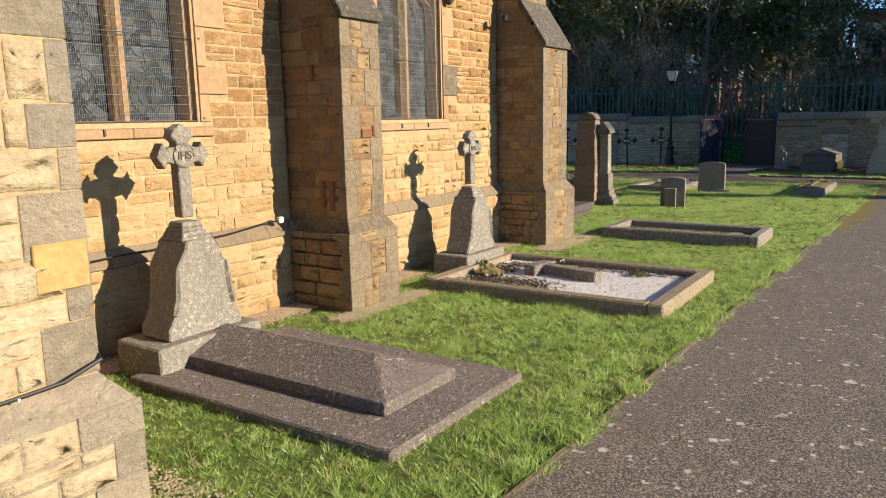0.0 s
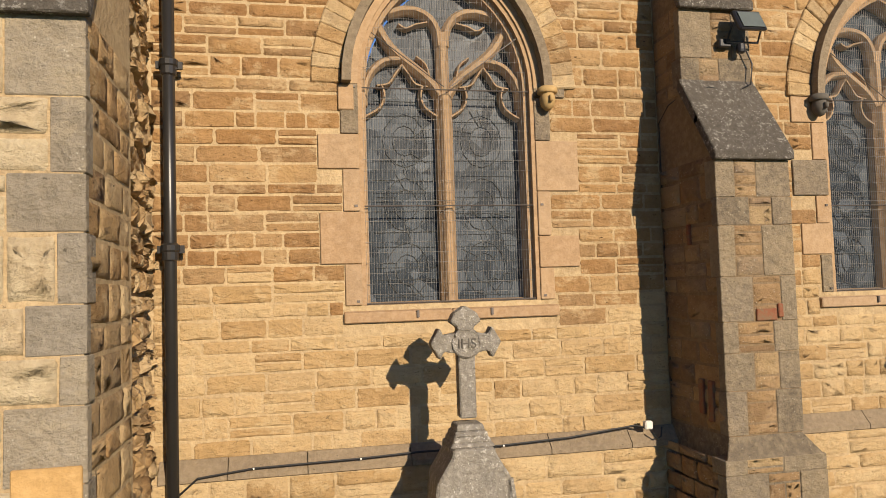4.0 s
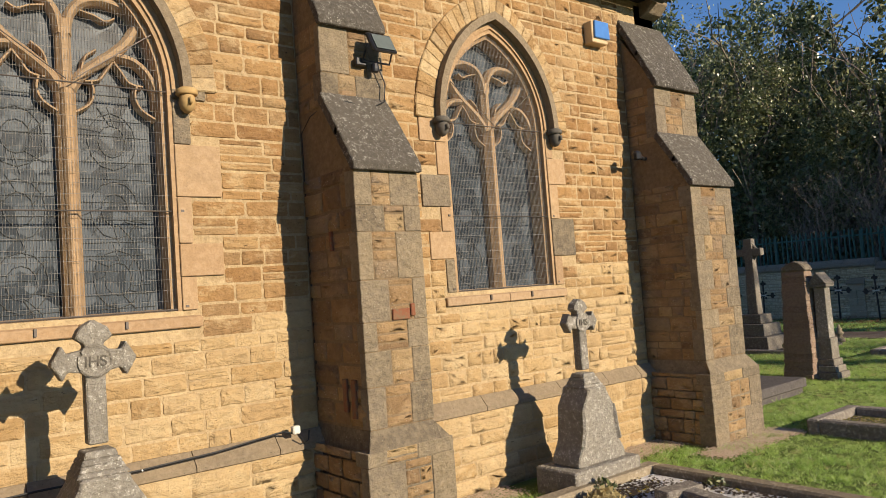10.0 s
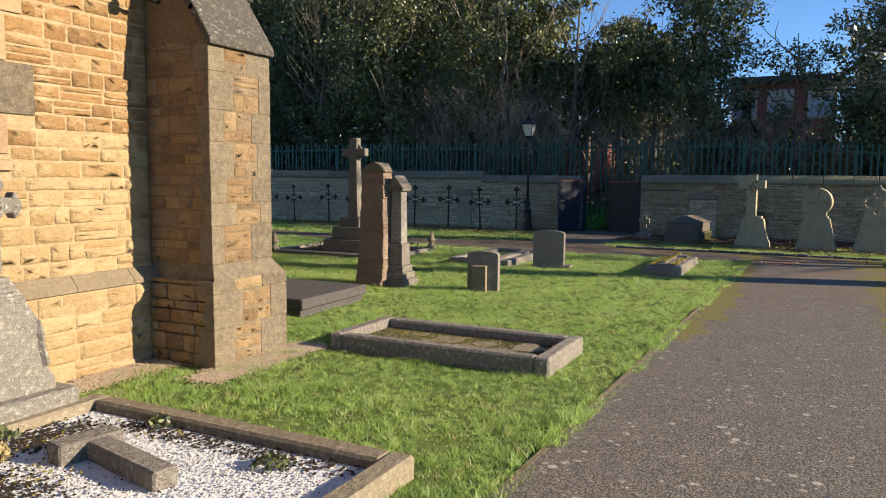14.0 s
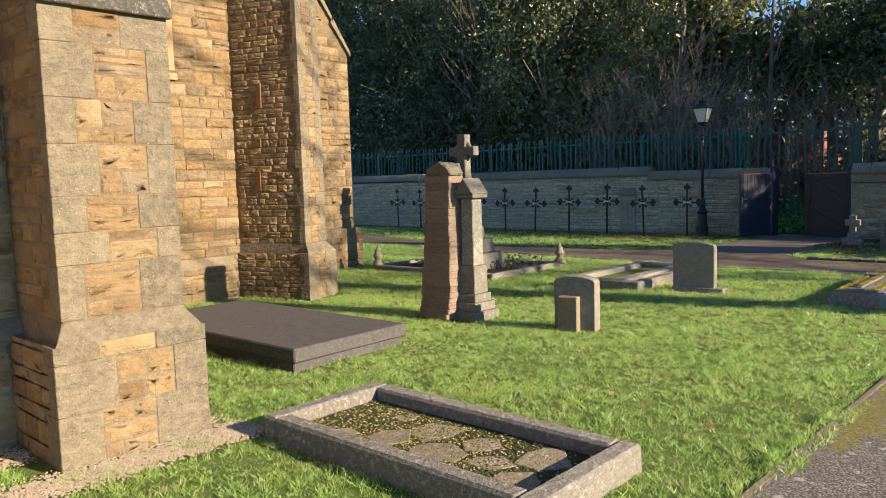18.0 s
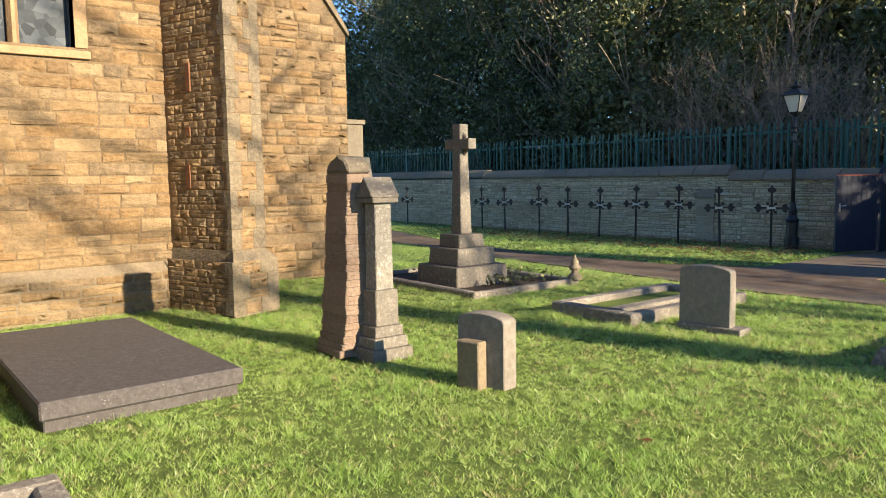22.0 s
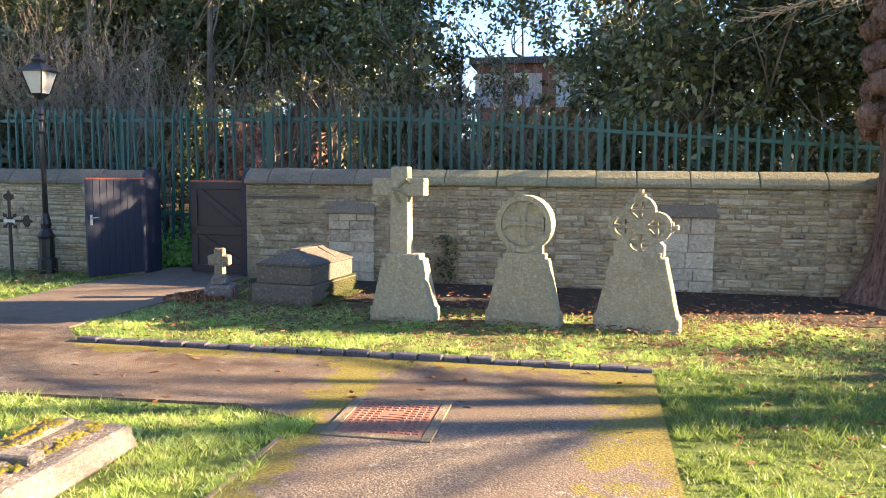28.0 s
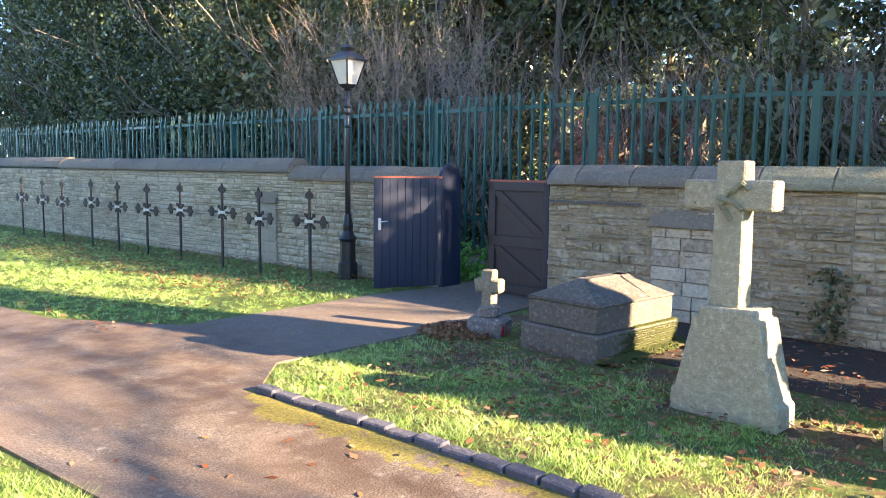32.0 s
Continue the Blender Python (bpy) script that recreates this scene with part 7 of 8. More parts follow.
def evergreen(x, y, h, rad, seed, n, size, label, z0=0.0, low=0.15, mat=None, name="evergreen_tree"):
    t = thing(name, label, "tree", "trees behind the fence", x, y, z0)
    r = random.Random(seed)
    rs = np.random.RandomState(seed)
    bm = bmesh.new()
    tube(bm, [(0, 0, -0.5), (r.uniform(-.1, .1), r.uniform(-.1, .1), h * 0.4), (r.uniform(-.3, .3), r.uniform(-.3, .3), h * 0.85)], [0.035, 0.028, 0.012] if name == "sapling" else [0.06 + rad * 0.06, 0.04 + rad * 0.045, 0.03], 8)
    part("trunk", bm, M_trunk, t)
    for k in range(7):
        bm = bmesh.new()
        z = h * (0.2 + 0.09 * k)
        a = r.uniform(0, 6.28)
        branches(bm, r, (0, 0, z), (math.cos(a), math.sin(a), 0.5), rad * 0.9, 0.02 + 0.012 * rad, 1, 0.6, 0.1, 3, 4)
        part("limb", bm, M_trunk, t)
    cl = max(20, n // 95)
    p = crown_points(rs, (0, 0, h * (0.5 + low / 2)), (rad, rad, h * (0.5 - low / 2)), cl, 95, 0.09 + rad * 0.06, 0.35)
    v, f = quad_leaves(p, size, rs)
    if name != "sapling":
        # coarser shaded foliage deep inside
        q = crown_points(rs, (0, 0, h * (0.5 + low / 2)), (rad * 0.78, rad * 0.78, h * (0.5 - low / 2) * 0.85), max(14, n // 140), 22, 0.12 + rad * 0.06, 0.2)
        v2, f2 = quad_leaves(q, min(0.34, size * 1.8), rs)
        v, f = np.concatenate([v, v2]), np.concatenate([f, f2 + len(v)])
    raw("crown", v, f, mat or M_leaf, t, "", "dense dark leaves")
    return t


trng = random.Random(77)
# a dense belt of evergreens behind the lane
belt = [(32.8, 4.9, 5.6, 1.9, -0.1), (31.8, 7.4, 9.5, 2.4, -0.1), (31.5, 11.0, 12.5, 3.4, -0.1), (32.5, 15.5, 14.5, 3.8, -0.1), (33.0, 20.5, 16.0, 4.2, -0.1), (33.5, 26.0, 17.0, 4.8, -0.1), (36.0, 33.0, 19.0, 5.5, -0.1),
        (35.0, 6.4, 13.0, 2.8, 0.1), (37.5, 2.6, 8.4, 2.2, 0.5), (35.5, 9.8, 15.5, 3.6, -0.1), (37.0, 14.5, 17.0, 4.2, -0.1), (31.3, -2.2, 5.6, 1.7, -0.1), (32.2, -1.6, 12.5, 2.1, 0.1),
        (32.5, -9.4, 10.6, 2.8, -0.1), (31.0, -7.4, 9.0, 2.0, -0.1), (31.5, -13.0, 11.5, 3.4, -0.1), (35.0, -12.5, 13.0, 4.0, -0.1), (33.0, -18.0, 12.0, 4.0, -0.1), (30.7, -3.9, 2.3, 1.3, -0.1), (38.0, 20.0, 19.0, 4.8, 0.0), (41.0, 27.0, 21.0, 5.5, 0.0), (39, 12, 14.0, 3.4, 0.1),
        (32.0, 9.2, 5.2, 2.0, -0.1), (34.5, 3.3, 7.4, 2.2, 0.42), (31.0, 13.4, 5.0, 2.4, -0.1), (42, -3.6, 3.4, 2.6, -0.1), (44.5, 3.2, 5.0, 2.2, -0.1), (34.4, 0.5, 7.6, 2.0, 0.42), (38.0, -4.3, 4.6, 1.3, -0.1), (42.0, 10.5, 10.0, 3.0, -0.1), (41.0, 2.6, 7.0, 2.0, 0.35), (47.0, 1.8, 9.5, 2.6, -0.1), (50.0, 12.0, 13.0, 4.0, -0.1), (31.2, 17.5, 6.0, 2.8, -0.2), (31.6, 21.5, 6.5, 3.0, -0.2), (32.5, 26.5, 7.0, 3.2, -0.2), (33.5, 32.0, 8.0, 3.6, -0.2), (36.0, 39.0, 14.0, 5.0, -0.2), (35.5, -6.2, 4.6, 1.8, -0.1), (40, -7.6, 9.0, 2.4, 0.0), (30.7, -5.4, 2.5, 1.3, -0.1), (33.2, -2.9, 5.4, 0.95, -0.1)]
for i, (x, y, h, rd, low) in enumerate(belt):
    # these crowns take the brighter leaf colour, painted as if sunlit
    yellow = i in (1, 2, 7, 11, 14, 22)
    near = x < 34
    evergreen(x, y, h, rd, 100 + i, int((3300 if near else 1400) * rd * h / 6), 0.122 if near else 0.23, "dense dark evergreen tree on the bank" if not yellow else "olive-green evergreen with sunlight put into its leaf colour", z0=0.2, low=low, mat=M_leafy if yellow else M_leaf)
# dark laurels low behind the fence
for i, (x, y, h) in enumerate(((31.0, 19.5, 3.6), (30.9, 17.2, 3.3), (31.1, 15.0, 3.7), (30.8, 12.8, 3.2), (30.9, 10.4, 3.4), (31.0, 8.2, 3.2), (30.9, 5.9, 3.0), (31.1, 4.6, 3.0), (31.0, 0.2, 2.4), (31.0, -1.9, 2.7), (31.1, -6.9, 3.0), (30.9, -9.2, 3.2), (31.1, -11.6, 3.4), (31.0, -14.0, 3.4))):
    evergreen(x, y, h, 1.45, 260 + i, 3000, 0.115, "low dark laurel behind the fence", z0=0.1, low=-0.25, name="laurel")
evergreen(32.6, 2.3, 3.1, 0.95, 290, 2600, 0.10, "russet-leaved shrub standing behind the fence", z0=0.2, low=0.0, mat=M_copper, name="copper_shrub")
# a far hedge that closes the view, added to block sky glow between trees
for i, y in enumerate((-22, -17, -12, 3.0, 7.0, 11.5, 16, 21, 27, 34)):
    evergreen(54.0 + 1.5 * (i % 2), y, 7.5 + 1.5 * (i % 3), 3.4, 220 + i, 2400, 0.40, "dark evergreen added far off to block the sky glow", z0=1.2, low=-0.2)
# thin-leaved saplings standing against the sky
for i, (x, y, h, rd) in enumerate(((33.0, -4.6, 7.6, 1.5), (33.6, 1.9, 8.5, 1.4), (34.0, 0.4, 9.0, 1.6))):
    evergreen(x, y, h, rd, 160 + i, 2400, 0.12, "thin airy sapling with sparse leaves", z0=0.2, low=0.25, mat=M_leafy, name="sapling")
# bare shrubs and saplings behind the fence
for i, (x, y, h) in enumerate(((29.9, 4.2, 4.2), (30.0, 6.4, 4.6), (30.2, 5.3, 5.0), (30.1, -0.4, 3.6), (30.0, -2.0, 3.4), (30.3, -4.6, 3.4), (30.0, 9.5, 3.2), (30.4, -6.4, 2.6), (30.2, 7.6, 4.6), (30.6, 3.2, 4.4), (30.6, -3.2, 4.0))):
    s = thing("bare_shrub", "leafless brown shrub behind the fence", "shrub", "bare shrubs", x, y, 0.2)
    r = random.Random(500 + i)
    for k in range(11):
        bm = bmesh.new()
        a = r.uniform(0, 6.28)
        branches(bm, r, (0.2 * math.cos(a), 0.2 * math.sin(a), 0), (0.45 * math.cos(a), 0.6 * math.sin(a), 1), h * 0.5, 0.016, 3, 0.75, 0.10, 3, 4)
        part("stem", bm, M_twig, s)
for i, (x, y, h) in enumerate(((30.6, 12.6, 9.0), (31.0, 14.2, 10.5), (30.8, 10.6, 8.0), (32.6, 8.8, 10.5), (32.2, 6.2, 9.5), (33.2, 3.4, 9.0), (34.0, 17.6, 12.5))):
    s = thing("bare_tree", "slender leafless tree with thin branches", "tree", "bare trees", x, y, 0.2)
    r = random.Random(600 + i)
    bm = bmesh.new()
    pts = [(0, 0, -0.3), (r.uniform(-.2, .2), r.uniform(-.2, .2), h * 0.35), (r.uniform(-.4, .4), r.uniform(-.4, .4), h * 0.7), (r.uniform(-.5, .5), r.uniform(-.5, .5), h)]
    tube(bm, pts, [0.13, 0.10, 0.06, 0.015], 7)
    part("trunk", bm, M_trunk, s)
    for k in range(9):
        bm = bmesh.new()
        z = h * (0.35 + 0.065 * k)
        a = r.uniform(0, 6.28)
        t = z / h
        branches(bm, r, (pts[2][0] * t, pts[2][1] * t, z), (math.cos(a), math.sin(a), 0.9), h * 0.22, 0.03, 2, 0.7, 0.15, 3, 4)
        part("branch", bm, M_twig, s)

# the big red-barked tree by the wall
big = thing("old_tree", "old red-barked tree with burrs on its thick trunk", "tree", "", 25.78, -10.44)
bm = bmesh.new()
R = random.Random(9)
rings, seg = [], 64
prof = [(-0.2, 1.02), (-0.05, 0.92), (0.1, 0.80), (0.35, 0.68), (0.7, 0.60), (1.2, 0.56), (1.8, 0.55), (2.2, 0.58), (2.5, 0.64), (3.0, 0.67), (3.5, 0.66), (4.2, 0.60), (5.2, 0.50), (6.5, 0.38), (8.0, 0.24)]
zz = [-0.2 + 0.1 * k for k in range(83)]
for z in zz:
    rr = float(np.interp(z, [q[0] for q in prof], [q[1] for q in prof])) * 0.93
    ring = []
    for i in range(seg):
        a = 2 * math.pi * i / seg
        q = rr * (1 + 0.16 * max(0.0, 1 - z / 0.9) * math.sin(5 * a + 0.8) + 0.05 * math.sin(7 * a + 0.6 * z) + 0.05 * math.sin(13 * a - z) + (0.16 if z > 1.9 and z < 3.6 else 0.05) * noise.noise(Vector((2.2 * math.cos(a), 2.2 * math.sin(a), z * 2.0))) + 0.10 * noise.noise(Vector((6 * math.cos(a), 6 * math.sin(a), z * 1.1))) + 0.05 * noise.noise(Vector((15 * math.cos(a), 15 * math.sin(a), z * 3.5))))
        ring.append(bm.verts.new((q * math.cos(a) + 0.05 * z * 0.6, q * math.sin(a) - 0.02 * z, z)))
    rings.append(ring)
for a, b in zip(rings, rings[1:]):
    for i in range(seg):
        bm.faces.new((a[i], a[(i + 1) % seg], b[(i + 1) % seg], b[i]))
part("trunk", bm, M_bark, big, "fluted red-brown trunk", smooth=True)
for z, a in ((2.40, 1.0), (2.48, 1.6), (2.38, 2.2), (2.55, 2.8), (2.85, 1.25), (2.90, 1.9), (2.80, 2.5), (3.20, 0.95), (3.25, 1.6), (3.30, 2.2), (3.15, 2.85), (3.65, 1.3), (3.70, 1.9), (3.60, 2.5), (4.05, 1.6), (4.1, 2.3)):
    bm = bmesh.new()
    bmesh.ops.create_icosphere(bm, subdivisions=4, radius=R.uniform(0.16, 0.25))
    for v in bm.verts:
        v.co *= 1 + 0.35 * noise.noise(v.co * 5 + Vector((z * 9, a, 0))) + 0.22 * noise.noise(v.co * 14 + Vector((a, z, 3))) + 0.10 * noise.noise(v.co * 34)
        v.co.z *= 0.9
        v.co += Vector((0.70 * math.cos(a) + 0.03 * z, 0.70 * math.sin(a) - 0.02 * z, z))
    part("burr", bm, M_bark, big, "knobbly burr", smooth=True)
def twig(bm, start, a, length, radius, depth):
    """A thin bough that droops, wavers and turns up at its tip."""
    p, d = Vector(start), Vector((math.cos(a), math.sin(a), R.uniform(-0.1, 0.35)))
    pts, rad = [p.copy()], [radius]
    bend = R.uniform(-0.25, 0.25)
    for i in range(9):
        d = (d + Vector((-d.y, d.x, 0)) * bend * 0.35 + Vector((R.uniform(-1, 1), R.uniform(-1, 1), R.uniform(-1, 1))) * 0.20 + Vector((0, 0, -0.09 if i < 6 else 0.16))).normalized()
        p = p + d * length / 9
        pts.append(p.copy())
        rad.append(max(0.0035, radius * (1 - 0.085 * (i + 1))))
    tube(bm, pts, rad, 4)
    if depth:
        for k in range(5):
            twig(bm, pts[R.randrange(2, 9)], a + R.uniform(-1.1, 1.1), length * R.uniform(0.28, 0.5), radius * 0.5, depth - 1)


for k in range(10):
    bm = bmesh.new()
    a = R.uniform(1.3, 2.7)
    twig(bm, (0.3 * math.cos(a) + 0.12, 0.3 * math.sin(a), R.uniform(4.3, 6.6)), a, R.uniform(3.0, 5.5), 0.015, 2)
    part("branch", bm, M_paletwig, big, "long bare drooping branch")
for k in range(22):
    bm = bmesh.new()
    a = R.uniform(1.2, 5.0)
    twig(bm, (0.3 * math.cos(a) + 0.12, 0.3 * math.sin(a), R.uniform(4.0, 7.5)), a, R.uniform(1.2, 2.6), 0.012, 2)
    part("branch", bm, M_paletwig, big, "thin bare drooping branch")
# tall bare trees out of view, added for their shadows; the first's crosses the path
for i, (x, y, h, rd) in enumerate(((20.15, -16.5, 13, 0.44), (24.3, -22.5, 12, 0.20), (32.0, -24.0, 14, 0.25), (23.7, -18.3, 10, 0.15))):
    s = thing("bare_tree", "tall leafless tree out of view south of the path", "tree", "bare trees", x, y)
    r = random.Random(700 + i)
    bm = bmesh.new()
    tube(bm, [(0, 0, -0.2), (0.1, 0, h * 0.3), (0.1, 0.2, h * 0.6), (0.2, 0.1, h)], [rd, rd * 0.85, rd * 0.6, 0.05], 10)
    part("trunk", bm, M_trunk, s)
    for k in range(18 if i in (0, 3) else 9):
        bm = bmesh.new()
        a = 2.4 * k + r.uniform(-0.4, 0.4)
        branches(bm, r, (0.1, 0.1, h * ((0.26 if i == 3 else 0.46) + (0.038 if i == 3 else 0.026 if i == 0 else 0.05) * k)), (math.cos(a), math.sin(a), 0.45), h * (0.30 if i == 0 else 0.17 if i == 3 else 0.27), 0.05, 4 if i in (0, 3) else 3, 0.7, 0.06, 3, 4)
        part("branch", bm, M_twig, s)

# an unseen bush, added south of the path to shade the verge
evergreen(24.4, -20.0, 5.4, 2.4, 190, 7000, 0.14, "unseen evergreen bush added to shade the verge", low=-0.1, name="evergreen_bush")
# green ground cover seen through the gate
ivy = tagged(new("ground_cover"), "bright green leafy plants beside the lane", "plants", kind="stuff")
rs = np.random.RandomState(5)
p = np.stack([rs.uniform(29.2, 30.4, 2600), rs.uniform(-1.6, 2.6, 2600), rs.uniform(0.0, 1.0, 2600)], 1)
p[:, 2] *= 0.35 + 0.65 * (p[:, 0] - 29.2) / 1.2
v, f = quad_leaves(p, 0.11, rs)
raw("leaves", v, f, M_ivy, ivy)
p = np.stack([rs.uniform(27.05, 27.6, 1500), rs.uniform(-1.0, 1.8, 1500), rs.uniform(0.0, 0.6, 1500)], 1)
p[:, 2] *= 0.3 + 0.7 * (p[:, 0] - 27.05) / 0.55
v, f = quad_leaves(p, 0.10, rs)
raw("leaves", v, f, M_ivy, ivy)

# brick houses beyond
def house(x, y0, y1, z0, z1, label, wins, flat=True):
    hs = thing("house", label, "house", "houses on the hill", x, (y0 + y1) / 2, 0)
    w = (y1 - y0) / 2
    bm = bmesh.new()
    box(bm, 0, 8, -w, w, 0, z1)
    part("wall", bm, M_brick, hs, "red brick wall")
    bm = bmesh.new()
    if flat:
        box(bm, -0.5, 8.4, -w - 0.4, w + 0.4, z1, z1 + 0.35)
    else:
        prism(bm, [(-0.5, z1 - 0.1), (8.5, z1 - 0.1), (4, z1 + 3.4)], "y", -w - 0.4, w + 0.4)
    part("roof", bm, M_roofdark, hs, "dark roof")
    for yy, zz, ww, hh in wins:
        bm = bmesh.new()
        box(bm, -0.06, 0.05, yy - ww / 2, yy + ww / 2, zz, zz + hh)
        wn = part("window", bm, M_render, hs, "pale framed window")
        bm = bmesh.new()
        box(bm, -0.08, -0.061, yy - ww / 2 + 0.1, yy + ww / 2 - 0.1, zz + 0.1, zz + hh * 0.55)
        part("pane", bm, M_houseglass, wn)
    return hs


house(58, -6.3, -0.1, 3, 8.0, "two-storey red brick house with pale panels", ((-2.2, 5.6, 1.6, 1.9), (0.2, 5.6, 1.6, 1.9), (2.4, 5.6, 1.6, 1.9), (-1.6, 2.6, 1.5, 1.6), (1.6, 2.6, 1.5, 1.6)))
house(46, 5.9, 8.7, 2, 3.8, "low red brick outbuilding behind the shrubs", ())
# ---------- lawn, gravel, leaves ----------
def inside(poly, x, y):
    c = np.zeros(len(x), bool)
    px, py = np.array(poly).T
    j = len(poly) - 1
    for i in range(len(poly)):
        m = ((py[i] > y) != (py[j] > y)) & (x < (px[j] - px[i]) * (y - py[i]) / (py[j] - py[i] + 1e-12) + px[i])
        c ^= m
        j = i
    return c


KEEP_OUT = [(0.15, 1.15, -2.6, -1.5), (-6, 0.98, -1.7, 0.5), (2.2, 3.7, -3.06, -0.74), (2.33, 3.27, -0.95, -0.4), (5.66, 7.46, -3.42, -0.86), (6.40, 7.3, -0.95, -0.45), (9.76, 10.78, -3.42, -1.22), (10.86, 12.28, -0.03, 2.87),
            (4.4, 5.26, -0.9, 0), (8.5, 9.6, -0.9, 0.2), (13.4, 13.95, 0.1, 1.0), (16.6, 18.9, -0.36, 0.86), (16.8, 19.06, -3.37, -2.71), (16.5, 18.6, 2.2, 5.05), (13.45, 14.2, 3.1, 4.4),
            (23.2, 23.5, -7.1, -3.6), (23.8, 25.3, -2.75, -1.8), (24.2, 24.5, -1.3, -0.95)]


def blades(name, poly, n, h, w, seed, mat, thin=None, patch=1.0, bent=True):
    rs = np.random.RandomState(seed)
    px, py = np.array(poly).T
    m = n // 11 + 1
    gx, gy = np.repeat(rs.uniform(px.min(), px.max(), m), 11)[:n], np.repeat(rs.uniform(py.min(), py.max(), m), 11)[:n]
    far, turn = np.abs(rs.normal(size=n)) * 0.022, rs.uniform(0, 6.283, n)
    x, y = gx + far * np.cos(turn), gy + far * np.sin(turn)
    tall = np.repeat(rs.uniform(0.55, 1.35, m), 11)[:n]
    ok = inside(poly, x, y)
    for a, b, c, d in KEEP_OUT:
        ok &= ~((x > a) & (x < b) & (y > c) & (y < d))
    if thin is not None:
        ok &= rs.uniform(0, 1, n) < thin(x, y)
    x, y, turn, tall = x[ok], y[ok], turn[ok], tall[ok]
    m = len(x)
    wave = 0.70 + 0.40 * np.sin(x * 2.3 + np.sin(y * 3.1) * 1.7) * np.sin(y * 2.7 + np.sin(x * 1.9)) + 0.22 * np.sin(x * 9 + y * 7) + 0.35 * np.sin(x * 27 + 3 * np.sin(y * 11)) * np.sin(y * 23 + 3 * np.sin(x * 13))
    hh = h * rs.uniform(0.5, 1.25, m) * tall * np.clip(wave, 0.35, 1.6) * patch
    a = rs.uniform(0, 6.283, m)
    b = turn + rs.normal(size=m) * 0.9
    lean = hh * rs.uniform(0.3, 1.5, m)
    ww = w * rs.uniform(0.6, 1.4, m)
    z0 = np.full(m, -0.022)
    p0 = np.stack([x - np.cos(a) * ww, y - np.sin(a) * ww, z0], 1)
    p1 = np.stack([x + np.cos(a) * ww, y + np.sin(a) * ww, z0], 1)
    mx, my = x + np.cos(b) * lean * 0.35, y + np.sin(b) * lean * 0.35
    p2 = np.stack([mx + np.cos(a) * ww * 0.75, my + np.sin(a) * ww * 0.75, z0 + hh * 0.62], 1)
    p3 = np.stack([mx - np.cos(a) * ww * 0.75, my - np.sin(a) * ww * 0.75, z0 + hh * 0.62], 1)
    p4 = np.stack([x + np.cos(b) * lean, y + np.sin(b) * lean, z0 + hh], 1)
    if not bent:
        v = np.stack([p0, p1, p4], 1).reshape(-1, 3)
        return raw(name, v, np.arange(3 * m).reshape(m, 3), mat, None, "stuff", "short uneven winter grass")
    v = np.stack([p0, p1, p2, p3, p4], 1).reshape(-1, 3)
    o = 5 * np.arange(m)[:, None]
    f = np.concatenate([o + (0, 1, 2), o + (0, 2, 3), o + (3, 2, 4)])
    return raw(name, v, f, mat, None, "stuff", "short uneven winter grass")


EDGE = [(0.9, -3.745), (2.0, -3.77), (9.45, -3.97), (16, -4.12), (19.7, -4.16)]
LAWN = [(1.1, -3.72), (2.0, -3.74), (9.45, -3.93), (16, -4.08), (19.65, -4.12), (19.9, -3.6), (19.7, 0.2), (19.95, 2.4), (20.1, 6.0), (20.6, 10), (17, 10), (14.5, 6), (14.1, 4.4), (9.4, 4.3), (9.4, -0.05), (0.9, -0.08), (0.9, -2.4), (0.6, -3.7)]
near_church = [p for p in [(0.6, -3.7), (2.0, -3.74), (9.45, -3.93), (14.5, -4.04), (14.5, 4.3), (9.4, 4.3), (9.4, -0.05), (0.9, -0.08), (0.9, -2.4)]]


def off_wall(x, y):
    """Thinner beside the church, where gravel lies."""
    return np.where(x < 9.5, np.clip((-0.28 - y) / 0.25, 0, 1), 1.0)


blades("lawn_grass", near_church, 620000, 0.052, 0.0026, 1, M_grass, off_wall, bent=False)
blades("lawn_grass", [(14.5, -4.04), (19.65, -4.12), (19.9, -3.6), (19.7, 0.2), (19.95, 2.4), (20.1, 6.0), (20.6, 10), (17, 10), (14.5, 5.5)], 340000, 0.060, 0.0029, 2, M_grass, bent=False)
blades("verge_grass", [(21.6, -6.6), (21.55, -1.2), (22.1, -0.65), (24.2, -0.8), (26.2, -0.85), (26.2, -3.0), (24.8, -3.2), (24.5, -9.0), (21.6, -9.0)], 190000, 0.055, 0.0042, 3, M_grass, bent=False, thin=
       lambda x, y: np.clip((24.2 - x) / 0.8, 0.03, 1) * np.clip(0.78 + 0.5 * np.sin(x * 2.9 + 1.3 * np.sin(y * 1.7)) * np.sin(y * 2.3 + x) - (x - 21.6) * 0.10, 0.2, 1))
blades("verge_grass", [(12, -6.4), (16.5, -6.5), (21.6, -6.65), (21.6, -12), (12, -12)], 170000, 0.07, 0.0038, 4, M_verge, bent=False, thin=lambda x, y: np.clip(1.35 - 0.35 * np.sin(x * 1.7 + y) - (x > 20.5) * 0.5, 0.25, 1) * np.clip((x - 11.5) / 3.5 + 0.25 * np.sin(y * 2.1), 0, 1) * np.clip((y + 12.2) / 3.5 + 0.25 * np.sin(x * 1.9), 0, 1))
blades("far_grass", [(22.45, 1.4), (25.1, 1.35), (26.2, 1.2), (26.2, 20), (24.9, 20), (22.1, 10), (21.4, 6.0), (21.7, 2.75)], 80000, 0.07, 0.0055, 5, M_grass, bent=False, thin=lambda x, y: np.clip(1.15 - (x - 23.6) * 0.5, 0.12, 1))
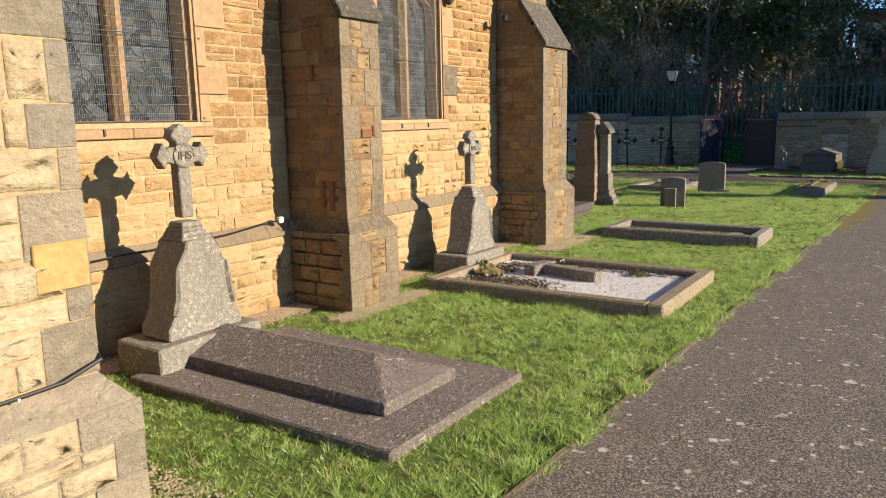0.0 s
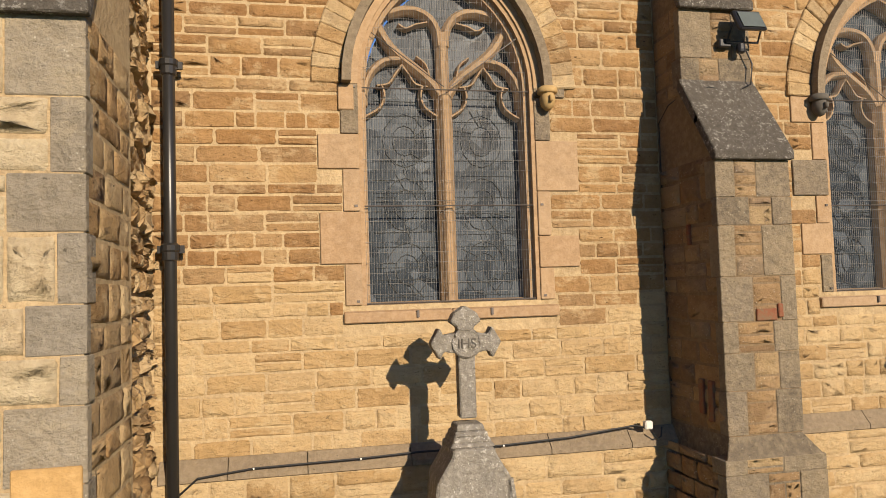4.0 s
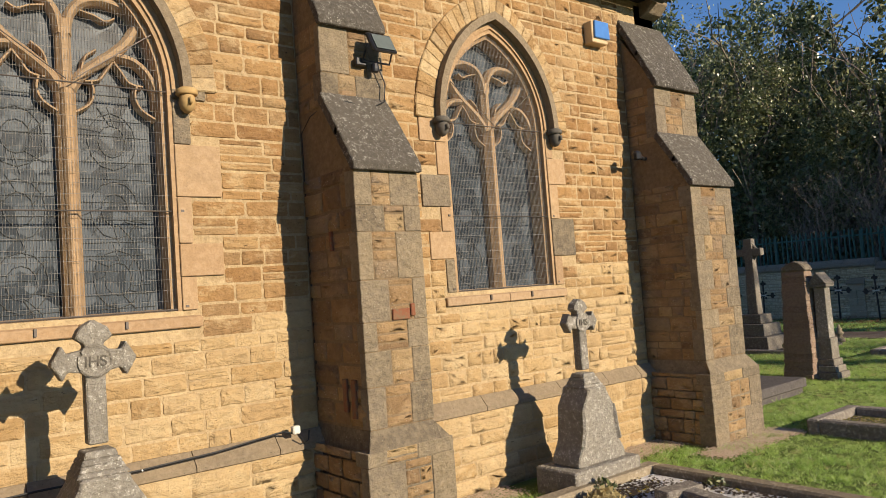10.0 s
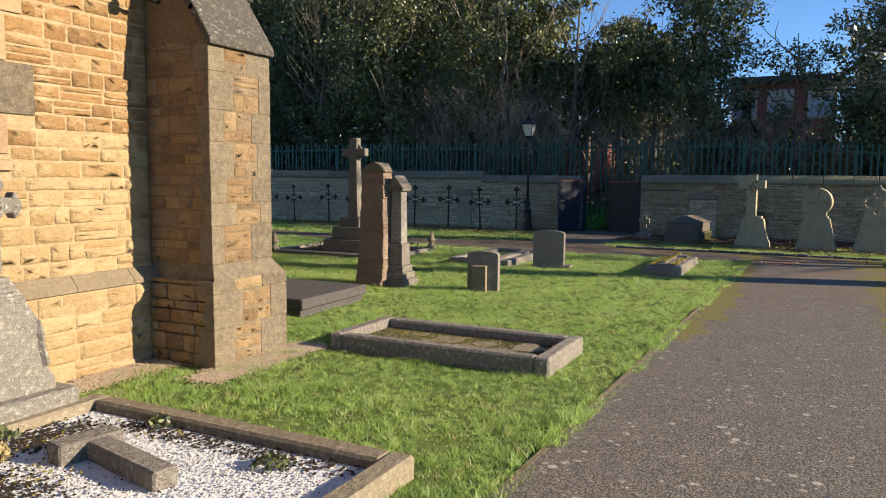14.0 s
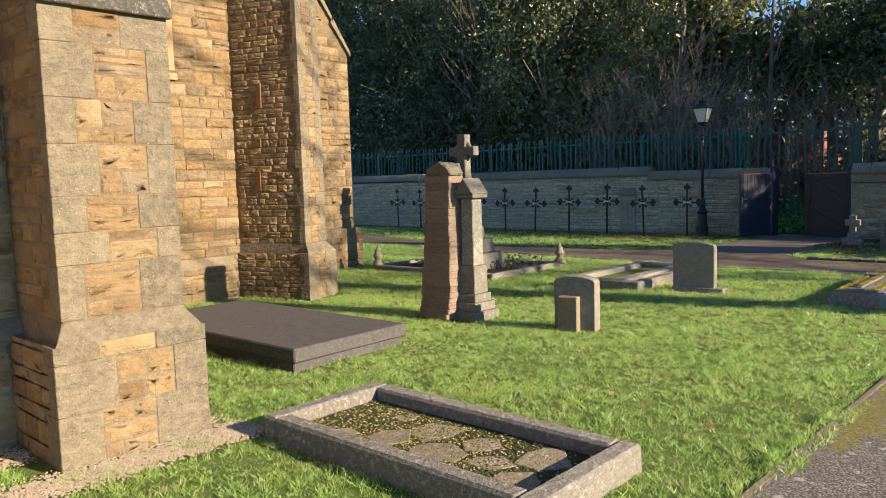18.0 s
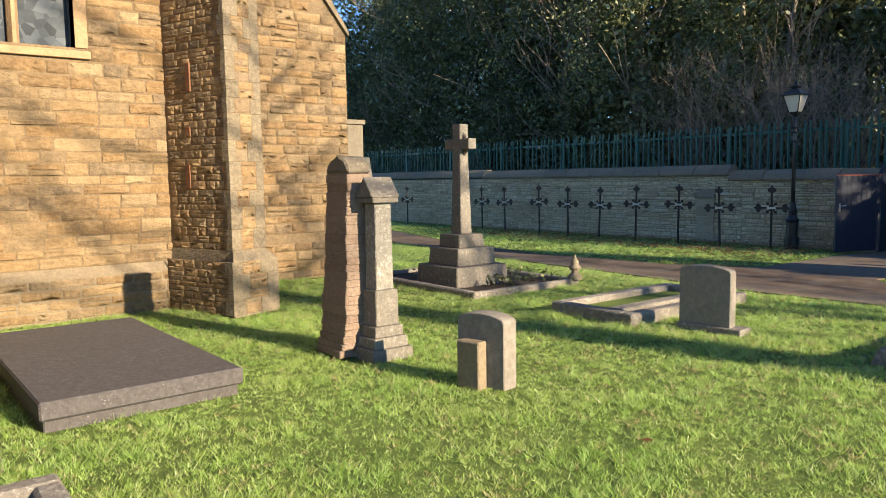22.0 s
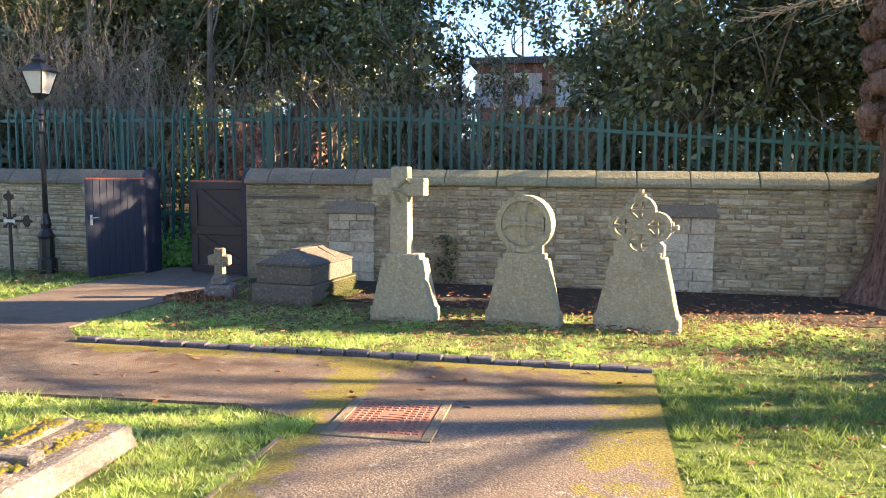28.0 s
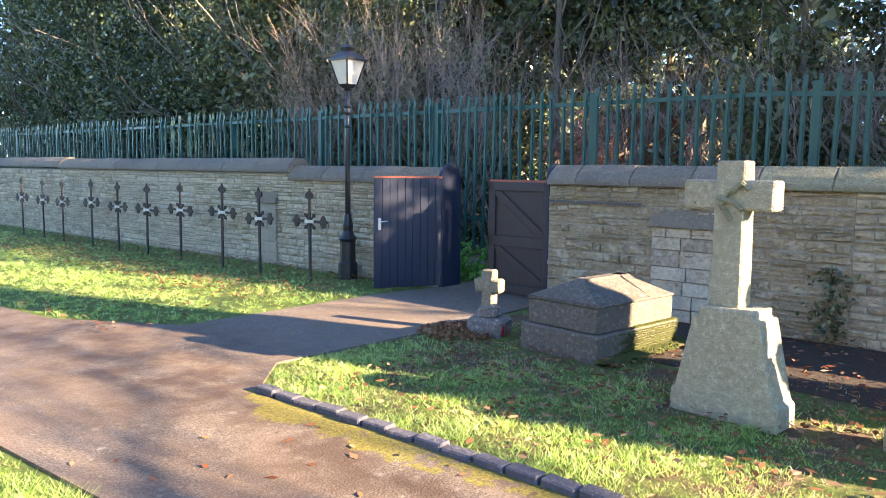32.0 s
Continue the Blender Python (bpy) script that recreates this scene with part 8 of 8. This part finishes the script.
# ragged tufts leaning over the path's edge
for k, (a, b) in enumerate(zip(EDGE, EDGE[1:])):
    nx = 0.05 + 0.02 * k
    blades("edge_grass", [(a[0], a[1] - nx), (b[0], b[1] - nx), (b[0], b[1] + 0.10), (a[0], a[1] + 0.10)], int(5200 * (b[0] - a[0])), 0.065, 0.0032, 30 + k, M_grass,
           lambda x, y: 0.24 * (np.sin(x * 5.1 + np.sin(x * 1.7) * 2) + np.sin(x * 13.0) * 0.6 + 1.2))
# pale dead stalks lying in the turf
blades("dead_grass", near_church, 26000, 0.05, 0.0032, 21, M_straw, off_wall, bent=False)
blades("dead_grass", [(14.5, -4.04), (19.65, -4.12), (19.9, -3.6), (19.7, 0.2), (19.95, 2.4), (20.1, 6.0), (14.5, 5.5)], 16000, 0.055, 0.0036, 22, M_straw, bent=False)
blades("dead_grass", [(21.6, -6.6), (21.55, -1.2), (22.1, -0.65), (26.2, -0.85), (24.8, -3.2), (24.5, -9.0), (21.6, -9.0)], 6000, 0.06, 0.0036, 23, M_straw, bent=False)
# gravel strip at the wall's foot
gravel = tagged(new("gravel"), "tan pea gravel along the foot of the wall", kind="stuff")
for i, (a, b, c, d, n) in enumerate(((0.9, 4.45, -0.42, -0.10, 5000), (4.2, 5.5, -1.05, -0.85, 1800), (5.2, 6.3, -0.42, -0.1, 1400), (7.3, 8.6, -0.45, -0.10, 1800), (8.3, 9.8, -1.15, -0.85, 2600), (9.5, 9.75, -1.0, 0.5, 700), (0.9, 1.45, -3.2, -1.2, 2600), (0.0, 1.2, -2.95, -2.55, 1800))):
    pebbles("pea_gravel", gravel, M_gravel, a, b, c, d, 0.004, int(n * 1.8), 0.011, 50 + i, "", 0.05)
# fallen leaves
fl = tagged(new("fallen_leaves"), "scattered brown fallen leaves", kind="stuff")
rs = np.random.RandomState(12)
x = np.concatenate([rs.normal(23.4, 0.85, 3000), rs.uniform(15, 24.4, 900), rs.uniform(9, 19.5, 60), rs.uniform(23.6, 26.1, 2600), rs.uniform(24.2, 26.2, 800), rs.uniform(19.8, 21.4, 120), rs.uniform(21.6, 24, 270)])
y = np.concatenate([rs.uniform(-9.5, -1.3, 3000), rs.uniform(-10.5, -6.9, 900), rs.uniform(-3.8, 3, 60), rs.uniform(1.8, 13, 2600), rs.uniform(-9.5, -3.0, 800), rs.uniform(-6.5, -1.5, 120), rs.uniform(1.4, 4, 270)])
ok = (x > 21.58) | (y < -6.7) | (rs.uniform(0, 1, len(x)) < 0.35)
x, y = x[ok], y[ok]
z = np.full(len(x), 0.024) + rs.uniform(0, 0.03, len(x))
z[(x > 23.5) & (y > 1.4)] += 0.022
z[(x > 19.8) & (x < 21.4) & (y > -6.5)] = 0.008
v, f = quad_leaves(np.stack([x, y, z], 1), 0.070, rs)
v[:, 2] = np.repeat(z, 4) + (v[:, 2] - np.repeat(z, 4)) * 0.35
raw("leaves", v, f, M_fallen, fl)
# bare soil under the wall
bm = bmesh.new()
prism(bm, [(24.2, -18), (26.25, -18), (26.25, -0.9), (25.6, -0.9), (24.4, -3.0), (24.0, -7)], "z", -0.03, -0.008)
structure("bare_soil", bm, M_earth, "bare dark soil under the wall")
bm = bmesh.new()
prism(bm, [(21.6, -13), (24.6, -13), (24.25, -3.2), (25.7, -0.86), (22.1, -0.68), (21.56, -1.2), (21.62, -6.62)], "z", -0.03, -0.012)
structure("leaf_litter", bm, M_litter, "leaf litter and thin turf by the memorials")
# edging ridge of trodden turf along the path
bm = bmesh.new()
pts = [(1.0, -3.75), (2.0, -3.77), (9.45, -3.97), (16, -4.12), (19.7, -4.16)]
for (a, b), (c, d) in zip(pts, pts[1:]):
    k = int((c - a) / 0.9) + 1
    for i in range(k):
        x0, x1 = a + (c - a) * i / k + 0.004, a + (c - a) * (i + 1) / k - 0.004
        y0, y1 = b + (d - b) * i / k, b + (d - b) * (i + 1) / k
        prism(bm, [(x0, y0 - 0.012), (x1, y1 - 0.012), (x1, y1 + 0.022), (x0, y0 + 0.022)], "z", -0.05, 0.004)
structure("lawn_edging", bm, M_hood, "thin concrete edging strip along the lawn", rough=0.008)
# withered plants on the kerbed grave
pl = thing("withered_plants", "straggling plants inside a grave kerb", "plants", x=17.9, y=2.9)
r = random.Random(2)
bm = bmesh.new()
for k in range(26):
    a = r.uniform(0, 6.28)
    x, y = r.uniform(-0.6, 0.5), r.uniform(-0.4, 1.6)
    tube(bm, [(x, y, 0.02), (x + 0.12 * math.cos(a), y + 0.12 * math.sin(a), 0.16), (x + 0.3 * math.cos(a), y + 0.3 * math.sin(a), 0.18)], [0.006, 0.005, 0.002], 4)
part("stalks", bm, M_leafy, pl, kind="stuff")
rs = np.random.RandomState(6)
p = np.stack([rs.uniform(-0.7, 0.6, 260), rs.uniform(-0.5, 1.8, 260), rs.uniform(0.04, 0.2, 260)], 1)
v, f = quad_leaves(p, 0.09, rs)
raw("leaves", v, f, M_leafy, pl, "")


def weed(name, label, x, y, n, spread, high, size, mat, seed, z=0.0):
    """A low plant: leaves gathered round one spot."""
    w = thing(name, label, "plant", "", x, y, z)
    rs = np.random.RandomState(seed)
    r = rs.uniform(0, 1, n) ** 0.6
    a = rs.uniform(0, 6.283, n)
    p = np.stack([spread * r * np.cos(a), spread * r * np.sin(a), high * (1.05 - r) * rs.uniform(0.3, 1, n) + 0.01], 1)
    v, f = quad_leaves(p, size, rs)
    raw("foliage", v, f, mat, w, "stuff")
    return w


weed("weed", "small green weed growing in the chippings", 7.30, -1.66, 90, 0.10, 0.08, 0.04, M_leafy, 71, 0.05)
weed("weed", "small green weed growing in the chippings", 7.08, -2.72, 110, 0.11, 0.07, 0.045, M_leafy, 72, 0.05)
weed("weed", "small green weed growing in the chippings", 6.62, -1.02, 130, 0.14, 0.10, 0.05, M_leafy, 73, 0.05)
weed("leaf_pile", "heap of dead brown leaves beside the small cross", 24.12, -0.98, 420, 0.42, 0.06, 0.07, M_fallen, 78, 0.0)
weed("dry_grass_tuft", "dead brown grass tuft beside the gravestone", 6.40, -1.22, 160, 0.16, 0.10, 0.07, M_straw, 74, 0.05)
pr = weed("primrose", "pale yellow primroses in the grass beside the slab", 10.66, 1.64, 90, 0.16, 0.06, 0.07, M_ivy, 75, 0.02)
rs = np.random.RandomState(76)
p = np.stack([rs.normal(0, 0.08, 34), rs.normal(0, 0.07, 34), rs.uniform(0.07, 0.10, 34)], 1)
v, f = quad_leaves(p, 0.035, rs)
raw("petals", v, f, M_primrose, pr, "stuff")
ivw = weed("wall_plant", "small creeping plant against the boundary wall", 26.2, -4.0, 10, 0.05, 0.1, 0.05, M_leaf, 77)
p = np.stack([rs.uniform(-0.05, 0.02, 260), rs.normal(0, 0.10, 260), rs.uniform(0.05, 0.75, 260)], 1)
v, f = quad_leaves(p, 0.06, rs)
raw("foliage", v, f, M_leaf, ivw, "stuff")
